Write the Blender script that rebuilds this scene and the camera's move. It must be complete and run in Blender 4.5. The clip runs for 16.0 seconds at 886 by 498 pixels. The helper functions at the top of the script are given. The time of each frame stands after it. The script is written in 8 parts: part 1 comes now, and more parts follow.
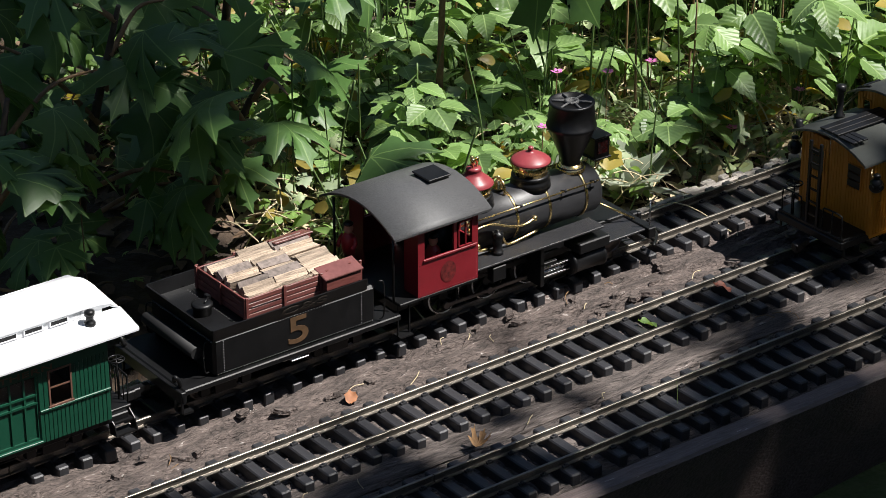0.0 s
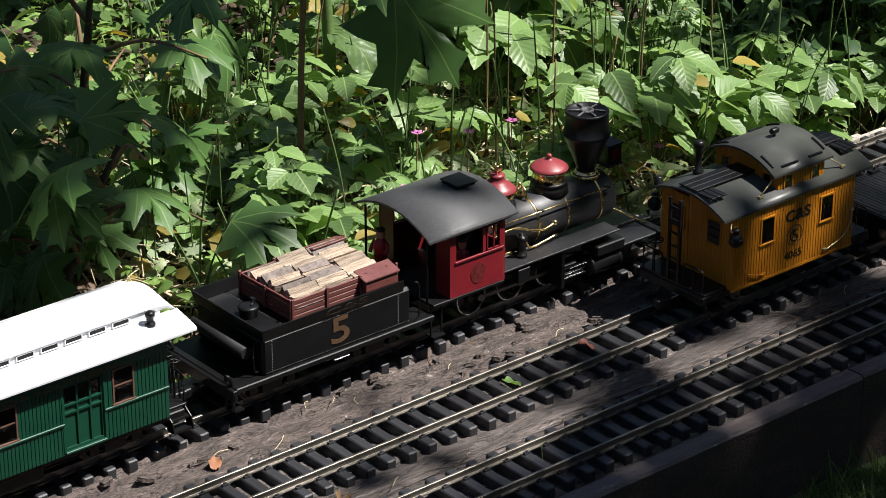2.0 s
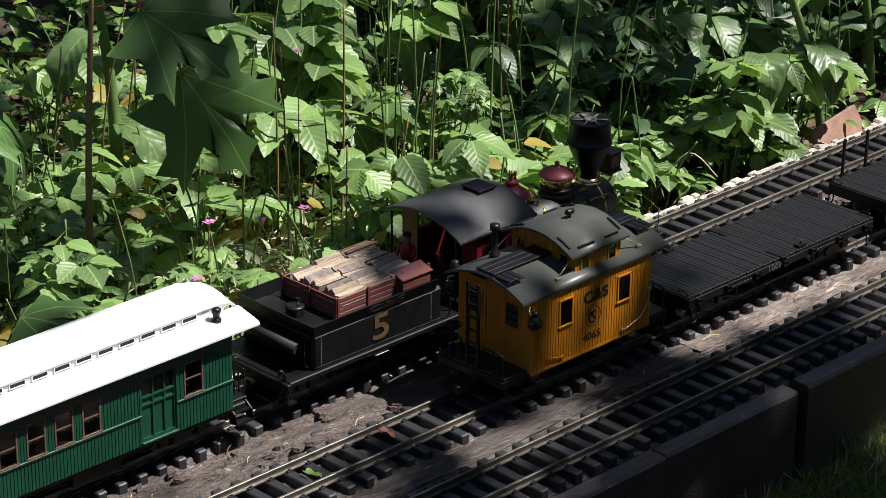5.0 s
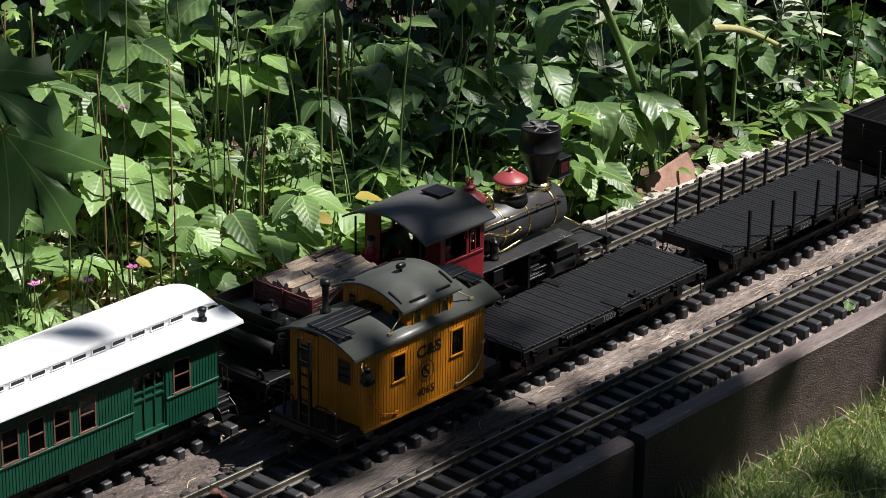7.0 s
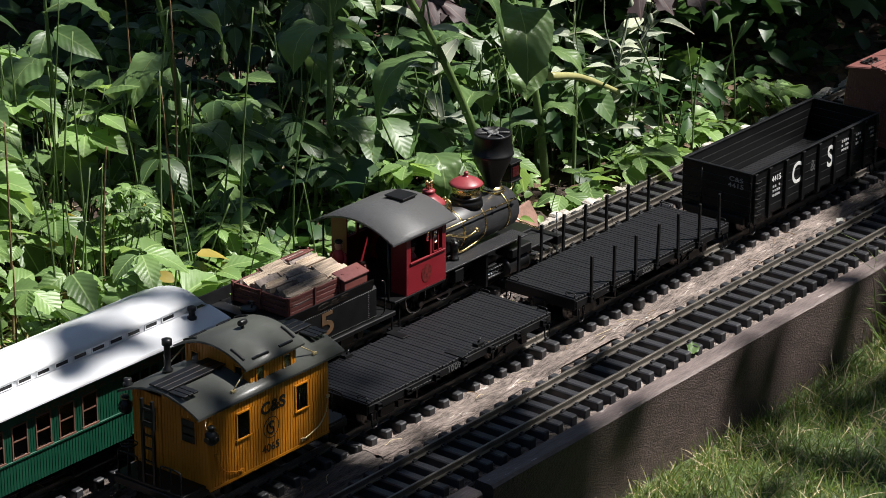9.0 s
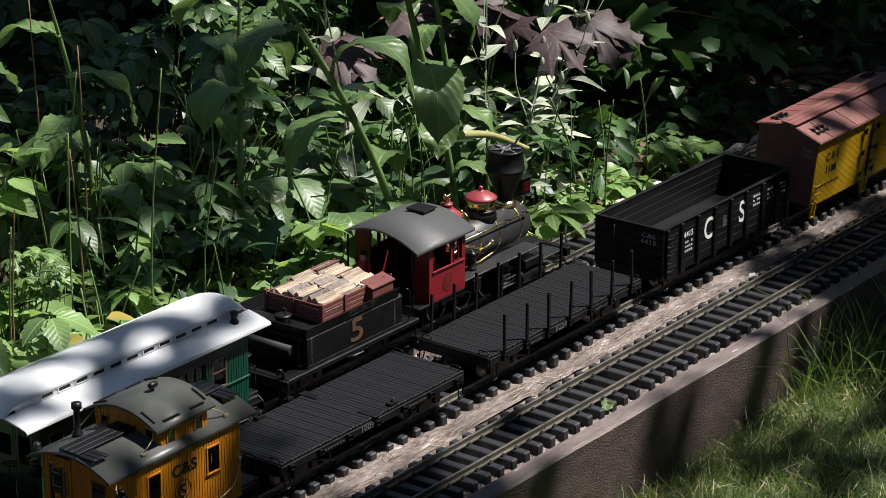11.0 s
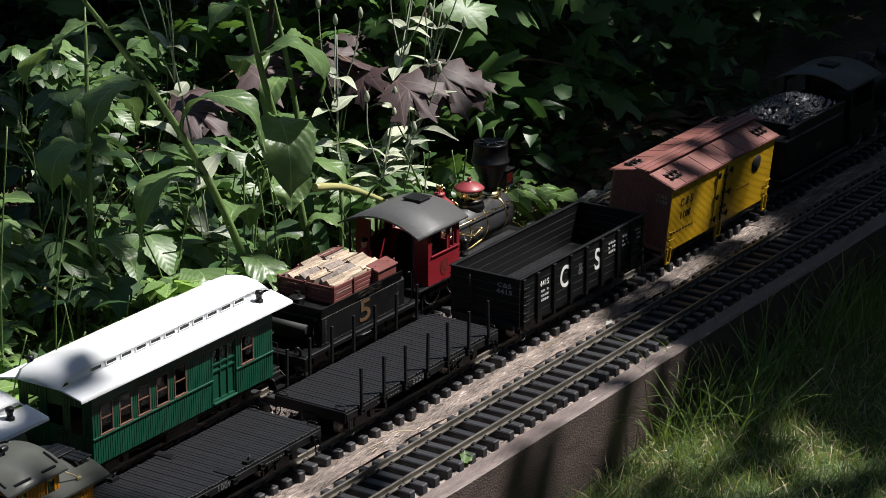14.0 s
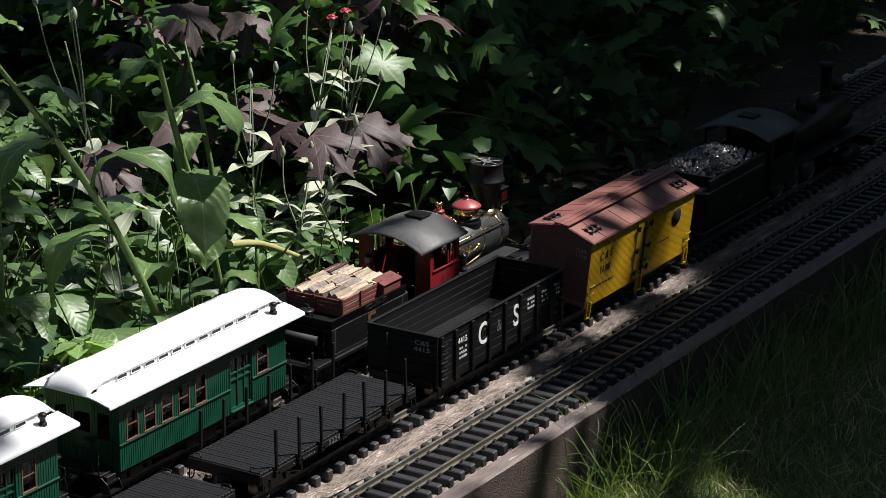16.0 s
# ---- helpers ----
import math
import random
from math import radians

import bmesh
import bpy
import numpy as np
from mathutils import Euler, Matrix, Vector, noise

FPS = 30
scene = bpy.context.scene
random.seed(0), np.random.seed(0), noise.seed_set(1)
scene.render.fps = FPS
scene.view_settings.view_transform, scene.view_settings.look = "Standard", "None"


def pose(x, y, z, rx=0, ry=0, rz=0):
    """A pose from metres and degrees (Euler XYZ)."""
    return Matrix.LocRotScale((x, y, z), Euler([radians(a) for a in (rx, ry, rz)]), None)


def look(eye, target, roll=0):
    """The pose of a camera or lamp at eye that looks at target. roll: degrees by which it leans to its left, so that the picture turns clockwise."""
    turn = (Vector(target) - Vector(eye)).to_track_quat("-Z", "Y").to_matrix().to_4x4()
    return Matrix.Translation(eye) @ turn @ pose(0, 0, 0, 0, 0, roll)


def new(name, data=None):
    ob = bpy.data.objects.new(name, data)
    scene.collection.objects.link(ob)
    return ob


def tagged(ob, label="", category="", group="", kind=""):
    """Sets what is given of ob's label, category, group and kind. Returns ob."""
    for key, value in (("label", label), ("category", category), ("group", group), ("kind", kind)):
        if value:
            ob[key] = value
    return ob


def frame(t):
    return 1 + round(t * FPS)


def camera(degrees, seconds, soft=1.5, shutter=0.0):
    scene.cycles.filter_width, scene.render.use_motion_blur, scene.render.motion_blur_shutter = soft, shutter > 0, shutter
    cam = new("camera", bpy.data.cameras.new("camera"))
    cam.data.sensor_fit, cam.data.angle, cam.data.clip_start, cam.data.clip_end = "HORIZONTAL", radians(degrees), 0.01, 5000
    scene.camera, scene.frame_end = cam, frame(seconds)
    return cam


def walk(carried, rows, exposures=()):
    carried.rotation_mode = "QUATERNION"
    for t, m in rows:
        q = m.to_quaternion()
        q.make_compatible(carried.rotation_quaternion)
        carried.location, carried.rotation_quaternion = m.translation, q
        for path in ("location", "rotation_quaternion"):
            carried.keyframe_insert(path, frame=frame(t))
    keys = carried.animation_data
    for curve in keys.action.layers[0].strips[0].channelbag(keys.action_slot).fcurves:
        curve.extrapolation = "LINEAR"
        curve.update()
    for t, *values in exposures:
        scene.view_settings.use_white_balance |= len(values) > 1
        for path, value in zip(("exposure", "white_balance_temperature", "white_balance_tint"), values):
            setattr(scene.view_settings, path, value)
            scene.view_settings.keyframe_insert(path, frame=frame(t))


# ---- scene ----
# camera: hand-held pan from the lawn, long lens
cam = camera(18.4, 16.0, soft=0.4)
PATH = [
    (0.0, -0.0717, -1.7851, 1.3146, 63.300, 0.109, -37.066),
    (0.5, -0.0649, -1.7856, 1.3134, 63.456, 0.267, -37.600),
    (1.0, -0.0626, -1.7880, 1.3142, 63.668, 0.351, -38.456),
    (1.5, -0.0610, -1.7902, 1.3141, 64.195, 0.330, -39.084),
    (2.0, -0.0598, -1.7923, 1.3145, 64.581, -0.012, -39.902),
    (2.5, -0.0603, -1.7940, 1.3148, 64.976, 0.102, -40.748),
    (3.0, -0.0609, -1.7904, 1.3152, 65.236, -0.368, -41.421),
    (3.5, -0.0608, -1.7840, 1.3173, 65.058, -0.437, -42.349),
    (6.0, -0.0287, -1.7458, 1.2893, 67.342, -0.676, -46.145),
    (6.5, -0.0197, -1.7460, 1.2889, 67.525, -0.623, -47.007),
    (7.0, -0.0098, -1.7462, 1.2889, 67.538, -0.721, -48.053),
    (7.5, -0.0037, -1.7479, 1.2898, 67.705, -0.470, -48.958),
    (8.0, 0.0000, -1.7516, 1.2914, 68.023, -0.476, -49.829),
    (8.5, 0.0014, -1.7556, 1.2879, 68.323, -0.363, -50.650),
    (9.0, 0.0046, -1.7573, 1.2880, 68.667, -0.246, -51.450),
    (11.5, 0.0212, -1.7606, 1.2807, 70.258, -0.105, -53.702),
    (12.0, 0.0241, -1.7602, 1.2808, 70.547, -0.011, -54.285),
    (12.5, 0.0264, -1.7592, 1.2787, 70.851, -0.012, -54.905),
    (13.0, 0.0301, -1.7571, 1.2773, 71.090, -0.045, -55.488),
    (13.5, 0.0369, -1.7532, 1.2766, 70.910, 0.028, -55.951),
    (14.0, 0.0450, -1.7487, 1.2767, 70.986, -0.009, -56.425),
    (14.5, 0.0521, -1.7441, 1.2748, 71.536, -0.126, -56.831),
    (15.0, 0.0821, -1.7418, 1.2780, 71.657, -0.000, -57.110),
    (15.5, 0.0923, -1.7393, 1.2785, 71.699, -0.035, -57.486),
    (16.0, 0.0930, -1.7375, 1.2785, 71.909, -0.098, -57.944),
]
walk(cam, [(t, pose(x, y, z, rx, ry, rz)) for t, x, y, z, rx, ry, rz in PATH])

# ---- world and sun ----
SUN_DIR = Vector((0.35, -0.35, 0.87)).normalized()
world = bpy.data.worlds.new("sky")
scene.world = world
world.use_nodes = True
wn = world.node_tree.nodes
sky = wn.new("ShaderNodeTexSky")
sky.sky_type = "NISHITA"
sky.sun_disc = False
sky.sun_elevation = math.asin(SUN_DIR.z)
sky.sun_rotation = math.atan2(SUN_DIR.x, SUN_DIR.y)
world.node_tree.links.new(sky.outputs[0], wn["Background"].inputs[0])
wn["Background"].inputs[1].default_value = 0.046
sun_data = bpy.data.lights.new("sun", "SUN")
sun_data.energy = 5.0
sun_data.angle = radians(0.5)
sun_data.color = (1.0, 0.965, 0.92)
sun = new("sun", sun_data)
sun.matrix_world = look(SUN_DIR * 20, (0, 0, 0))
scene.view_settings.exposure = 0.90

# ---- materials ----
def mat(name, col, rough=0.5, metal=0.0, var=0.15, scale=60.0, bump=0.0, bscale=300.0, fine=0.0, spec=0.5, wear=None, random_obj=0.0, stretch=None, coat=0.0, crack=0.0):
    """Two scales of colour variation, roughness variation and fine relief."""
    m = bpy.data.materials.new(name)
    m.use_nodes = True
    nt = m.node_tree
    n, l = nt.nodes, nt.links
    b = n["Principled BSDF"]
    b.inputs["Metallic"].default_value = metal
    b.inputs["Specular IOR Level"].default_value = spec
    b.inputs["Coat Weight"].default_value = coat
    tc = n.new("ShaderNodeTexCoord")
    src = tc.outputs["Object"]
    if stretch:
        mp = n.new("ShaderNodeMapping")
        mp.inputs["Scale"].default_value = stretch
        l.new(src, mp.inputs[0])
        src = mp.outputs[0]
    big = n.new("ShaderNodeTexNoise")
    big.inputs["Scale"].default_value = scale
    big.inputs["Detail"].default_value = 6
    l.new(src, big.inputs["Vector"])
    small = n.new("ShaderNodeTexNoise")
    small.inputs["Scale"].default_value = bscale
    small.inputs["Detail"].default_value = 4
    l.new(src, small.inputs["Vector"])
    add = n.new("ShaderNodeMath")
    add.operation = "ADD"
    l.new(big.outputs["Fac"], add.inputs[0])
    mul = n.new("ShaderNodeMath")
    mul.operation = "MULTIPLY_ADD"
    mul.inputs[1].default_value = 0.6
    mul.inputs[2].default_value = -0.3
    l.new(small.outputs["Fac"], mul.inputs[0])
    l.new(mul.outputs[0], add.inputs[1])
    ramp = n.new("ShaderNodeValToRGB")
    ramp.color_ramp.elements[0].position, ramp.color_ramp.elements[1].position = 0.25, 0.75
    ramp.color_ramp.elements[0].color = (*[c * (1 - var) for c in col], 1)
    ramp.color_ramp.elements[1].color = (*[min(1, c * (1 + var)) for c in col], 1)
    l.new(add.outputs[0], ramp.inputs[0])
    out = ramp.outputs[0]
    if wear:
        wr = n.new("ShaderNodeValToRGB")
        wr.color_ramp.elements[0].position, wr.color_ramp.elements[1].position = wear[1], min(1.0, wear[1] + 0.08)
        l.new(add.outputs[0], wr.inputs[0])
        mx = n.new("ShaderNodeMix")
        mx.data_type = "RGBA"
        l.new(wr.outputs[0], mx.inputs[0])
        l.new(out, mx.inputs[6])
        mx.inputs[7].default_value = (*wear[0], 1)
        out = mx.outputs[2]
    if random_obj:
        oi = n.new("ShaderNodeObjectInfo")
        mr = n.new("ShaderNodeMapRange")
        mr.inputs[3].default_value, mr.inputs[4].default_value = 1 - random_obj, 1 + random_obj
        l.new(oi.outputs["Random"], mr.inputs[0])
        hs = n.new("ShaderNodeHueSaturation")
        l.new(mr.outputs[0], hs.inputs["Value"])
        l.new(out, hs.inputs["Color"])
        out = hs.outputs[0]
    vor = None
    if crack:  # dark splits between flakes
        warp = n.new("ShaderNodeMix")
        warp.data_type = "VECTOR"
        warp.inputs[0].default_value = 0.09
        l.new(src, warp.inputs[4])
        l.new(big.outputs["Color"], warp.inputs[5])
        vor = n.new("ShaderNodeTexVoronoi")
        vor.feature = "DISTANCE_TO_EDGE"
        vor.inputs["Scale"].default_value = crack
        l.new(warp.outputs[1], vor.inputs["Vector"])
        cr = n.new("ShaderNodeMapRange")
        cr.inputs[1].default_value, cr.inputs[2].default_value = 0.0, 0.022
        cr.inputs[3].default_value, cr.inputs[4].default_value = 0.55, 1.0
        l.new(vor.outputs["Distance"], cr.inputs[0])
        hv = n.new("ShaderNodeHueSaturation")
        l.new(cr.outputs[0], hv.inputs["Value"])
        l.new(out, hv.inputs["Color"])
        out = hv.outputs[0]
        ht = n.new("ShaderNodeMath")
        ht.operation = "MULTIPLY_ADD"
        ht.inputs[1].default_value = 0.8
        l.new(cr.outputs[0], ht.inputs[0])
        l.new(small.outputs["Fac"], ht.inputs[2])
        small_out = ht.outputs[0]
    else:
        small_out = small.outputs["Fac"]
    l.new(out, b.inputs["Base Color"])
    rr = n.new("ShaderNodeMapRange")
    rr.inputs[3].default_value, rr.inputs[4].default_value = max(0.02, rough - 0.1), min(1, rough + 0.1)
    l.new(add.outputs[0], rr.inputs[0])
    l.new(rr.outputs[0], b.inputs["Roughness"])
    if bump:
        bp = n.new("ShaderNodeBump")
        bp.inputs["Strength"].default_value = bump
        bp.inputs["Distance"].default_value = fine or 0.001
        l.new(small_out, bp.inputs["Height"])
        l.new(bp.outputs[0], b.inputs["Normal"])
    return m


def leaf_mat(name, col, var=0.35, rough=0.45, trans=0.35, veins=(), ribs=0.0, relief=0.22):
    m = bpy.data.materials.new(name)
    m.use_nodes = True
    n, l = m.node_tree.nodes, m.node_tree.links
    b = n["Principled BSDF"]
    b.inputs["Roughness"].default_value = rough
    tc = n.new("ShaderNodeTexCoord")
    no = n.new("ShaderNodeTexNoise")
    no.inputs["Scale"].default_value = 35
    no.inputs["Detail"].default_value = 5
    l.new(tc.outputs["Object"], no.inputs["Vector"])
    geo = n.new("ShaderNodeNewGeometry")
    oi = n.new("ShaderNodeObjectInfo")
    a = n.new("ShaderNodeMath")
    a.operation = "ADD"
    l.new(geo.outputs["Random Per Island"], a.inputs[0])
    l.new(oi.outputs["Random"], a.inputs[1])
    fr = n.new("ShaderNodeMath")
    fr.operation = "FRACT"
    l.new(a.outputs[0], fr.inputs[0])
    s = n.new("ShaderNodeMath")
    s.operation = "MULTIPLY_ADD"
    s.inputs[1].default_value = 0.6
    l.new(fr.outputs[0], s.inputs[0])
    half = n.new("ShaderNodeMath")
    half.operation = "MULTIPLY"
    half.inputs[1].default_value = 0.4
    l.new(no.outputs["Fac"], half.inputs[0])
    l.new(half.outputs[0], s.inputs[2])
    ramp = n.new("ShaderNodeValToRGB")
    e = ramp.color_ramp.elements
    e[0].position, e[1].position = 0.1, 0.9
    e[0].color = (col[0] * (1 - var), col[1] * (1 - var), col[2] * (1 - var), 1)
    e[1].color = (col[0] * (1 + var * 1.3), col[1] * (1 + var), col[2] * (1 + var * 0.6), 1)
    l.new(s.outputs[0], ramp.inputs[0])
    col_out = ramp.outputs[0]
    sep = n.new("ShaderNodeSeparateXYZ")
    l.new(tc.outputs["Object"], sep.inputs[0])
    ay = n.new("ShaderNodeMath")
    ay.operation = "ABSOLUTE"
    l.new(sep.outputs[1], ay.inputs[0])
    near = None
    for ang in veins:  # pale ribs fanning out from the stalk
        dp = n.new("ShaderNodeVectorMath")
        dp.operation = "DOT_PRODUCT"
        cb = n.new("ShaderNodeCombineXYZ")
        l.new(sep.outputs[0], cb.inputs[0])
        l.new(ay.outputs[0], cb.inputs[1])
        l.new(cb.outputs[0], dp.inputs[0])
        dp.inputs[1].default_value = (math.sin(radians(ang)), -math.cos(radians(ang)), 0)
        ab = n.new("ShaderNodeMath")
        ab.operation = "ABSOLUTE"
        l.new(dp.outputs["Value"], ab.inputs[0])
        if near is None:
            near = ab
        else:
            mn = n.new("ShaderNodeMath")
            mn.operation = "MINIMUM"
            l.new(near.outputs[0], mn.inputs[0])
            l.new(ab.outputs[0], mn.inputs[1])
            near = mn
    if near:
        vm = n.new("ShaderNodeMapRange")
        vm.inputs[1].default_value, vm.inputs[2].default_value = 0.0002, 0.0010
        vm.inputs[3].default_value, vm.inputs[4].default_value = 0.65, 0.0
        l.new(near.outputs[0], vm.inputs[0])
        mv = n.new("ShaderNodeMix")
        mv.data_type = "RGBA"
        l.new(vm.outputs[0], mv.inputs[0])
        l.new(col_out, mv.inputs[6])
        mv.inputs[7].default_value = (col[0] * 2.4 + 0.05, col[1] * 1.9 + 0.05, col[2] * 2.0 + 0.02, 1)
        col_out = mv.outputs[2]
    l.new(col_out, b.inputs["Base Color"])
    fine = n.new("ShaderNodeTexNoise")
    fine.inputs["Scale"].default_value = 180
    l.new(tc.outputs["Object"], fine.inputs["Vector"])
    bp = n.new("ShaderNodeBump")
    bp.inputs["Strength"].default_value = relief
    bp.inputs["Distance"].default_value = 0.0012
    hgt = fine.outputs["Fac"]
    if ribs:  # side ribs running out and forward from the midrib
        df = n.new("ShaderNodeMath")
        df.operation = "SUBTRACT"
        l.new(sep.outputs[0], df.inputs[0])
        l.new(ay.outputs[0], df.inputs[1])
        sn = n.new("ShaderNodeMath")
        sn.operation = "MULTIPLY"
        sn.inputs[1].default_value = 6.283 / ribs
        l.new(df.outputs[0], sn.inputs[0])
        si = n.new("ShaderNodeMath")
        si.operation = "SINE"
        l.new(sn.outputs[0], si.inputs[0])
        ad = n.new("ShaderNodeMath")
        ad.operation = "MULTIPLY_ADD"
        ad.inputs[1].default_value = 0.6
        l.new(si.outputs[0], ad.inputs[0])
        l.new(fine.outputs["Fac"], ad.inputs[2])
        hgt = ad.outputs[0]
    l.new(hgt, bp.inputs["Height"])
    l.new(bp.outputs[0], b.inputs["Normal"])
    tr = n.new("ShaderNodeBsdfTranslucent")
    hs = n.new("ShaderNodeHueSaturation")
    hs.inputs["Hue"].default_value = 0.48
    hs.inputs["Saturation"].default_value = 1.15
    hs.inputs["Value"].default_value = 1.5
    l.new(col_out, hs.inputs["Color"])
    l.new(hs.outputs[0], tr.inputs["Color"])
    mix = n.new("ShaderNodeMixShader")
    mix.inputs[0].default_value = trans
    l.new(b.outputs[0], mix.inputs[1])
    l.new(tr.outputs[0], mix.inputs[2])
    l.new(mix.outputs[0], n["Material Output"].inputs[0])
    return m


M = {
    "black": mat("satin_black_plastic", (0.0055, 0.0055, 0.006), 0.40, var=0.35, bump=0.08, bscale=700, spec=0.32),
    "tie": mat("dark_grey_sleeper_plastic", (0.026, 0.026, 0.029), 0.45, var=0.25, bump=0.35, bscale=260, stretch=(3, 0.6, 3), random_obj=0.2),
    "rail": mat("weathered_brass_rail", (0.18, 0.162, 0.140), 0.36, metal=0.7, var=0.3, scale=25, bump=0.1, bscale=500),
    "railside": mat("dull_brass_rail_web", (0.10, 0.08, 0.055), 0.6, metal=0.5, var=0.4, scale=30, bump=0.2, bscale=400),
    "steel": mat("bright_steel", (0.55, 0.55, 0.56), 0.28, metal=1.0, var=0.15),
    "brass": mat("polished_brass", (0.88, 0.66, 0.30), 0.26, metal=1.0, var=0.12, scale=120),
    "gold": mat("dull_gold_paint", (0.085, 0.048, 0.024), 0.5, var=0.25),
    "red": mat("maroon_red_cab_paint", (0.17, 0.010, 0.016), 0.40, var=0.12, bump=0.05, bscale=600),
    "domered": mat("oxide_red_dome_paint", (0.23, 0.035, 0.042), 0.42, var=0.1, bump=0.05, bscale=500),
    "cabroof": mat("grainy_charcoal_roof", (0.070, 0.070, 0.072), 0.45, var=0.45, scale=700, bump=0.6, bscale=1500, fine=0.0006),
    "greyroof": mat("dark_grey_caboose_roof", (0.055, 0.058, 0.052), 0.42, var=0.25, scale=30, bump=0.08, bscale=900),
    "yellow": mat("chrome_orange_siding", (0.47, 0.175, 0.010), 0.42, var=0.1, scale=40, bump=0.06, bscale=500),
    "boxyellow": mat("reefer_yellow_siding", (0.42, 0.25, 0.008), 0.42, var=0.12, scale=40, bump=0.06, bscale=500),
    "boxred": mat("boxcar_brown_roof", (0.17, 0.065, 0.055), 0.5, var=0.18, scale=50, bump=0.15, bscale=600),
    "green": mat("dark_green_coach_paint", (0.006, 0.052, 0.029), 0.36, var=0.12, scale=40, bump=0.05, bscale=500),
    "white": mat("white_coach_roof", (0.66, 0.67, 0.69), 0.33, var=0.06, scale=25, bump=0.12, bscale=900),
    "sash": mat("tan_window_sash", (0.13, 0.065, 0.045), 0.5, var=0.2),
    "bin": mat("maroon_brown_wood_bin", (0.13, 0.040, 0.034), 0.5, var=0.25, scale=60, bump=0.3, bscale=300, stretch=(0.4, 2, 2)),
    "flat": mat("black_flatcar_planks", (0.0075, 0.0075, 0.009), 0.5, spec=0.3, var=0.4, scale=60, bump=0.35, bscale=300, stretch=(3, 0.6, 1)),
    "wheel": mat("worn_wheel_steel", (0.16, 0.14, 0.13), 0.45, metal=0.8, var=0.3),
    "log": mat("split_firewood", (0.36, 0.28, 0.21), 0.85, var=0.55, scale=110, bump=1.0, bscale=420, fine=0.002, stretch=(0.2, 2.4, 2.4), random_obj=0.35),
    "bark": mat("grey_firewood_bark", (0.16, 0.13, 0.115), 0.85, var=0.5, scale=120, bump=0.8, bscale=300, random_obj=0.2),
    "white_mark": mat("white_lettering", (0.62, 0.62, 0.60), 0.5, var=0.1),
    "black_mark": mat("black_lettering", (0.010, 0.009, 0.008), 0.5, var=0.1),
    "skin": mat("painted_doll", (0.45, 0.25, 0.17), 0.5),
    "coat": mat("red_painted_coat", (0.30, 0.015, 0.02), 0.45),
    "coal": mat("shiny_coal", (0.05, 0.05, 0.055), 0.16, var=0.5, scale=200, bump=0.8, bscale=300, spec=0.9),
    "lens": mat("red_lamp_lens", (0.05, 0.005, 0.005), 0.15),
    "deck": mat("weathered_timber_deck", (0.105, 0.086, 0.078), 0.85, var=0.7, scale=55, bump=1.0, bscale=260, fine=0.004, stretch=(0.3, 2.2, 1.5), wear=((0.42, 0.37, 0.34), 0.72), crack=42),
    "paledeck": mat("pale_grey_flaking_timber", (0.200, 0.160, 0.140), 0.88, var=0.65, scale=48, bump=1.0, bscale=240, fine=0.005, stretch=(0.4, 1.9, 1.5), wear=((0.50, 0.45, 0.41), 0.66), crack=38),
    "barkdirt": mat("flaking_bark_and_soil", (0.105, 0.082, 0.073), 0.9, var=0.65, scale=60, bump=1.0, bscale=320, fine=0.005, stretch=(0.5, 1.5, 1), wear=((0.46, 0.42, 0.39), 0.70), crack=62),
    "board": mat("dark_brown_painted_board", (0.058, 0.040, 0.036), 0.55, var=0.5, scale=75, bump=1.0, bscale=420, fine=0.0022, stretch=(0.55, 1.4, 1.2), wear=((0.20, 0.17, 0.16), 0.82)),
    # paler than the board: scuffed wear, plus sunlight put into the top's colour
    "boardtop": mat("worn_sunlit_board_top", (0.135, 0.105, 0.098), 0.6, var=0.35, scale=70, bump=0.6, bscale=260, fine=0.002, stretch=(0.35, 1.6, 1.4), wear=((0.48, 0.44, 0.42), 0.70)),
    "soil": mat("dark_garden_soil", (0.045, 0.030, 0.020), 0.95, var=0.5, scale=12, bump=1.0, bscale=80, fine=0.008),
    "edging": mat("pale_weathered_edging", (0.40, 0.36, 0.32), 0.9, var=0.4, scale=40, bump=1.0, bscale=140, fine=0.003),
    "tile": mat("terracotta_tile_shard", (0.24, 0.135, 0.10), 0.8, var=0.3, scale=50, bump=0.3),
    "dryleaf": mat("dry_tan_leaf", (0.38, 0.22, 0.10), 0.7, var=0.4, scale=60, bump=0.3),
    "redleaf": mat("dry_red_brown_leaf", (0.16, 0.05, 0.03), 0.6, var=0.4, scale=60, bump=0.3),
    "paleleaf": mat("bleached_leaf_scrap", (0.32, 0.31, 0.28), 0.7, var=0.2),
    "stem": mat("green_stem", (0.10, 0.16, 0.045), 0.6, var=0.35, scale=20),
    "palestem": mat("grey_green_stem", (0.20, 0.23, 0.16), 0.7, var=0.3, scale=40),
    "brownstem": mat("dry_brown_stem", (0.20, 0.12, 0.06), 0.75, var=0.4, scale=25),
    "trunk": mat("dark_bark", (0.075, 0.055, 0.042), 0.9, var=0.4, scale=25, bump=0.9, bscale=90, fine=0.004),
    "straw": mat("dry_straw", (0.50, 0.41, 0.26), 0.8, var=0.35),
    "pink": mat("pink_petals", (0.55, 0.14, 0.38), 0.6, var=0.15),
    "yellowpetal": mat("yellow_petals", (0.75, 0.55, 0.03), 0.6, var=0.15),
    "crimson": mat("crimson_petals", (0.30, 0.004, 0.030), 0.6, var=0.2),
}
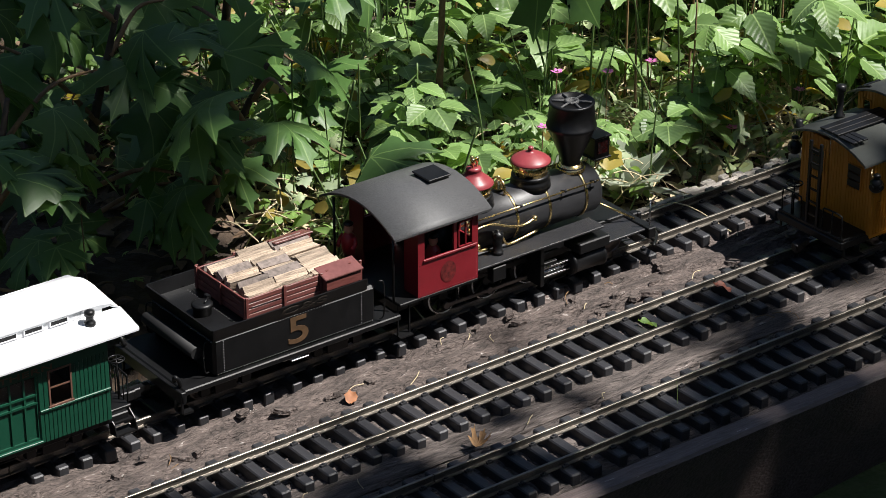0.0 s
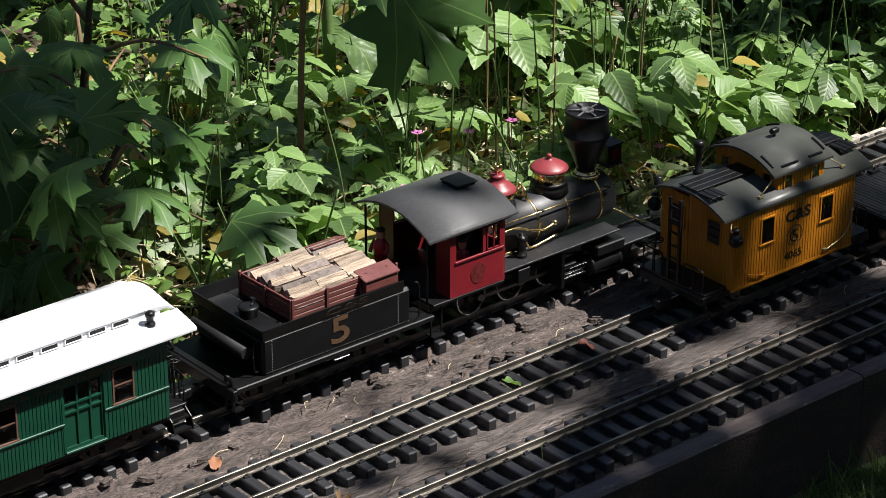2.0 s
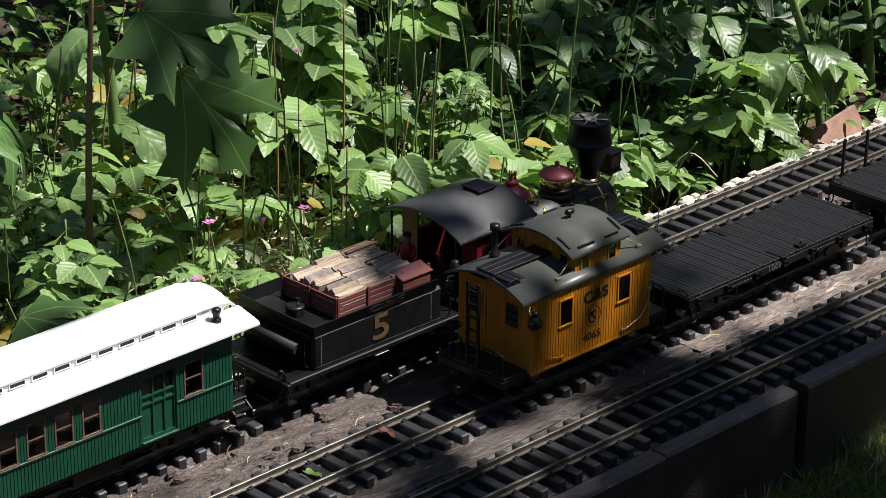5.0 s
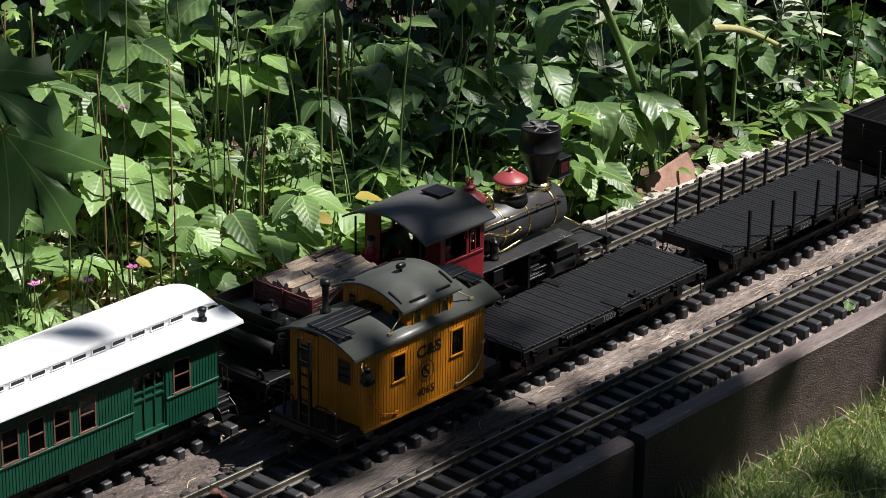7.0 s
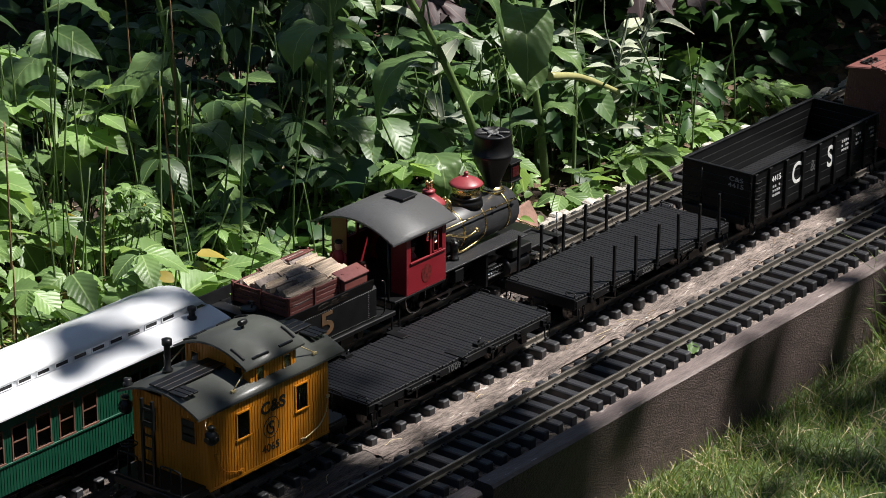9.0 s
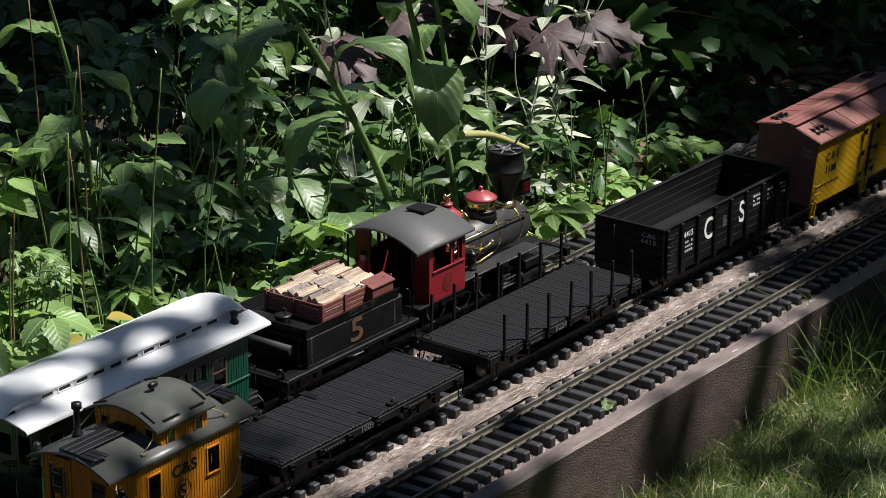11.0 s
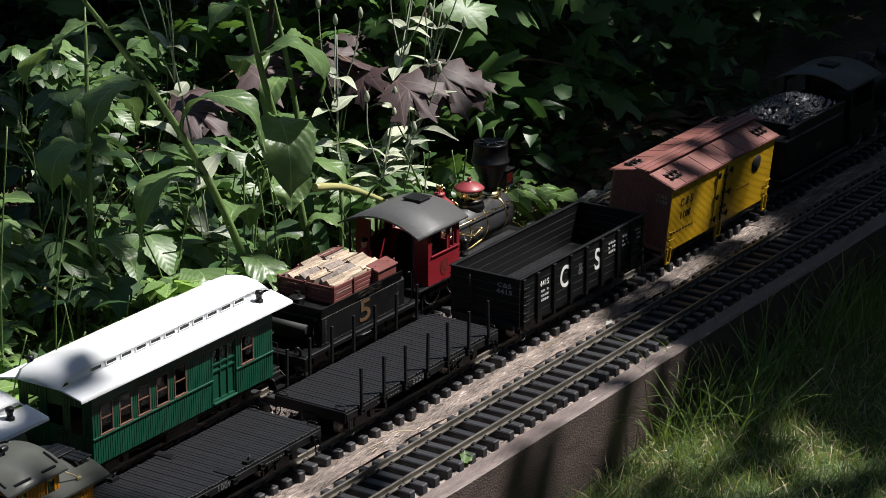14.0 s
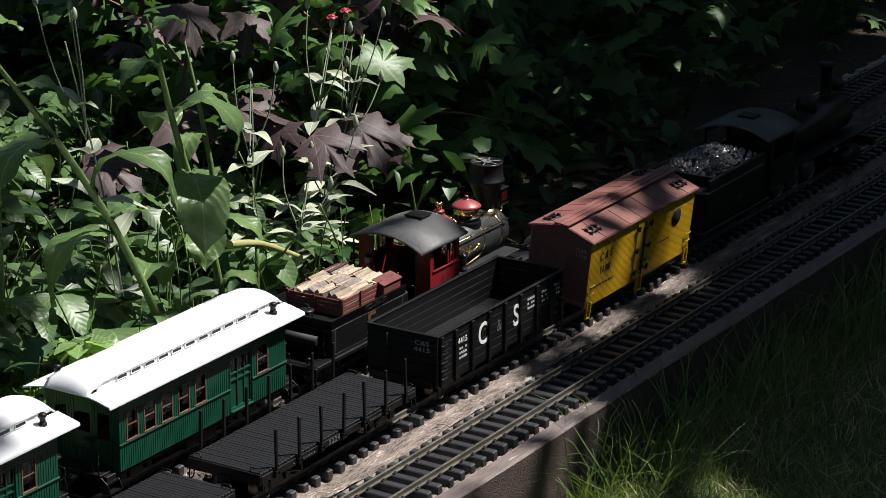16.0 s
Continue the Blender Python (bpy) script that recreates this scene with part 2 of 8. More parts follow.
G = {
    "maple": leaf_mat("maple_leaf_green", (0.072, 0.155, 0.044), rough=0.46, trans=0.3, veins=(0, 34, 88)),
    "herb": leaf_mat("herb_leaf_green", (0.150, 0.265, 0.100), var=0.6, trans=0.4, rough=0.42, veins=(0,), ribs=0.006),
    "lime": leaf_mat("fresh_green_leaf", (0.170, 0.300, 0.095), var=0.55, trans=0.4, rough=0.42),
    "pale": leaf_mat("pale_grey_green_leaf", (0.29, 0.37, 0.22), trans=0.25, rough=0.55),
    "big": leaf_mat("large_coarse_leaf", (0.105, 0.180, 0.070), trans=0.32, rough=0.40, veins=(0,), ribs=0.011, relief=0.35),
    "silver": leaf_mat("felted_silver_leaf", (0.30, 0.35, 0.28), trans=0.2, rough=0.7, veins=(0,)),
    "purple": leaf_mat("dark_purple_maple_leaf", (0.050, 0.030, 0.034), trans=0.15, rough=0.6, veins=(0, 34, 88)),
    "dark": leaf_mat("deep_green_leaf", (0.030, 0.075, 0.025), trans=0.3),
    "grass": leaf_mat("lawn_grass", (0.115, 0.195, 0.055), trans=0.35, rough=0.5),
    # herb green at about half strength: shade put into the colour
    "dim": leaf_mat("half_shade_green_leaf", (0.075, 0.145, 0.055), var=0.45, trans=0.35, rough=0.42, veins=(0,), ribs=0.006, relief=0.12),
    "dry": leaf_mat("yellowing_leaf", (0.30, 0.25, 0.06), trans=0.35),
}
glass = bpy.data.materials.new("dark_window_glass")
glass.use_nodes = True
gb = glass.node_tree.nodes["Principled BSDF"]
gb.inputs["Base Color"].default_value = (0.55, 0.58, 0.6, 1)
gb.inputs["Roughness"].default_value = 0.04
gb.inputs["Transmission Weight"].default_value = 1.0
gb.inputs["IOR"].default_value = 1.45
M["glass"] = glass


# ---- mesh helpers ----
def part(name, bm, material, parent=None, label=""):
    """Links a bmesh as one mesh object under a thing or a part."""
    me = bpy.data.meshes.new(name)
    bm.normal_update()
    bm.to_mesh(me)
    bm.free()
    me.materials.append(material)
    ob = new(name, me)
    ob.parent = parent
    if label:
        tagged(ob, label)
    return ob


def share(name, src, parent, loc=(0, 0, 0), rot=(0, 0, 0), scale=(1, 1, 1), label=""):
    """Another object on the same mesh."""
    ob = new(name, src.data)
    ob.parent = parent
    ob.location, ob.rotation_euler, ob.scale = loc, rot, scale
    if label:
        tagged(ob, label)
    return ob


def thing(name, label, category, x=0.0, y=0.0, z=0.0, group="", kind="", rz=0.0):
    ob = new(name)
    ob.empty_display_size = 0.02
    ob.matrix_world = pose(x, y, z, 0, 0, rz)
    return tagged(ob, label, category, group, kind)


def box(bm, x0, x1, y0, y1, z0, z1, bev=0.0):
    c = [(x, y, z) for x in (x0, x1) for y in (y0, y1) for z in (z0, z1)]
    v = [bm.verts.new(p) for p in c]
    fs = [bm.faces.new([v[i] for i in f]) for f in ((0, 1, 3, 2), (4, 6, 7, 5), (0, 4, 5, 1), (2, 3, 7, 6), (0, 2, 6, 4), (1, 5, 7, 3))]
    if bev:
        es = {e for f in fs for e in f.edges}
        bmesh.ops.bevel(bm, geom=list(es), offset=bev, segments=1, affect="EDGES", profile=0.5)
    return bm


def bx(x0, x1, y0, y1, z0, z1, bev=0.0):
    return box(bmesh.new(), x0, x1, y0, y1, z0, z1, bev)


def rod(bm, a, b, r0, r1=None, seg=10, caps=True):
    a, b = Vector(a), Vector(b)
    r1 = r0 if r1 is None else r1
    q = (b - a).to_track_quat("Z", "Y").to_matrix()
    rings = []
    for p, r in ((a, r0), (b, r1)):
        rings.append([bm.verts.new(p + q @ Vector((r * math.cos(2 * math.pi * i / seg), r * math.sin(2 * math.pi * i / seg), 0))) for i in range(seg)])
    for i in range(seg):
        f = bm.faces.new((rings[0][i], rings[0][(i + 1) % seg], rings[1][(i + 1) % seg], rings[1][i]))
        f.smooth = True
    if caps:
        bm.faces.new(rings[0][::-1])
        bm.faces.new(rings[1])
    return bm


def lathe(bm, prof, c=(0, 0, 0), seg=24, axis="z", caps=True):
    """Turned shape from (radius, height) pairs round an axis through c."""
    rings = []
    for r, h in prof:
        ring = []
        for i in range(seg):
            a = 2 * math.pi * i / seg
            p = (r * math.cos(a), r * math.sin(a), h)
            if axis == "x":
                p = (h, r * math.cos(a), r * math.sin(a))
            elif axis == "y":
                p = (r * math.sin(a), h, r * math.cos(a))
            ring.append(bm.verts.new((c[0] + p[0], c[1] + p[1], c[2] + p[2])))
        rings.append(ring)
    for a, b in zip(rings, rings[1:]):
        for i in range(seg):
            f = bm.faces.new((a[i], a[(i + 1) % seg], b[(i + 1) % seg], b[i]))
            f.smooth = True
    if caps:
        bm.faces.new(rings[0][::-1])
        bm.faces.new(rings[-1])
    return bm


def tube(bm, pts, r, seg=8):
    """A bent pipe through the given points, smoothed."""
    P = [Vector(p) for p in pts]
    out = []
    for i in range(len(P) - 1):
        p0, p1, p2, p3 = P[max(i - 1, 0)], P[i], P[i + 1], P[min(i + 2, len(P) - 1)]
        for k in range(5):
            t = k / 5
            out.append(0.5 * ((2 * p1) + (p2 - p0) * t + (2 * p0 - 5 * p1 + 4 * p2 - p3) * t * t + (3 * p1 - p0 - 3 * p2 + p3) * t ** 3))
    out.append(P[-1])
    rings = []
    for i, p in enumerate(out):
        d = (out[min(i + 1, len(out) - 1)] - out[max(i - 1, 0)]).normalized()
        q = d.to_track_quat("Z", "Y").to_matrix()
        rr = r(i / (len(out) - 1)) if callable(r) else r
        rings.append([bm.verts.new(p + q @ Vector((rr * math.cos(2 * math.pi * j / seg), rr * math.sin(2 * math.pi * j / seg), 0))) for j in range(seg)])
    for a, b in zip(rings, rings[1:]):
        for j in range(seg):
            f = bm.faces.new((a[j], a[(j + 1) % seg], b[(j + 1) % seg], b[j]))
            f.smooth = True
    bm.faces.new(rings[0][::-1])
    bm.faces.new(rings[-1])
    return bm


def arch_roof(bm, x0, x1, half, ze, zc, th=0.0022, seg=14):
    """A barrel roof: eaves at ze, crown at zc, over +-half."""
    rows = []
    for x in (x0, x1):
        top, bot = [], []
        for i in range(seg + 1):
            u = -1 + 2 * i / seg
            z = ze + (zc - ze) * (1 - u * u)
            top.append(bm.verts.new((x, u * half, z)))
            bot.append(bm.verts.new((x, u * half * 0.995, z - th)))
        rows.append((top, bot))
    (t0, b0), (t1, b1) = rows
    for i in range(seg):
        f = bm.faces.new((t0[i], t1[i], t1[i + 1], t0[i + 1]))
        f.smooth = True
        bm.faces.new((b0[i + 1], b1[i + 1], b1[i], b0[i]))
        bm.faces.new((t0[i + 1], b0[i + 1], b0[i], t0[i]))
        bm.faces.new((t1[i], b1[i], b1[i + 1], t1[i + 1]))
    bm.faces.new((t0[0], b0[0], b1[0], t1[0]))
    bm.faces.new((t0[seg], t1[seg], b1[seg], b0[seg]))
    return bm


def letters(name, text, size, m, parent, label="", bold=0.012):
    """Lettering as a thin mesh, flat on the near side (reads along +x)."""
    cu = bpy.data.curves.new(name, "FONT")
    cu.body, cu.size, cu.extrude, cu.align_x, cu.align_y = text, size, 0.0002, "CENTER", "CENTER"
    cu.offset, cu.space_character = size * bold, 1.08
    tmp = bpy.data.objects.new(name + "_tmp", cu)
    scene.collection.objects.link(tmp)
    me = bpy.data.meshes.new_from_object(tmp.evaluated_get(bpy.context.evaluated_depsgraph_get()))
    bpy.data.objects.remove(tmp)
    me.materials.clear()
    me.materials.append(m)
    ob = new(name, me)
    ob.parent = parent
    if label:
        tagged(ob, label)
    return ob


def on_side(ob, x, y, z, sx=1.0):
    ob.location, ob.rotation_euler = (x, y, z), (radians(90), 0, 0)
    ob.scale = (sx, 1, 1)
    return ob


def siding(bm, x0, x1, y, z0, z1, pitch=0.0042, depth=0.0007, out=-1):
    """Grooved upright boards as one ridged face."""
    n = max(1, round((x1 - x0) / pitch))
    w = (x1 - x0) / n
    xs = []
    for i in range(n):
        a = x0 + i * w
        xs += [(a, 0.0), (a + w * 0.12, depth), (a + w * 0.88, depth), (a + w * 0.999, 0.0)]
    lo = [bm.verts.new((x, y + out * d, z0)) for x, d in xs]
    hi = [bm.verts.new((x, y + out * d, z1)) for x, d in xs]
    for i in range(len(xs) - 1):
        q = (lo[i], lo[i + 1], hi[i + 1], hi[i])
        bm.faces.new(q if out < 0 else q[::-1])
    return bm


def siding_end(bm, x, y0, y1, z0, z1, pitch=0.0042, depth=0.0007, out=-1):
    n = max(1, round((y1 - y0) / pitch))
    w = (y1 - y0) / n
    ys = []
    for i in range(n):
        a = y0 + i * w
        ys += [(a, 0.0), (a + w * 0.12, depth), (a + w * 0.88, depth), (a + w * 0.999, 0.0)]
    lo = [bm.verts.new((x + out * d, y, z0)) for y, d in ys]
    hi = [bm.verts.new((x + out * d, y, z1)) for y, d in ys]
    for i in range(len(ys) - 1):
        q = (lo[i], hi[i], hi[i + 1], lo[i + 1])
        bm.faces.new(q if out < 0 else q[::-1])
    return bm


def window(parent, x0, x1, y, z0, z1, frame_mat, sash=True, out=-1):
    """A framed window standing proud of a side wall, with its panes."""
    t = 0.0016
    bm = bmesh.new()
    ya, yb = sorted((y + out * 0.0014, y - out * 0.0002))
    box(bm, x0, x0 + t, ya, yb, z0, z1)
    box(bm, x1 - t, x1, ya, yb, z0, z1)
    box(bm, x0 + t, x1 - t, ya, yb, z1 - t, z1)
    box(bm, x0 - 0.001, x1 + 0.001, min(ya, y + out * 0.0022), yb, z0 - 0.0015, z0)
    w = part("window", bm, frame_mat, parent)
    if sash:
        zm = (z0 + z1) / 2
        part("sash", bx(x0 + t, x1 - t, *sorted((y + out * 0.0008, y)), zm - 0.0008, zm + 0.0008), frame_mat, w)
    part("pane", bx(x0 + t, x1 - t, *sorted((y + out * 0.0005, y + out * 0.0002)), z0, z1 - t), M["glass"], w)
    return w


def wheelset(parent, x, r, zrail=0.0173, spokes=False, m=None, name="wheelset"):
    """Two flanged wheels on an axle, turning about y; its origin is the axle."""
    bm = bmesh.new()
    for s in (-1, 1):
        y = s * 0.0235
        prof = [(r * 0.2, -0.0032), (r * 0.78, -0.0032), (r * 0.8, -0.002), (r * 0.86, -0.002), (r * 0.88, -0.0034), (r, -0.0034), (r, 0.001), (r * 1.09, 0.0014), (r * 1.09, 0.0026), (r * 0.2, 0.0026)]
        if s > 0:
            prof = [(a, -b) for a, b in prof][::-1]
        lathe(bm, prof, (0, y, 0), 22, "y")
    rod(bm, (0, -0.024, 0), (0, 0.024, 0), 0.002)
    w = part(name, bm, m or M["wheel"], parent)
    w.location = (x, 0, zrail + r)
    return w


def truck(parent, x, zrail=0.0173, r=0.0125, wb=0.046):
    """A four-wheel bogie: side frames, bolster, two wheelsets."""
    tr = part("bogie_frame", bmesh.new(), M["black"], parent)
    bm = bmesh.new()
    for s in (-1, 1):
        y = s * 0.033
        box(bm, -wb / 2 - 0.007, wb / 2 + 0.007, y - 0.002, y + 0.002, zrail + r + 0.004, zrail + r + 0.0075)
        box(bm, -0.012, 0.012, y - 0.003, y + 0.003, zrail + 0.006, zrail + r + 0.004)
        for d in (-wb / 2, wb / 2):
            box(bm, d - 0.005, d + 0.005, y - 0.0035, y + 0.0035, zrail + r - 0.005, zrail + r + 0.006)
        rod(bm, (-wb / 2, y, zrail + r - 0.003), (0, y, zrail + 0.007), 0.0012, seg=6)
        rod(bm, (wb / 2, y, zrail + r - 0.003), (0, y, zrail + 0.007), 0.0012, seg=6)
    box(bm, -0.006, 0.006, -0.033, 0.033, zrail + r, zrail + r + 0.012)
    bm.to_mesh(tr.data)
    bm.free()
    tr.location = (x, 0, 0)
    ws = []
    for d in (-wb / 2, wb / 2):
        w = wheelset(tr, d, r, zrail)
        ws.append(w)
    return tr, ws


def coupler(parent, x, z, s):
    bm = bmesh.new()
    box(bm, *sorted((x, x + s * 0.014)), -0.003, 0.003, z - 0.003, z + 0.003)
    box(bm, *sorted((x + s * 0.012, x + s * 0.022)), -0.007, 0.002, z - 0.005, z + 0.005, 0.001)
    box(bm, *sorted((x + s * 0.018, x + s * 0.024)), -0.008, -0.003, z - 0.005, z + 0.005, 0.001)
    return part("coupler", bm, M["black"], parent)

# ---- ground, deck, boards, tracks ----
YB, YM, YF = 0.1874, 0.0290, -0.1071
ZT, ZR = 0.009, 0.0173
PITCH = 0.02535


def ground_z(x, y):
    front = -0.105
    t = min(1.0, max(0.0, (y - 0.20) / 0.10))
    back = -0.035 + 0.05 * min(1.5, max(0.0, y - 0.3))
    z = front * (1 - t) + back * t
    return z + 0.012 * noise.noise((x * 3.0, y * 3.0, 0.3)) + 0.006 * noise.noise((x * 11, y * 11, 4.0))


def build_ground():
    xs = [-60, -20, -6, -2] + [round(-0.8 + 0.05 * i, 3) for i in range(131)] + [7, 9, 14, 30, 60]
    ys = [-60, -20, -6, -3] + [round(-2.0 + 0.08 * i, 3) for i in range(21)] + [round(-0.32 + 0.04 * i, 3) for i in range(72)] + [3, 4, 6, 12, 30, 60]
    vs = [(x, y, ground_z(x, y)) for x in xs for y in ys]
    n = len(ys)
    fs = [(i * n + j, (i + 1) * n + j, (i + 1) * n + j + 1, i * n + j + 1) for i in range(len(xs) - 1) for j in range(n - 1)]
    me = bpy.data.meshes.new("ground")
    me.from_pydata(vs, [], fs)
    me.materials.append(M["soil"])
    me.polygons.foreach_set("use_smooth", [True] * len(me.polygons))
    return tagged(new("ground", me), "dark garden soil in the border and grass thatch under the lawn", "ground", kind="structure")


build_ground()
sn, sl = M["soil"].node_tree.nodes, M["soil"].node_tree.links
s_geo, s_sep, s_noise = sn.new("ShaderNodeNewGeometry"), sn.new("ShaderNodeSeparateXYZ"), sn.new("ShaderNodeTexNoise")
s_noise.inputs["Scale"].default_value, s_noise.inputs["Detail"].default_value = 5.0, 8
s_edge, s_tone, s_mix = sn.new("ShaderNodeMapRange"), sn.new("ShaderNodeValToRGB"), sn.new("ShaderNodeMix")
s_mix.data_type = "RGBA"
s_edge.inputs[1].default_value, s_edge.inputs[2].default_value = -0.10, -0.16
s_tone.color_ramp.elements[0].position, s_tone.color_ramp.elements[1].position = 0.3, 0.7
s_tone.color_ramp.elements[0].color, s_tone.color_ramp.elements[1].color = (0.022, 0.038, 0.012, 1), (0.075, 0.105, 0.030, 1)
sl.new(s_geo.outputs["Position"], s_sep.inputs[0])
sl.new(s_geo.outputs["Position"], s_noise.inputs["Vector"])
sl.new(s_sep.outputs[1], s_edge.inputs[0])
sl.new(s_noise.outputs["Fac"], s_tone.inputs[0])
s_base = sn["Principled BSDF"].inputs["Base Color"]
sl.new(s_base.links[0].from_socket, s_mix.inputs[6])
s_side, s_wave, s_max = sn.new("ShaderNodeMapRange"), sn.new("ShaderNodeMath"), sn.new("ShaderNodeMath")
s_side.inputs[1].default_value, s_side.inputs[2].default_value = 0.75, 0.45
s_wave.operation, s_max.operation = "MULTIPLY_ADD", "MAXIMUM"
s_wave.inputs[1].default_value = 0.9
sl.new(s_noise.outputs["Fac"], s_wave.inputs[0])
sl.new(s_sep.outputs[0], s_wave.inputs[2])
sl.new(s_wave.outputs[0], s_side.inputs[0])
sl.new(s_edge.outputs[0], s_max.inputs[0])
sl.new(s_side.outputs[0], s_max.inputs[1])
sl.new(s_max.outputs[0], s_mix.inputs[0])
sl.new(s_tone.outputs[0], s_mix.inputs[7])
sl.new(s_mix.outputs[2], s_base)


def build_timber(parent, y0, y1, rough, m, zoff=0.0, seed=0.0, x0=0.6, x1=4.9):
    """A long weathered timber with an uneven, split top."""
    nx, ny = int((x1 - x0) / 0.005), max(6, int((y1 - y0) / 0.005))
    vs, fs = [], []
    for i in range(nx + 1):
        x = x0 + (x1 - x0) * i / nx
        for j in range(ny + 1):
            y = y0 + (y1 - y0) * j / ny
            a = noise.fractal((x * 9, y * 30, seed), 1.0, 2.0, 4)
            b = noise.noise((x * 55, y * 90, seed + 3))
            crack = max(0.0, 0.14 - abs(noise.noise((x * 6, y * 42, seed + 9)))) * 0.03
            z = zoff + rough * (0.0016 * a + 0.0008 * b) - crack * rough - (0.004 if j in (0, ny) else 0.0)
            vs.append((x, y, z))
    for i in range(nx):
        for j in range(ny):
            k = i * (ny + 1) + j
            fs.append((k, k + ny + 1, k + ny + 2, k + 1))
    base = len(vs)
    vs += [(x, y, -0.09) for x in (x0, x1) for y in (y0, y1)]
    a, b, c, d = 0, ny, nx * (ny + 1), nx * (ny + 1) + ny
    fs += [(a, base, base + 2, c), (b, d, base + 3, base + 1), (a, b, base + 1, base), (c, base + 2, base + 3, d)]
    me = bpy.data.meshes.new("timber")
    me.from_pydata(vs, [], fs)
    me.materials.append(m)
    ob = new("timber", me)
    ob.parent = parent
    return ob


deck = thing("trackbed", "weathered dark brown timber deck carrying three model tracks", "trackbed", kind="structure")
build_timber(deck, -0.1545, -0.0462, 0.9, M["deck"], -0.001, 1.0, 0.6, 2.120)
build_timber(deck, -0.1545, -0.0462, 1.0, M["paledeck"], -0.001, 2.0, 2.122, 4.9)
build_timber(deck, -0.0450, 0.0560, 1.1, M["deck"], 0.0, 4.0, 0.6, 2.060)
build_timber(deck, -0.0450, 0.0560, 1.3, M["paledeck"], 0.0, 5.0, 2.062, 4.9)
build_timber(deck, 0.0570, 0.2360, 2.0, M["barkdirt"], 0.0005, 8.0)
for xa, xb in ((-1.0, 0.598), (4.902, 9.0)):
    part("timber", bx(xa, xb, -0.1545, 0.236, -0.09, -0.001), M["deck"], deck)


def fascia(x0, x1, y0, y1, ztop, label):
    bm = bmesh.new()
    n = max(2, int((x1 - x0) / 0.02))
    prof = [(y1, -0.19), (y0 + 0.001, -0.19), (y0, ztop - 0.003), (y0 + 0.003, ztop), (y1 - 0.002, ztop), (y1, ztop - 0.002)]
    rings = []
    for i in range(n + 1):
        x = x0 + (x1 - x0) * i / n
        rings.append([bm.verts.new((x, y + 0.0006 * noise.noise((x * 7, z * 30, y * 9)), z + 0.0008 * noise.noise((x * 9, y * 60, 2)))) for y, z in prof])
    for a, b in zip(rings, rings[1:]):
        for k in range(len(prof)):
            f = bm.faces.new((a[k], b[k], b[(k + 1) % len(prof)], a[(k + 1) % len(prof)]))
            # top and front chamfer take the worn, sunlit-coloured material
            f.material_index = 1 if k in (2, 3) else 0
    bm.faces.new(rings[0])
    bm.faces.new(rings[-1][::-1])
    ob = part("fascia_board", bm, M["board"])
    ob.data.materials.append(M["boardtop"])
    return tagged(ob, label, "board", kind="structure")


fascia(-1.0, 1.848, -0.1795, -0.1560, 0.0005, "dark brown painted edge board with worn scuffed top coloured as sunlit")
fascia(1.850, 2.062, -0.1785, -0.1560, 0.0010, "short dark brown painted edge board, scuffed at its end")
fascia(2.078, 9.0, -0.1805, -0.1560, 0.0020, "long dark brown painted edge board above the lawn")

# pale crumbling edging behind the far track
bm = bmesh.new()
rnd = random.Random(5)
for i in range(290):
    x = 0.7 + i * 0.0145 + rnd.uniform(-0.004, 0.004)
    y = 0.246 + rnd.uniform(-0.006, 0.006)
    s = rnd.uniform(0.006, 0.012)
    box(bm, x - s * 0.9, x + s * 0.9, y - s * 0.7, y + s * 0.7, -0.05, 0.002 + rnd.uniform(-0.005, 0.005), s * 0.25)
tagged(part("edging", bm, M["edging"]), "pale crumbling mortar and wood edging along the far track", "edging", kind="structure")
# the sunlit far edge plank
bm = bmesh.new()
for i in range(60):
    x = 0.7 + i * 0.075
    box(bm, x, x + 0.0745, 0.2375, 0.243 + 0.002 * math.sin(i * 2.7), -0.06, 0.004 + 0.0015 * math.sin(i * 1.9), 0.0008)
tagged(part("edge_plank", bm, M["edging"]), "narrow pale weathered plank edge", "edging", kind="structure")


def rail_profile(bm, y, x0, x1):
    """Flat-bottomed rail: foot, web and head."""
    p = [(-0.0035, 0), (0.0035, 0), (0.0035, 0.0010), (0.0008, 0.0018), (0.0008, 0.0055), (0.0015, 0.0062), (0.0015, 0.0080), (0.0011, 0.0083), (-0.0011, 0.0083), (-0.0015, 0.0080), (-0.0015, 0.0062), (-0.0008, 0.0055), (-0.0008, 0.0018), (-0.0035, 0.0010)]
    a = [bm.verts.new((x0, y + u, ZT + w)) for u, w in p]
    b = [bm.verts.new((x1, y + u, ZT + w)) for u, w in p]
    for k in range(len(p)):
        bm.faces.new((a[k], a[(k + 1) % len(p)], b[(k + 1) % len(p)], b[k]))
    bm.faces.new(a[::-1])
    bm.faces.new(b)


def tie_mesh():
    bm = bmesh.new()
    box(bm, -0.0058, 0.0058, -0.0447, 0.0447, -0.004, ZT, 0.0013)
    for s in (-1, 1):
        for o in (-1, 1):
            y = s * 0.024 + o * 0.0046
            box(bm, -0.0032, 0.0032, y - 0.0018, y + 0.0018, ZT - 0.0005, ZT + 0.0022)
            box(bm, -0.0012, 0.0012, y - 0.0010, y + 0.0010, ZT + 0.0022, ZT + 0.0036)
    me = bpy.data.meshes.new("sleeper")
    bm.to_mesh(me)
    bm.free()
    me.materials.append(M["tie"])
    return me


TIE = tie_mesh()


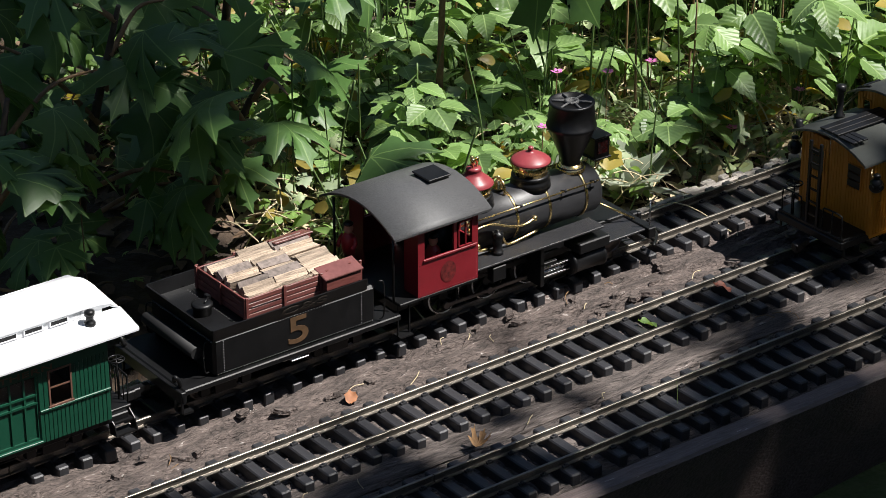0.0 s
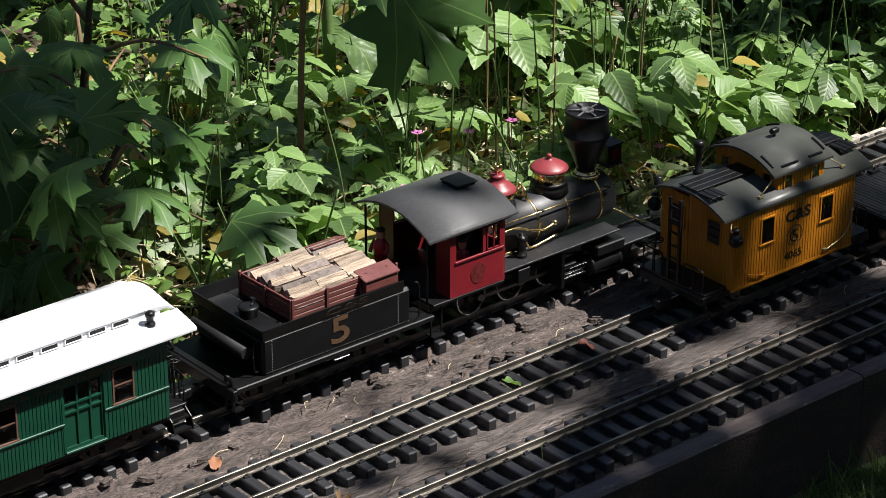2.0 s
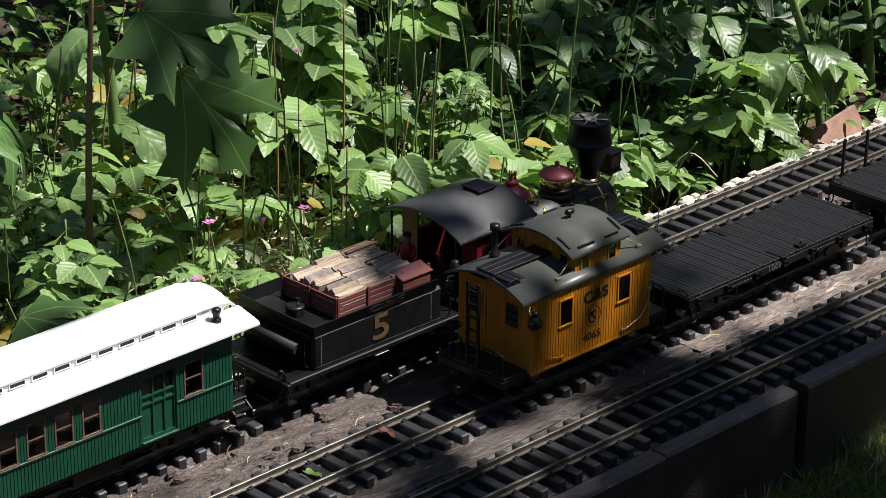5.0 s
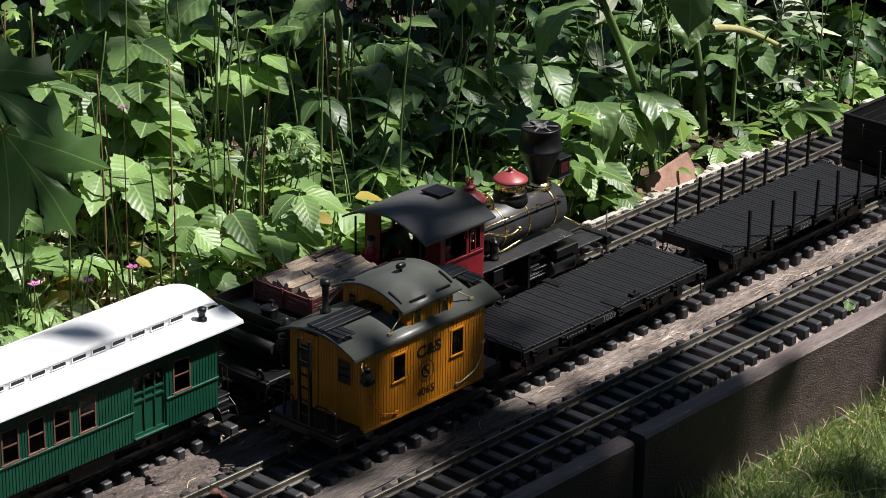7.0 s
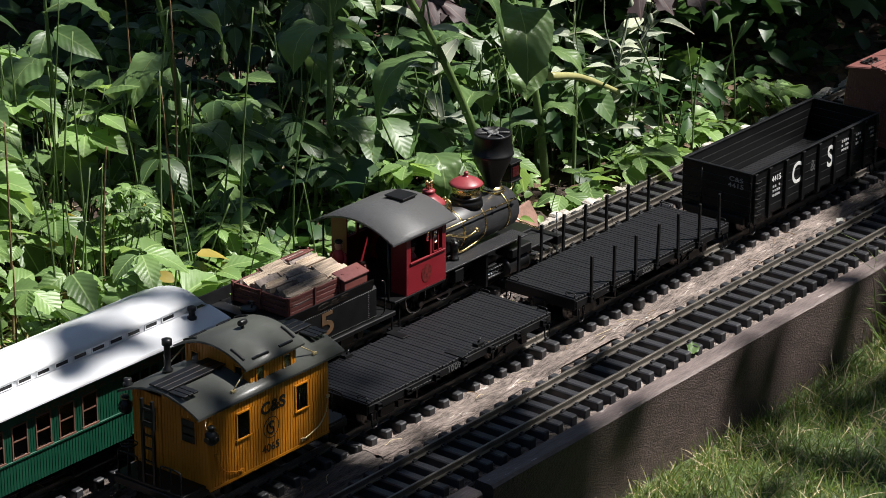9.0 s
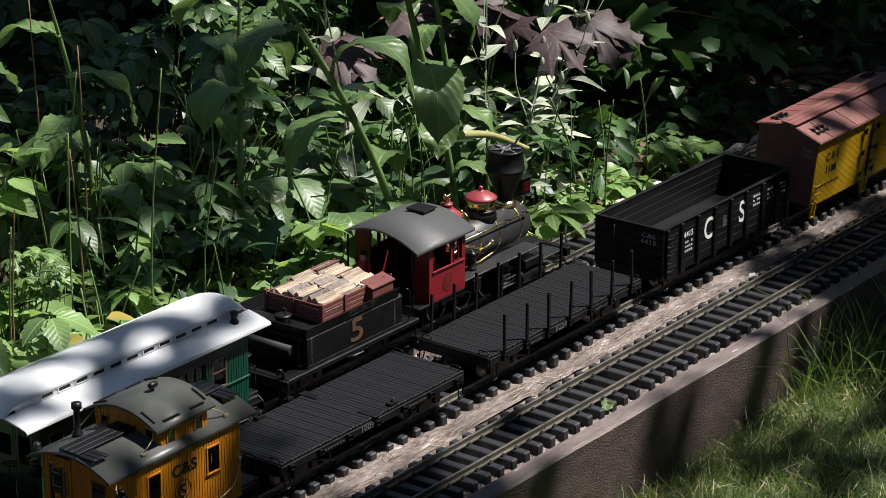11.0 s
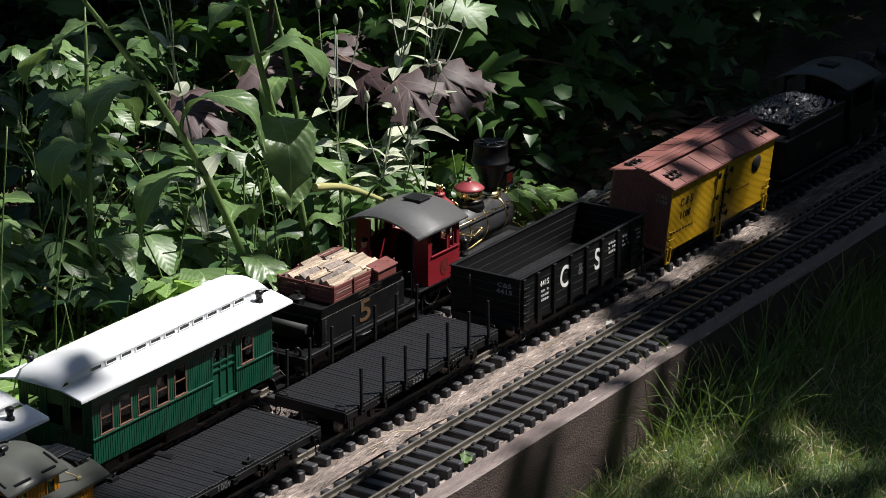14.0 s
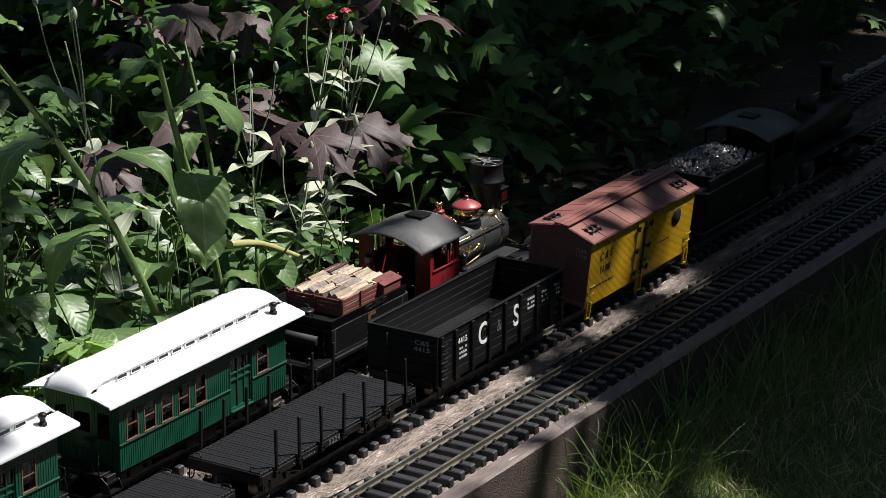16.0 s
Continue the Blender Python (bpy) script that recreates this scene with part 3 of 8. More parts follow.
def track(yc, x_first, gaps, label, joint):
    tr = thing("railway_track", label, "track", 0, yc, 0, "model tracks side by side", "structure")
    for s in (-1, 1):
        bm = bmesh.new()
        for a, b in zip(joint, joint[1:]):
            rail_profile(bm, s * 0.024, a + 0.0006, b - 0.0006)
        part("rail", bm, M["rail"], tr)
    rnd = random.Random(int(yc * 1000) + 7)
    x, i = x_first, 0
    while x < 4.75:
        ob = new("sleeper", TIE)
        ob.parent = tr
        ob.location = (x, rnd.uniform(-0.0006, 0.0006), rnd.uniform(-0.0004, 0.0001))
        ob.rotation_euler = (0, 0, rnd.uniform(-0.012, 0.012))
        x += PITCH + rnd.uniform(-0.0005, 0.0005)
        i += 1
        if i % 24 == gaps:
            x += 0.0065
    return tr


track(YB, 0.92, 11, "black plastic sleeper model track with brass rails behind", (-1.0, 0.9, 1.62, 2.78, 3.9, 6.0))
track(YM, 0.925, 4, "black plastic sleeper model track holding the parked train", (-1.0, 0.6, 1.665, 2.4, 3.6, 6.0))
track(YF, 0.93, 17, "empty black plastic sleeper model track with brass rails", (-1.0, 0.7, 1.2, 2.4, 3.6, 6.0))

# ---- rolling stock ----
SPIN = []  # wheelsets that turn: (object, radius)


def rivet_row(bm, a, b, n, r, out):
    a, b = Vector(a), Vector(b)
    for i in range(n):
        p = a + (b - a) * (i / (n - 1))
        d = Vector(out)
        q = d.to_track_quat("Z", "Y").to_matrix()
        base = [bm.verts.new(p + q @ Vector((r * math.cos(k * math.pi / 2), r * math.sin(k * math.pi / 2), 0))) for k in range(4)]
        tip = bm.verts.new(p + d * r * 0.8)
        for k in range(4):
            bm.faces.new((base[k], base[(k + 1) % 4], tip))


def build_tender():
    t = thing("tender", "black riveted tender with firewood bin, gold number five", "tender", 0, YB)
    xl, xr, h = -0.4764, -0.2900, 0.056
    bm = bx(-0.512, -0.262, -0.060, 0.060, 0.0475, 0.0535, 0.001)
    part("deck_plate", bm, M["black"], t)
    part("frame", bx(-0.500, -0.270, -0.026, 0.026, 0.036, 0.0475, 0.001), M["black"], t)
    bm = bmesh.new()
    box(bm, xl, xr, -h, h, 0.0537, 0.0935, 0.003)
    part("tank", bm, M["black"], t)
    bm = bmesh.new()  # flared coping
    for s in (-1, 1):
        v = [bm.verts.new(p) for p in ((xl, s * h, 0.092), (xr - 0.010, s * h, 0.092), (xr - 0.012, s * (h + 0.004), 0.1055), (xl - 0.003, s * (h + 0.004), 0.1055))]
        w = [bm.verts.new((q.co.x, q.co.y - s * 0.0018, q.co.z)) for q in v]
        for k in range(4):
            bm.faces.new((v[k], v[(k + 1) % 4], w[(k + 1) % 4], w[k]))
        bm.faces.new(v)
        bm.faces.new(w[::-1])
    v = [bm.verts.new(p) for p in ((xl, -h, 0.092), (xl, h, 0.092), (xl - 0.003, h + 0.004, 0.1055), (xl - 0.003, -h - 0.004, 0.1055))]
    w = [bm.verts.new((q.co.x + 0.0018, q.co.y, q.co.z)) for q in v]
    for k in range(4):
        bm.faces.new((v[k], v[(k + 1) % 4], w[(k + 1) % 4], w[k]))
    bm.faces.new(v)
    bm.faces.new(w[::-1])
    bmesh.ops.recalc_face_normals(bm, faces=bm.faces[:])
    part("coping", bm, M["black"], t)
    bm = bmesh.new()
    y = -h - 0.0001
    rivet_row(bm, (xl + 0.004, y, 0.0905), (xr - 0.004, y, 0.0905), 56, 0.0007, (0, -1, 0))
    rivet_row(bm, (xl + 0.004, y, 0.0560), (xr - 0.004, y, 0.0560), 56, 0.0007, (0, -1, 0))
    for x in (xl + 0.011, xr - 0.017):
        rivet_row(bm, (x, y, 0.058), (x, y, 0.089), 12, 0.0007, (0, -1, 0))
    rivet_row(bm, (xl - 0.0001, -h + 0.004, 0.090), (xl - 0.0001, h - 0.004, 0.090), 28, 0.0006, (-1, 0, 0))
    for xx in (xl + 0.006, xl + 0.036):
        rivet_row(bm, (xx, -0.045, 0.0936), (xx, 0.045, 0.0936), 22, 0.0006, (0, 0, 1))
    part("rivets", bm, mat("pale_rivet_heads", (0.17, 0.17, 0.17), 0.4), t, "pale worn rivet heads")
    bm = bmesh.new()
    lathe(bm, [(0.009, 0.0936), (0.009, 0.102), (0.0105, 0.1022), (0.0105, 0.1045), (0.008, 0.1055), (0.001, 0.1056)], (-0.455, -0.004, 0), 20)
    rod(bm, (-0.4445, 0.001, 0.1062), (-0.4545, -0.008, 0.1062), 0.0011, seg=6)
    box(bm, -0.447, -0.443, -0.001, 0.005, 0.104, 0.108)
    part("water_hatch", bm, M["black"], t)
    # slatted wood bin
    b0, b1, bh = -0.4300, -0.2990, 0.042
    wb = part("wood_bin", bx(b0, b1, -bh, bh, 0.0936, 0.0950), M["bin"], t, "maroon slatted firewood bin")
    for s in (-1, 1):
        for k in range(4):
            z = 0.0945 + k * 0.0057
            part("slat", bx(b0, b1 - 0.045 * (k > 2), s * bh - 0.001, s * bh + 0.001, z, z + 0.0047, 0.0004), M["bin"], wb)
        for x in (b0, b0 + 0.043, b0 + 0.085, b1):
            part("post", bx(x - 0.0016, x + 0.0016, *sorted((s * (bh + 0.0010), s * (bh + 0.0028))), 0.094, 0.1185, 0.0003), M["bin"], wb)
    for k in range(4):
        z = 0.0945 + k * 0.0057
        part("slat", bx(b0 - 0.001, b0 + 0.001, -bh, bh, z, z + 0.0047, 0.0004), M["bin"], wb)
    for y in (-bh, 0.0, bh):
        part("post", bx(b0 - 0.0030, b0 - 0.0010, y - 0.0016, y + 0.0016, 0.094, 0.1185, 0.0003), M["bin"], wb)
    for s in (-1, 1):
        tb = part("toolbox", bx(-0.344, -0.303, *sorted((s * 0.034, s * 0.051)), 0.1010, 0.1125, 0.0006), M["bin"], t)
        bm = bx(-0.346, -0.301, *sorted((s * 0.033, s * 0.0525)), 0.1127, 0.1150, 0.0006)
        for v in bm.verts:
            v.co.z += (abs(v.co.y) - 0.052) * -0.28
        part("lid", bm, mat("glossy_brown_lid", (0.15, 0.060, 0.055), 0.22, var=0.2), tb, "glossy brown sloping lid")
        bm = bmesh.new()
        for x in (-0.337, -0.310):
            box(bm, x - 0.0012, x + 0.0012, *sorted((s * 0.0410, s * 0.0430)), 0.1160, 0.1182)
        part("hinge", bm, M["bin"], tb)
    # split logs, three stacks end to end
    rnd = random.Random(11)
    for (xa, xb) in ((-0.4265, -0.390), (-0.389, -0.352), (-0.351, -0.312)):
        for layer in range(2):
            n = 9
            for k in range(n):
                y = -0.0370 + k * 0.0092 + rnd.uniform(-0.001, 0.001)
                r = rnd.uniform(0.0054, 0.0074)
                z = 0.1035 + layer * 0.0095 + 0.004 * (1 - (y / 0.04) ** 2) + rnd.uniform(-0.001, 0.001)
                bm = bmesh.new()
                m = rnd.choice((3, 3, 4))
                a0 = rnd.uniform(0, 6.3)
                xa2, xb2 = xa + rnd.uniform(-0.001, 0.003), xb + rnd.uniform(-0.002, 0.002)
                rr = [r * rnd.uniform(0.75, 1.15) for _ in range(m)]
                r0 = [bm.verts.new((xa2 + rnd.uniform(-0.0008, 0.0008), y + rr[i] * math.cos(a0 + 2 * math.pi * i / m), z + rr[i] * math.sin(a0 + 2 * math.pi * i / m))) for i in range(m)]
                tw = rnd.uniform(-0.15, 0.15)
                r1 = [bm.verts.new((xb2, y + rr[i] * math.cos(a0 + tw + 2 * math.pi * i / m), z + rr[i] * math.sin(a0 + tw + 2 * math.pi * i / m))) for i in range(m)]
                for i in range(m):
                    bm.faces.new((r0[i], r1[i], r1[(i + 1) % m], r0[(i + 1) % m]))
                bm.faces.new(r0)
                bm.faces.new(r1[::-1])
                bmesh.ops.recalc_face_normals(bm, faces=bm.faces[:])
                part("log", bm, M["log"] if rnd.random() < 0.66 else M["bark"], wb)
    part("rear_tank", rod(bmesh.new(), (-0.488, -0.045, 0.079), (-0.488, 0.045, 0.079), 0.0062, seg=16), mat("dull_black_tank", (0.006, 0.006, 0.0065), 0.7), t)
    for s in (-1, 1):
        bm = bmesh.new()
        tube(bm, [(-0.4785, s * 0.050, 0.090), (-0.484, s * 0.051, 0.088), (-0.484, s * 0.051, 0.062), (-0.4785, s * 0.050, 0.058)], 0.0008, 6)
        part("grab_rail", bm, M["black"], t)
        bm = bmesh.new()
        tube(bm, [(-0.287, s * 0.058, 0.098), (-0.283, s * 0.060, 0.094), (-0.283, s * 0.060, 0.062), (-0.287, s * 0.058, 0.056)], 0.0009, 6)
        part("grab_rail", bm, M["black"], t)
    bm = bmesh.new()
    for s in (-1, 1):
        tube(bm, [(-0.510, s * 0.050, 0.052), (-0.512, s * 0.050, 0.060), (-0.515, s * 0.048, 0.064), (-0.514, s * 0.045, 0.058)], 0.0022, 8)
        box(bm, -0.516, -0.503, *sorted((s * 0.046, s * 0.060)), 0.028, 0.0300)
        box(bm, -0.516, -0.514, *sorted((s * 0.046, s * 0.048)), 0.028, 0.0475)
        box(bm, -0.516, -0.514, *sorted((s * 0.058, s * 0.060)), 0.028, 0.0475)
    box(bm, -0.516, -0.510, -0.060, 0.060, 0.040, 0.052, 0.0006)
    part("end_beam", bm, M["black"], t)
    bm = bmesh.new()
    box(bm, -0.392, -0.372, -0.060, -0.050, 0.044, 0.0455, 0.0004)
    rod(bm, (-0.40, -0.056, 0.0465), (-0.36, -0.056, 0.0465), 0.0012, seg=6)
    part("under_step", bm, M["steel"], t)
    on_side(letters("number", "5", 0.040, M["gold"], t), -0.381, -h - 0.0006, 0.0735, 1.40)
    ob = letters("lettering", "C&S", 0.012, mat("faded_gold_paint", (0.018, 0.012, 0.008), 0.5), t)
    ob.location, ob.rotation_euler, ob.scale = (-0.375, -h - 0.0030, 0.0990), (radians(107), 0, 0), (2.4, 1, 1)
    coupler(t, -0.516, 0.034, -1)
    for x in (-0.452, -0.322):
        _, ws = truck(t, x, ZR, 0.0125, 0.046)
        for w in ws:
            SPIN.append((w, 0.0125))
    return t


TRANSFER = mat("worn_dark_transfer", (0.10, 0.012, 0.012), 0.45, var=0.6, scale=250)


def build_engine():
    e = thing("steam_locomotive", "black steam locomotive with maroon cab and brass trim", "locomotive", 0, YB)
    zb, rb = 0.0900, 0.0275
    part("boiler", lathe(bmesh.new(), [(0.001, -0.166), (rb, -0.166), (rb, -0.015), (rb - 0.0004, -0.0145), (rb - 0.0004, 0.0200), (rb - 0.002, 0.0225), (0.020, 0.0228), (0.020, 0.0240), (0.003, 0.0255), (0.001, 0.0258)], (0, 0, zb), 40, "x"), mat("matte_black_boiler", (0.022, 0.022, 0.024), 0.45, var=0.25, bump=0.1, bscale=900), e)
    for x in (-0.152, -0.0905, -0.0480, 0.0005):
        part("boiler_band", lathe(bmesh.new(), [(rb - 0.001, x - 0.0013), (rb + 0.0006, x - 0.0013), (rb + 0.0006, x + 0.0013), (rb - 0.001, x + 0.0013)], (0, 0, zb), 40, "x"), M["brass"], e, "thin brass boiler band")
    st = part("smokestack", lathe(bmesh.new(), [(0.015, 0.1155), (0.0145, 0.119), (0.0105, 0.121), (0.0100, 0.126), (0.0115, 0.130), (0.0250, 0.1625), (0.0262, 0.1640), (0.0262, 0.1665), (0.0252, 0.1672), (0.0232, 0.1880), (0.0238, 0.1890), (0.0238, 0.1915), (0.0215, 0.1922), (0.0205, 0.1900), (0.001, 0.1895)], (0, 0, 0), 36), M["black"], e, "black diamond-shaped balloon smokestack")
    part("stack_base", lathe(bmesh.new(), [(0.0155, 0.1150), (0.0155, 0.1180), (0.0120, 0.1205), (0.0112, 0.1225)], (0, 0, 0), 28), M["brass"], st)
    bm = bmesh.new()
    for k in range(6):
        a = k * math.pi / 3 + 0.3
        rod(bm, (0.006 * math.cos(a), 0.006 * math.sin(a), 0.1915), (0.0205 * math.cos(a), 0.0205 * math.sin(a), 0.1910), 0.0012, seg=6)
    lathe(bm, [(0.0075, 0.1895), (0.0075, 0.1928), (0.0050, 0.1930), (0.0048, 0.1905), (0.0005, 0.1904)], seg=20)
    part("spark_screen", bm, mat("grey_mesh_screen", (0.09, 0.09, 0.09), 0.5, bump=0.8, bscale=1200), st)
    sd = part("sand_dome", lathe(bmesh.new(), [(0.0215, 0.1120), (0.0205, 0.1195), (0.0185, 0.1215), (0.0198, 0.1230), (0.0198, 0.1250), (0.0178, 0.1262)], (-0.0535, 0, 0), 32), M["black"], e)
    part("collar", lathe(bmesh.new(), [(0.0176, 0.1262), (0.0176, 0.1385), (0.0160, 0.1390)], (-0.0535, 0, 0), 32), M["brass"], sd, "polished brass collar")
    part("cap", lathe(bmesh.new(), [(0.0180, 0.1385), (0.0210, 0.1392), (0.0210, 0.1405), (0.0185, 0.1428), (0.0125, 0.1462), (0.0055, 0.1492), (0.0030, 0.1500), (0.0026, 0.1520), (0.0032, 0.1532), (0.0020, 0.1552), (0.0004, 0.1555)], (-0.0535, 0, 0), 32), M["domered"], sd, "oxide red domed cap")
    sm = part("steam_dome", lathe(bmesh.new(), [(0.0215, 0.1120), (0.0205, 0.1185), (0.0185, 0.1205), (0.0195, 0.1220), (0.0175, 0.1235)], (-0.1270, 0, 0), 32), M["black"], e)
    part("collar", lathe(bmesh.new(), [(0.0172, 0.1232), (0.0172, 0.1340), (0.0160, 0.1345)], (-0.1270, 0, 0), 32), M["brass"], sm, "polished brass collar")
    part("cap", lathe(bmesh.new(), [(0.0178, 0.1340), (0.0205, 0.1347), (0.0205, 0.1360), (0.0170, 0.1395), (0.0100, 0.1450), (0.0072, 0.1490), (0.0080, 0.1500), (0.0080, 0.1520), (0.0060, 0.1535), (0.0005, 0.1537)], (-0.1270, 0, 0), 32), M["domered"], sm, "oxide red conical cap")
    bm = bmesh.new()
    for dx, dy in ((-0.003, -0.003), (0.003, -0.002), (0.0, 0.003)):
        lathe(bm, [(0.0014, 0.1532), (0.0012, 0.158), (0.0020, 0.1585), (0.0020, 0.1630), (0.0010, 0.1640)], (-0.1270 + dx, dy, 0), 10)
    part("whistle", bm, M["brass"], sm)
    bm = bmesh.new()  # bell in its yoke
    lathe(bm, [(0.0010, 0.1300), (0.0032, 0.1290), (0.0045, 0.1245), (0.0060, 0.1215), (0.0064, 0.1205), (0.0050, 0.1205)], (-0.0950, 0, 0), 20)
    for s in (-1, 1):
        tube(bm, [(-0.095, s * 0.010, 0.116), (-0.095, s * 0.010, 0.122), (-0.095, s * 0.0085, 0.128), (-0.095, s * 0.003, 0.1315)], 0.0013, 6)
    lathe(bm, [(0.0016, 0.1300), (0.0022, 0.1325), (0.0005, 0.1345)], (-0.0950, 0, 0), 10)
    part("bell", bm, M["brass"], e, "small brass bell in its yoke")
    # headlight on bracket
    hb = part("headlight", bx(0.0240, 0.0440, -0.0100, 0.0100, 0.1225, 0.1440, 0.0006), M["black"], e, "square black headlight box")
    for z in (0.1440, 0.1203):
        part("trim", bx(0.0225, 0.0455, -0.0118, 0.0118, z, z + 0.0022, 0.0006), M["black"], hb)
    bm = bx(0.0275, 0.0405, -0.0106, -0.0099, 0.1270, 0.1400)
    part("side_pane", bm, M["lens"], hb, "dark red side glass")
    part("reflector", lathe(bmesh.new(), [(0.0085, 0.0440), (0.0085, 0.0460), (0.0070, 0.0462), (0.001, 0.0450)], (0, 0, 0.1335), 20, "x"), M["brass"], hb)
    bm = bmesh.new()
    for s in (-1, 1):
        tube(bm, [(0.016, s * 0.010, 0.1130), (0.024, s * 0.0095, 0.1120), (0.029, s * 0.009, 0.1155), (0.0300, s * 0.009, 0.1203)], 0.0017, 6)
    part("headlight_bracket", bm, M["brass"], e, "curved brass headlight bracket")
    # hand rails and pipes
    bm = bmesh.new()
    for s in (-1, 1):
        rod(bm, (-0.166, s * 0.0285, 0.1085), (0.0140, s * 0.0285, 0.1085), 0.0009, seg=8)
    part("handrail", bm, M["brass"], e, "long brass boiler handrail")
    for x in (-0.148, -0.088, -0.030, 0.009):
        bm = bmesh.new()
        for s in (-1, 1):
            rod(bm, (x, s * 0.0205, 0.1065), (x, s * 0.0292, 0.1087), 0.0009, seg=6)
            lathe(bm, [(0.0004, -0.0018), (0.0018, -0.0008), (0.0018, 0.0008), (0.0004, 0.0018)], (x, s * 0.0287, 0.1087), 8)
        part("rail_post", bm, M["black"], e)
    for s in (-1, 1):
        bm = bmesh.new()
        tube(bm, [(-0.164, s * 0.030, 0.094), (-0.150, s * 0.0315, 0.1005), (-0.128, s * 0.0318, 0.1010), (-0.106, s * 0.0330, 0.0930), (-0.088, s * 0.0330, 0.0890), (-0.073, s * 0.032, 0.0920)], 0.0013, 8)
        tube(bm, [(-0.164, s * 0.0300, 0.0830), (-0.152, s * 0.034, 0.0830), (-0.146, s * 0.0345, 0.0780), (-0.136, s * 0.0345, 0.0770)], 0.0015, 8)
        tube(bm, [(-0.118, s * 0.0345, 0.0900), (-0.114, s * 0.0350, 0.0790), (-0.106, s * 0.0350, 0.0745), (-0.072, s * 0.0350, 0.0790)], 0.0013, 8)
        for p in ((-0.073, 0.032, 0.0920), (-0.160, 0.0305, 0.0970), (-0.148, 0.034, 0.0830)):
            lathe(bm, [(0.0005, -0.0030), (0.0030, -0.0018), (0.0030, 0.0018), (0.0005, 0.0030)], (p[0], s * p[1], p[2]), 12)
        lathe(bm, [(0.0042, 0.088), (0.0042, 0.0925), (0.0020, 0.0935)], (-0.158, s * 0.034, 0), 14)
        part("pipework", bm, M["brass"], e, "curving brass feed pipes")
        bm = bmesh.new()
        lathe(bm, [(0.0060, 0.0715), (0.0060, 0.0745), (0.0048, 0.0750), (0.0048, 0.0890), (0.0060, 0.0895), (0.0060, 0.0935), (0.0045, 0.0950), (0.0018, 0.0960), (0.0018, 0.0985)], (-0.127, s * 0.040, 0), 18)
        for k in range(5):
            a = k * 1.257
            lathe(bm, [(0.0011, 0.0935), (0.0011, 0.0960)], (-0.127 + 0.0048 * math.cos(a), s * 0.040 + 0.0048 * math.sin(a), 0), 6)
        part("air_pump", bm, M["black"], e)
        bm = bx(-0.166, 0.0000, *sorted((s * 0.031, s * 0.0565)), 0.0690, 0.0713, 0.0005)
        part("running_board", bm, mat("tread_plate_black", (0.020, 0.020, 0.022), 0.4, bump=0.7, bscale=900), e)
        bm = bmesh.new()  # cylinder, steam chest, slide bars
        lathe(bm, [(0.001, -0.038), (0.0105, -0.038), (0.0125, -0.0365), (0.0125, -0.034), (0.0118, -0.0335), (0.0118, 0.0010), (0.0128, 0.0015), (0.0128, 0.0045), (0.0100, 0.0062), (0.001, 0.0066)], (0, s * 0.0445, 0.0345), 24, "x")
        part("cylinder", bm, M["black"], e)
        part("steam_chest", bx(-0.033, 0.008, *sorted((s * 0.030, s * 0.0570)), 0.0470, 0.0590, 0.0012), M["black"], e)
        bm = bmesh.new()
        for z in (0.0395, 0.0300):
            part("slide_bar", bx(-0.078, -0.036, *sorted((s * 0.0425, s * 0.0475)), z - 0.0010, z + 0.0010, 0.0002), M["steel"], e, "bright steel slide bar")
        rod(bm, (-0.075, s * 0.045, 0.0348), (-0.036, s * 0.045, 0.0348), 0.0016, seg=8)
        part("piston_rod", bm, M["steel"], e, "bright steel piston rod")
        bm = bmesh.new()
        box(bm, -0.082, -0.077, *sorted((s * 0.026, s * 0.054)), 0.0240, 0.0690, 0.0006)
        box(bm, -0.082, -0.060, *sorted((s * 0.050, s * 0.054)), 0.0470, 0.0500, 0.0006)
        part("guide_bracket", bm, M["black"], e)
    part("pilot_deck", bx(-0.005, 0.066, -0.052, 0.052, 0.0455, 0.0480, 0.0006), mat("ribbed_pilot_deck", (0.016, 0.016, 0.018), 0.42, bump=0.5, bscale=500), e)
    part("front_beam", bx(0.060, 0.070, -0.058, 0.058, 0.0380, 0.0500, 0.0008), M["black"], e)
    bm = bmesh.new()
    for k in range(9):
        y = -0.040 + k * 0.010
        rod(bm, (0.069, y, 0.0390), (0.106 - 0.020 * abs(y) / 0.04, y * 0.9, 0.0200), 0.0016, seg=6)
    tube(bm, [(0.078, -0.046, 0.0200), (0.100, -0.025, 0.0200), (0.108, 0, 0.0200), (0.100, 0.025, 0.0200), (0.078, 0.046, 0.0200)], 0.0018, 6)
    part("cowcatcher", bm, M["black"], e)
    for s in (-1, 1):
        part("brace_rod", rod(bmesh.new(), (0.020, s * 0.016, 0.078), (0.064, s * 0.030, 0.050), 0.0011, seg=8), M["brass"], e, "brass smokebox brace rod")
    bm = bmesh.new()
    for s in (-1, 1):
        rod(bm, (0.066, s * 0.052, 0.050), (0.066, s * 0.052, 0.078), 0.0008, seg=6)
        lathe(bm, [(0.0003, 0.078), (0.0012, 0.0790), (0.0003, 0.0800)], (0.066, s * 0.052, 0), 8)
    part("flag_post", bm, M["steel"], e)
    part("frame", bx(-0.262, 0.060, -0.018, 0.018, 0.030, 0.052, 0.001), M["black"], e)
    part("ash_pan", bx(-0.160, -0.090, -0.022, 0.022, 0.050, 0.068, 0.002), M["black"], e)
    # cab
    c0, c1, h = -0.2400, -0.1660, 0.0580
    cab = part("cab", bx(c0 - 0.022, c1, -h, h, 0.0600, 0.0635, 0.0006), M["black"], e, "maroon riveted cab")
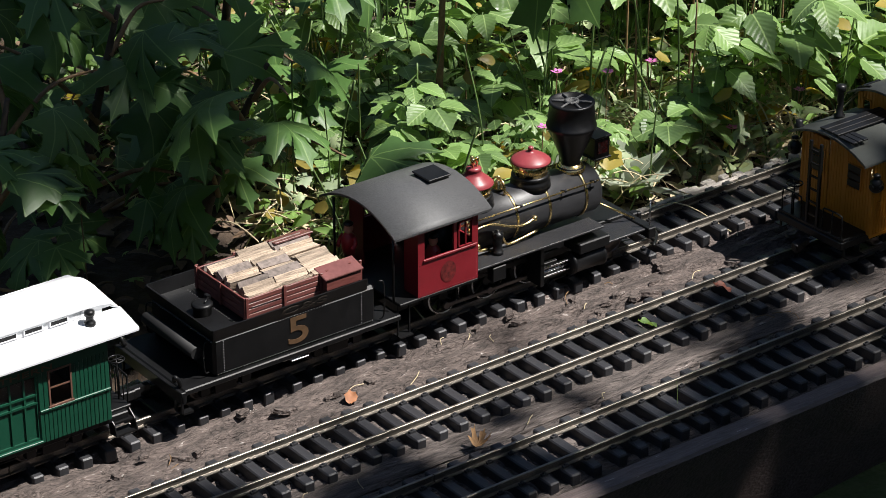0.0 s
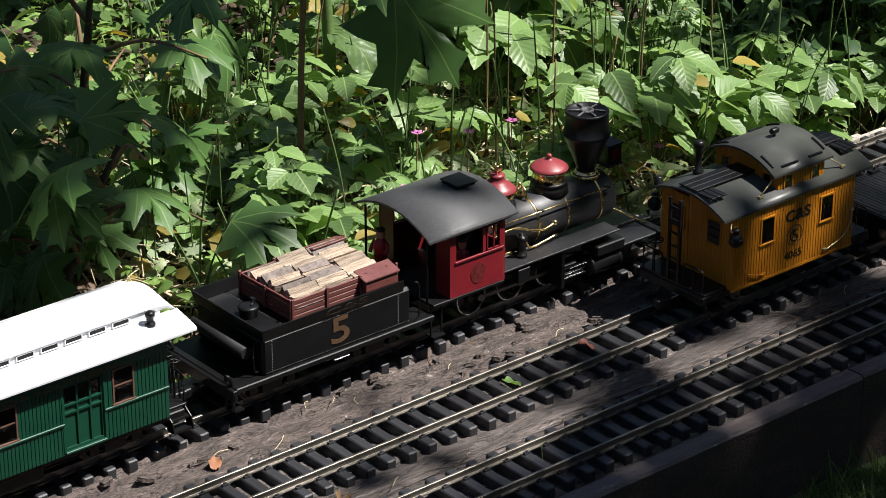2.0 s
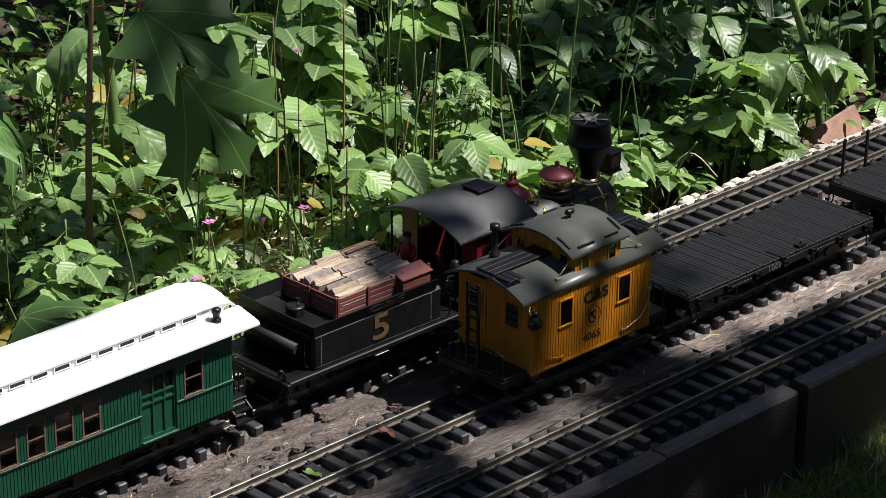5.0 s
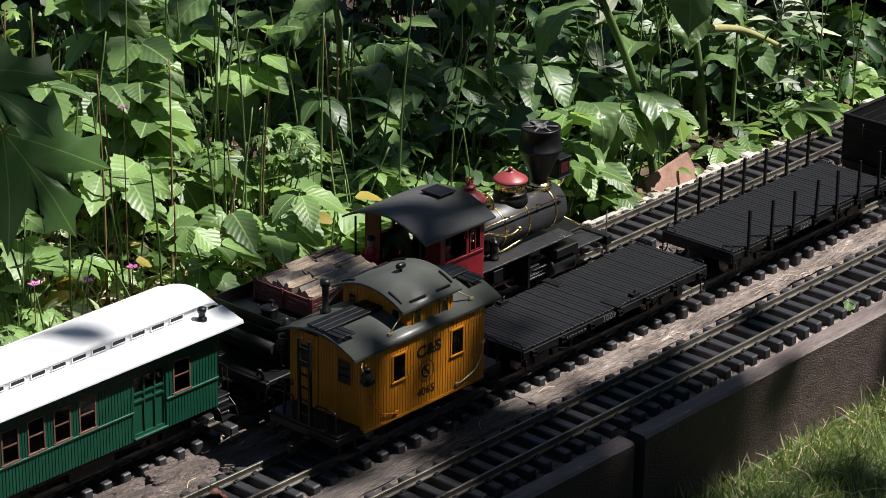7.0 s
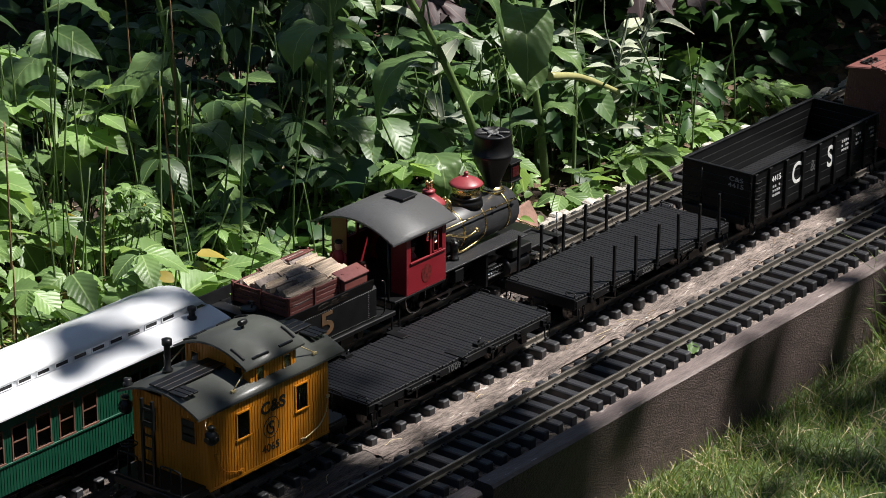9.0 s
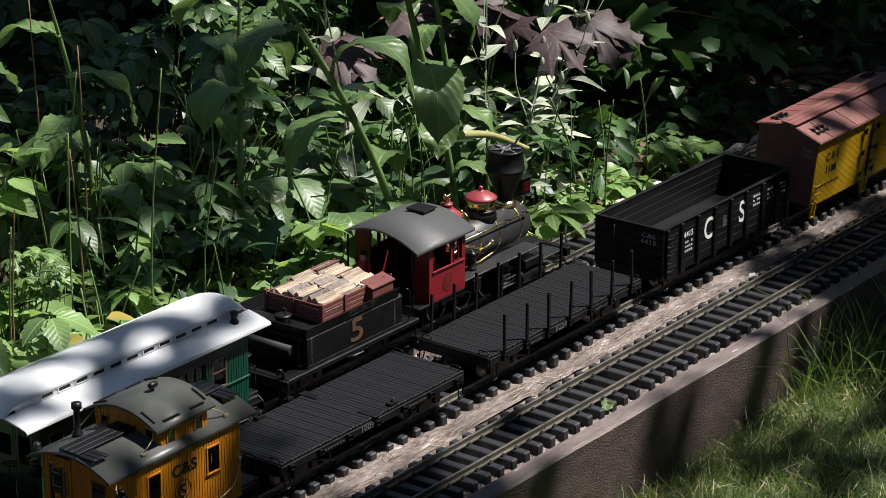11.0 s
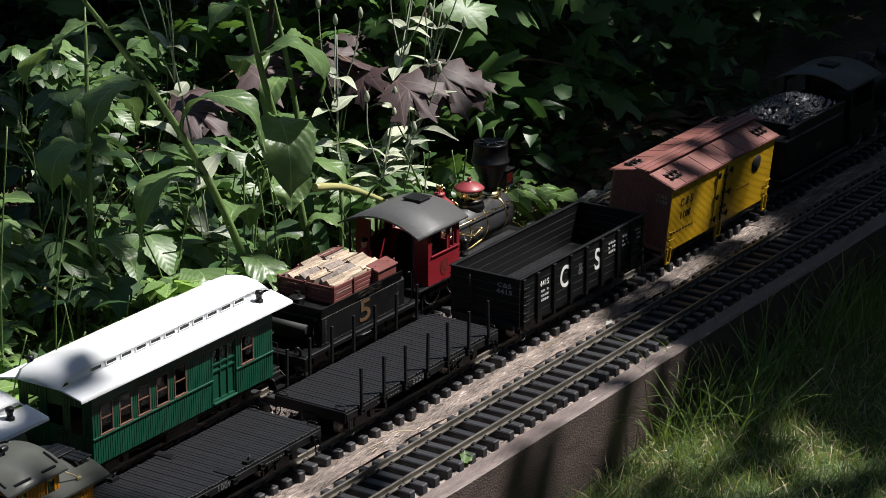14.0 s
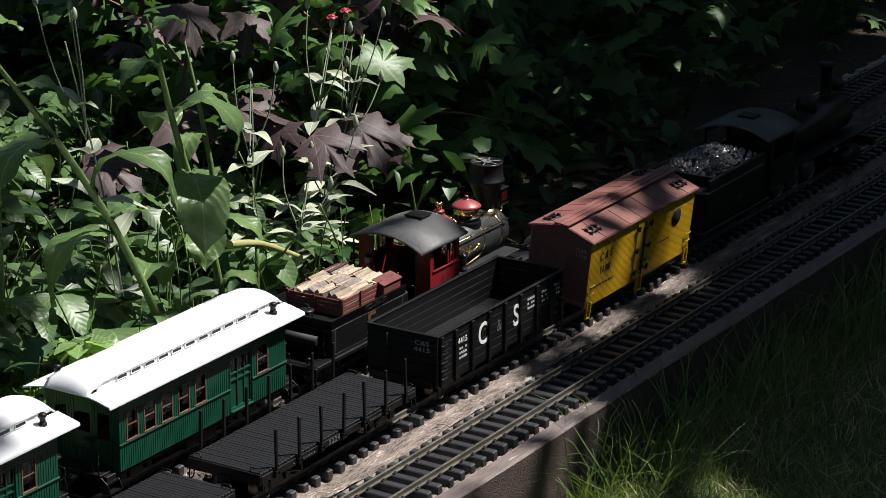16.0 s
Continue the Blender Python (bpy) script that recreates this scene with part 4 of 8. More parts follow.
    for s in (-1, 1):
        bm = bmesh.new()
        a, b = sorted((s * (h - 0.0022), s * h))
        box(bm, c0, c1, a, b, 0.0637, 0.1030)
        box(bm, c0, c0 + 0.0080, a, b, 0.1030, 0.1385)
        box(bm, c1 - 0.0060, c1, a, b, 0.1030, 0.1385)
        box(bm, c0 + 0.0440, c0 + 0.0480, a, b, 0.1030, 0.1330)
        box(bm, c0 + 0.0080, c1 - 0.0060, a, b, 0.1325, 0.1385)
        part("side", bm, M["red"], cab)
        bm = bmesh.new()
        a, b = sorted((s * h, s * (h + 0.0016)))
        box(bm, c0 + 0.0060, c1 - 0.002, a, b, 0.1015, 0.1040, 0.0004)
        part("sill", bm, M["red"], cab)
        bm = bmesh.new()
        yy = s * (h + 0.0001)
        for z in (0.0655, 0.0990):
            rivet_row(bm, (c0 + 0.002, yy, z), (c1 - 0.002, yy, z), 20, 0.0006, (0, s, 0))
        for x in (c0 + 0.002, c1 - 0.002):
            rivet_row(bm, (x, yy, 0.0655), (x, yy, 0.0990), 11, 0.0006, (0, s, 0))
        part("rivets", bm, M["domered"], cab)
        bm = bmesh.new()
        x0, x1 = c0 + 0.0492, c1 - 0.0066
        a, b = sorted((s * (h - 0.0010), s * (h + 0.0008)))
        for u in (x0, x1 - 0.0012, (x0 + x1) / 2 - 0.0005):
            box(bm, u, u + 0.0012, a, b, 0.1045, 0.1320)
        box(bm, x0, x1, a, b, 0.1045, 0.1057)
        box(bm, x0, x1, a, b, 0.1308, 0.1320)
        part("sliding_sash", bm, M["red"], cab)
        bm = bmesh.new()
        disc = [bm.verts.new((c0 + 0.037 + 0.0095 * math.cos(q * 0.2618), s * (h + 0.0004), 0.0825 + 0.0115 * math.sin(q * 0.2618))) for q in range(24)]
        bm.faces.new(disc if s < 0 else disc[::-1])
        part("emblem", bm, TRANSFER, cab, "worn dark oval transfer")
    bm = bmesh.new()
    box(bm, c1 - 0.0022, c1 - 0.0002, -h + 0.0023, h - 0.0023, 0.0637, 0.1060)
    for y0, y1 in ((-h + 0.0023, -h + 0.010), (-0.030, -0.022), (0.022, 0.030), (h - 0.010, h - 0.0023)):
        box(bm, c1 - 0.0022, c1 - 0.0002, y0, y1, 0.1060, 0.1400)
    box(bm, c1 - 0.0022, c1 - 0.0002, -0.0220, 0.0220, 0.1060, 0.1480)
    part("front_wall", bm, M["red"], cab)
    for s in (-1, 1):
        part("rear_wall", bx(c0 + 0.0002, c0 + 0.0022, *sorted((s * 0.0345, s * (h - 0.0024))), 0.0637, 0.1390), M["red"], cab)
        part("roof_post", rod(bmesh.new(), (c0 - 0.0240, s * 0.0500, 0.0635), (c0 - 0.0240, s * 0.0500, 0.1400), 0.0013, seg=8), M["black"], cab)
    part("backhead", rod(bmesh.new(), (c1 - 0.030, 0, 0.092), (c1 - 0.0024, 0, 0.092), 0.026, seg=24), M["black"], cab)
    rf = part("roof", arch_roof(bmesh.new(), -0.2720, -0.1530, 0.0640, 0.1390, 0.1580, 0.0024, 20), M["cabroof"], cab, "curved grainy charcoal cab roof")
    bm = bx(-0.1920, -0.1680, -0.0130, 0.0130, 0.1572, 0.1600, 0.0005)
    box(bm, -0.1935, -0.1665, -0.0145, 0.0145, 0.1600, 0.1618, 0.0004)
    part("vent_hatch", bm, M["black"], rf)
    # footplate steps and injectors below the cab
    for s in (-1, 1):
        bm = bmesh.new()
        box(bm, -0.262, -0.246, *sorted((s * 0.046, s * 0.058)), 0.0250, 0.0265)
        for x in (-0.262, -0.248):
            box(bm, x, x + 0.0015, *sorted((s * 0.052, s * 0.0535)), 0.0265, 0.0605)
        part("cab_step", bm, M["black"], e)
    bm = bmesh.new()
    for s in (-1, 1):
        box(bm, -0.215, -0.045, *sorted((s * 0.034, s * 0.037)), 0.0480, 0.0510)
        for x in (-0.1585, -0.1035):
            box(bm, x - 0.016, x + 0.016, *sorted((s * 0.034, s * 0.037)), 0.0510, 0.0535)
            rod(bm, (x, s * 0.0355, 0.0450), (x, s * 0.0355, 0.0620), 0.0016, seg=6)
        box(bm, -0.145, -0.128, *sorted((s * 0.046, s * 0.056)), 0.0500, 0.0660, 0.0008)
    part("spring_rigging", bm, M["black"], e)
    # drivers and rods
    R_D = 0.0195
    for x in (-0.186, -0.131, -0.076):
        d = part("driving_wheel", rod(bmesh.new(), (0, -0.024, 0), (0, 0.024, 0), 0.003), M["black"], e, "black spoked driving wheels")
        d.location = (x, 0, ZR + R_D)
        for s in (-1, 1):
            y, ri, w = s * 0.0240, R_D * 0.84, 0.0036
            prof = [(ri, -w), (R_D, -w), (R_D, 0.001), (R_D * 1.08, 0.0014), (R_D * 1.08, 0.0026), (ri, 0.0026), (ri, -w)]
            if s > 0:
                prof = [(a, -b) for a, b in prof][::-1]
            part("rim", lathe(bmesh.new(), prof, (0, y, 0), 28, "y", caps=False), M["black"], d)
            bm = lathe(bmesh.new(), [(0.0050, -0.004), (0.0050, 0.004)], (0, y, 0), 12, "y")
            rod(bm, (0, y, -0.009), (0, y + s * 0.008, -0.009), 0.0025, seg=8)
            part("hub", bm, M["black"], d)
            part("counterweight", bx(-0.008, 0.008, y - 0.002, y + 0.002, 0.0085, 0.0160, 0.0008), M["black"], d)
            spoke = None
            for k in range(10):
                if spoke is None:
                    ob = spoke = part("spoke", rod(bmesh.new(), (0.004, 0, 0), (R_D * 0.87, 0, 0), 0.0013, seg=5), M["black"], d)
                else:
                    ob = share("spoke", spoke, d)
                ob.location, ob.rotation_euler = (0, y, 0), (0, k * math.pi / 5, 0)
            part("tyre", lathe(bmesh.new(), [(R_D * 0.93, -0.0003), (R_D + 0.0002, -0.0003), (R_D + 0.0002, 0.0003), (R_D * 0.93, 0.0003), (R_D * 0.93, -0.0003)], (0, s * 0.0279, 0), 28, "y", caps=False), M["steel"], d, "bright steel tyre")
        SPIN.append((d, R_D))
    side_rods = []
    for s in (-1, 1):
        bm = bmesh.new()
        box(bm, -0.190, -0.072, *sorted((s * 0.0305, s * 0.0330)), -0.0016, 0.0016)
        for x in (-0.186, -0.131, -0.076):
            lathe(bm, [(0.0036, -0.0016), (0.0036, 0.0016)], (x, s * 0.0320, 0), 12, "y")
        side_rods.append(part("side_rod", bm, M["wheel"], e, "steel coupling rod"))
        side_rods[-1].location = (0, 0, ZR + R_D - 0.009)
    w = wheelset(e, 0.036, 0.0125)
    SPIN.append((w, 0.0125))
    w.name = "pilot_wheelset"
    coupler(e, 0.070, 0.036, 1)
    return e, side_rods


def build_driver(x, y, z, rz, seated):
    """A painted driver doll as one plain shape."""
    bm = bmesh.new()
    lathe(bm, [(0.006, 0.000), (0.0075, 0.010), (0.0080, 0.019), (0.0045, 0.0245), (0.0030, 0.0255), (0.0042, 0.0275), (0.0048, 0.0305), (0.0040, 0.0335), (0.0052, 0.0345), (0.0052, 0.0360), (0.0030, 0.0378), (0.0004, 0.0380)], seg=16)
    for s in (-1, 1):
        tube(bm, [(0, s * 0.0070, 0.0215), (0.002, s * 0.0095, 0.0150), (0.007, s * 0.0085, 0.0110)], 0.0022, 8)
    me_ob = part("driver_doll", bm, M["coat"])
    me_ob.data.materials.append(M["black"])
    me_ob.data.materials.append(M["skin"])
    for p in me_ob.data.polygons:
        if p.center.z > 0.0335:
            p.material_index = 1
        elif p.center.z > 0.0255:
            p.material_index = 2
    me_ob.matrix_world = pose(x, y, z, 0, 0, rz)
    return tagged(me_ob, "small painted driver doll in red coat and dark cap", "doll")


def build_coach(x):
    c = thing("passenger_coach", "dark green wooden coach with white clerestory roof", "coach", x, YB, 0, "green coaches in the train")
    L0, L1, h = -0.1665, 0.1665, 0.0535
    z0, z1, zb = 0.0480, 0.1260, 0.0805
    part("underframe", bx(-0.187, 0.187, -0.050, 0.050, 0.0405, 0.0478, 0.001), M["black"], c)
    body = part("body", bx(L0 + 0.002, L1 - 0.002, -0.020, 0.020, 0.0479, 0.0500), M["green"], c)
    for s in (-1, 1):
        # openings: windows over the belt rail, doorway, end window
        wins = [(-0.1530 + k * 0.0328, -0.1310 + k * 0.0328) for k in range(5)] + [(0.1040, 0.1280)]
        if s > 0:
            wins = [(-0.1530 + k * 0.0328, -0.1310 + k * 0.0328) for k in range(9)]
        door = (0.0500, 0.0935)
        bm = bmesh.new()
        y = s * h
        if s < 0:
            siding(bm, L0, door[0], y, z0, zb - 0.001, out=s)
            siding(bm, door[1], L1, y, z0, zb - 0.001, out=s)
        else:
            siding(bm, L0, L1, y, z0, zb - 0.001, out=s)
        solid, a = [], L0
        cuts = sorted(wins + ([door] if s < 0 else []))
        for u, v in cuts:
            solid.append((a, u))
            a = v
        solid.append((a, L1))
        for u, v in solid:
            if v - u > 0.003:
                siding(bm, u, v, y, zb, 0.1195, out=s)
        part("siding", bm, M["green"], body)
        bm = bx(L0, L1, *sorted((y - s * 0.0002, y + s * 0.0010)), 0.1195, z1 + 0.006)
        part("letterboard", bm, M["green"], body)
        bm = bmesh.new()
        segs = [(L0 - 0.0005, door[0] - 0.0004), (door[1] + 0.0004, L1 + 0.0005)] if s < 0 else [(L0, L1)]
        for u, v in segs:
            box(bm, u, v, *sorted((y, y + s * 0.0022)), zb - 0.0012, zb + 0.0012, 0.0004)
        part("belt_rail", bm, M["green"], body)
        for u, v in wins:
            window(body, u, v, y, 0.0835, 0.1190, M["sash"], out=s)
        if s < 0:
            bm = bmesh.new()
            u, v = door
            ya, yb = y + 0.0004, y + 0.0020
            box(bm, u, v, yb, yb + 0.0008, 0.0520, 0.0970)
            d = part("baggage_door", bm, M["green"], body)
            for xx in (u, u + (v - u) * 0.34, u + (v - u) * 0.67, v - 0.0018):
                part("stile", bx(xx, xx + 0.0018, ya, yb, 0.0520, 0.1190), M["green"], d)
            for zz in (0.0520, 0.0890, 0.0975, 0.1172):
                part("rail", bx(u, v, ya - 0.0002, yb, zz, zz + 0.0020), M["green"], d)
            part("pane", bx(u, v, yb, yb + 0.0004, 0.0990, 0.1172), M["glass"], d)
            part("threshold", bx(u - 0.001, v + 0.001, y - 0.0030, y + 0.002, 0.0490, 0.0515, 0.0004), M["green"], body)
            for xx in (u - 0.0022, v + 0.0004):
                part("door_jamb", bx(xx, xx + 0.0018, y - 0.0012, y + 0.0004, 0.0505, 0.1195), M["green"], body)
    for s in (-1, 1):
        x = L1 if s > 0 else L0
        bm = bmesh.new()
        for ya, yb in ((-h, -0.0115), (0.0115, h)):
            siding_end(bm, x, ya, yb, z0, 0.0835, out=s)
            siding_end(bm, x, ya, yb, 0.1160, z1 + 0.008, out=s)
        for ya, yb in ((-h, -0.040), (-0.0230, -0.0115), (0.0115, 0.0230), (0.040, h)):
            siding_end(bm, x, ya, yb, 0.0835, 0.1160, out=s)
        box(bm, *sorted((x - s * 0.0010, x - s * 0.0002)), -0.0113, 0.0113, z0, 0.088)
        box(bm, *sorted((x - s * 0.0010, x - s * 0.0002)), -0.0113, 0.0113, 0.112, z1 + 0.012)
        part("end_wall", bm, M["green"], body)
        # end platform, rails, steps, brake wheel
        xo = x + s * 0.0260
        p = part("platform", bx(*sorted((x, xo)), -0.045, 0.045, 0.0478, 0.0505, 0.0005), M["black"], c)
        for t in (-1, 1):
            bm = bmesh.new()
            tube(bm, [(xo - s * 0.001, t * 0.012, 0.0505), (xo - s * 0.001, t * 0.012, 0.0760), (xo - s * 0.001, t * 0.016, 0.0800), (xo - s * 0.001, t * 0.038, 0.0800), (xo - s * 0.001, t * 0.042, 0.0760), (xo - s * 0.001, t * 0.042, 0.0505)], 0.0009, 6)
            for yy in (0.020, 0.027, 0.034):
                rod(bm, (xo - s * 0.001, t * yy, 0.0505), (xo - s * 0.001, t * yy, 0.0800), 0.0007, seg=6)
            tube(bm, [(x + s * 0.001, t * 0.047, 0.056), (x + s * 0.004, t * 0.047, 0.060), (x + s * 0.004, t * 0.047, 0.085), (x + s * 0.001, t * 0.047, 0.088)], 0.0008, 6)
            part("railing", bm, M["black"], p)
        bm = bmesh.new()
        rod(bm, (xo - s * 0.004, -0.030, 0.0505), (xo - s * 0.004, -0.030, 0.0920), 0.0009, seg=6)
        ring = [(xo - s * 0.004 + 0.0075 * math.cos(k * math.pi / 6), -0.030 + 0.0075 * math.sin(k * math.pi / 6), 0.0925) for k in range(13)]
        tube(bm, ring, 0.0007, 6)
        for k in range(3):
            a = k * math.pi / 3
            rod(bm, (xo - s * 0.004 - 0.0075 * math.cos(a), -0.030 - 0.0075 * math.sin(a), 0.0925), (xo - s * 0.004 + 0.0075 * math.cos(a), -0.030 + 0.0075 * math.sin(a), 0.0925), 0.0006, seg=5)
        part("brake_wheel", bm, M["black"], p)
        for t in (-1, 1):
            bm = bmesh.new()
            for zz, yy in ((0.0400, 0.046), (0.0290, 0.050)):
                box(bm, *sorted((x + s * 0.003, xo - s * 0.003)), *sorted((t * (yy - 0.006), t * (yy + 0.007))), zz - 0.0010, zz + 0.0010)
            for xx in (x + s * 0.002, xo - s * 0.002):
                v = [bm.verts.new(q) for q in ((xx, t * 0.040, 0.0500), (xx, t * 0.054, 0.0400), (xx, t * 0.058, 0.0290), (xx, t * 0.046, 0.0270))]
                w = [bm.verts.new((q.co.x + 0.0010, q.co.y, q.co.z)) for q in v]
                bm.faces.new(v)
                bm.faces.new(w[::-1])
                for k in range(4):
                    bm.faces.new((v[k], w[k], w[(k + 1) % 4], v[(k + 1) % 4]))
            part("steps", bm, M["black"], p)
        coupler(c, s * 0.192, 0.034, s)
    # roof: lower slopes, clerestory, bull-nosed ends
    E0, E1 = -0.1945, 0.1945
    rf = part("roof", bmesh.new(), M["white"], c, "white clerestory roof")
    bm = bmesh.new()
    n = 30
    prof = [(-0.0650, 0.1375), (-0.0640, 0.1395), (-0.0480, 0.1435), (-0.0320, 0.1468)]
    for s in (-1, 1):
        a = [bm.verts.new((E0, s * -u, w)) for u, w in prof]
        b = [bm.verts.new((E1, s * -u, w)) for u, w in prof]
        a2 = [bm.verts.new((E0, s * -u, w - 0.0018)) for u, w in prof]
        b2 = [bm.verts.new((E1, s * -u, w - 0.0018)) for u, w in prof]
        for k in range(len(prof) - 1):
            bm.faces.new((a[k], b[k], b[k + 1], a[k + 1]))
            bm.faces.new((a2[k + 1], b2[k + 1], b2[k], a2[k]))
            bm.faces.new((a[k + 1], a2[k + 1], a2[k], a[k]))
            bm.faces.new((b[k], b2[k], b2[k + 1], b[k + 1]))
        bm.faces.new((a[0], a2[0], b2[0], b[0]))
    # clerestory top swept down at both ends
    rows = []
    m = 36
    for i in range(m + 1):
        x = E0 + (E1 - E0) * i / m
        d = min(x - E0, E1 - x)
        k = min(1.0, d / 0.030)
        k = math.sqrt(max(0.0, 1 - (1 - k) ** 2))
        row = []
        half = 0.0335
        for j in range(13):
            u = -1 + 2 * j / 12
            z = 0.1450 + k * (0.0105 + 0.0100 * (1 - u * u)) + (1 - k) * 0.0022 * (1 - u * u)
            row.append(bm.verts.new((x, u * half, z)))
        rows.append(row)
    for a, b in zip(rows, rows[1:]):
        for j in range(12):
            f = bm.faces.new((a[j], b[j], b[j + 1], a[j + 1]))
            f.smooth = True
    for row in (0, -1):
        for i in range(m):
            j = 0 if row == 0 else 12
            a, b = rows[i][j], rows[i + 1][j]
            w = [bm.verts.new((q.co.x, q.co.y * 0.955, min(q.co.z - 0.0012, 0.1500) if abs(q.co.x) > 0.172 else q.co.z - 0.0016)) for q in (a, b)]
            bm.faces.new((a, b, w[1], w[0]))
    bm.faces.new(rows[0])
    bm.faces.new(rows[-1][::-1])
    bmesh.ops.recalc_face_normals(bm, faces=bm.faces[:])
    bm.to_mesh(rf.data)
    bm.free()
    for s in (-1, 1):
        y = s * 0.0318
        part("clerestory_wall", bx(-0.1760, 0.1760, *sorted((y - s * 0.0016, y - s * 0.0002)), 0.1450, 0.1556), M["white"], rf)
        for k in range(11):
            xc = -0.1310 + k * 0.0262
            bm = bmesh.new()
            ya, yb = sorted((y - s * 0.0003, y + s * 0.0010))
            u, v, p, q = xc - 0.0098, xc + 0.0098, 0.1480, 0.1545
            box(bm, u, u + 0.0012, ya, yb, p, q)
            box(bm, v - 0.0012, v, ya, yb, p, q)
            box(bm, u + 0.0012, v - 0.0012, ya, yb, q - 0.0011, q)
            box(bm, u + 0.0012, v - 0.0012, ya, yb, p, p + 0.0011)
            w = part("deck_light", bm, M["white"], rf)
            part("pane", bx(u + 0.0012, v - 0.0012, *sorted((y - s * 0.0001, y + s * 0.0003)), p + 0.0011, q - 0.0011), M["black"], w, "dark clerestory glass")
    for xj, s in ((0.1570, -1), (-0.1570, 1)):
        bm = lathe(bmesh.new(), [(0.0052, 0.1440), (0.0052, 0.1470), (0.0036, 0.1476), (0.0036, 0.1535), (0.0048, 0.1540), (0.0048, 0.1580), (0.0020, 0.1592), (0.0004, 0.1594)], (xj, s * 0.0425, 0), 18)
        part("smoke_jack", bm, M["black"], rf, "small black roof smoke jack")
    on_side(letters("lettering", "COLORADO & SOUTHERN", 0.0078, M["gold"], body), 0.005, -h - 0.0013, 0.1228, 2.1)
    part("interior_wall", bx(0.038, 0.040, -0.051, 0.051, 0.050, 0.128), M["sash"], c)
    part("inner_floor", bx(L0 + 0.002, L1 - 0.002, -0.051, 0.051, 0.0501, 0.0515), M["sash"], c)
    for x in (-0.115, 0.115):
        _, ws = truck(c, x, ZR, 0.0125, 0.048)
        for w in ws:
            SPIN.append((w, 0.0125))
    for s in (-1, 1):
        bm = bmesh.new()
        rod(bm, (-0.07, s * 0.040, 0.0330), (0.07, s * 0.040, 0.0330), 0.0010, seg=6)
        rod(bm, (-0.07, s * 0.040, 0.0330), (-0.090, s * 0.040, 0.0410), 0.0010, seg=6)
        rod(bm, (0.07, s * 0.040, 0.0330), (0.090, s * 0.040, 0.0410), 0.0010, seg=6)
        part("truss_rod", bm, M["black"], c)
    part("battery_box", bx(-0.030, 0.030, -0.046, -0.026, 0.026, 0.0405, 0.001), M["black"], c)
    return c


tender = build_tender()
engine, side_rods = build_engine()
doll = build_driver(-0.262, YB + 0.028, 0.0635 + 0.020, 200, True)
doll2 = build_driver(-0.205, YB - 0.036, 0.0660 + 0.012, 0, True)
COACH_X = (-0.739, -1.181)
coaches = [build_coach(x) for x in COACH_X]

# ---- the parked train ----
STENCIL = mat("worn_white_stencil", (0.085, 0.085, 0.085), 0.6)
WIRE = mat("pale_wire", (0.55, 0.45, 0.25), 0.4, 0.6)


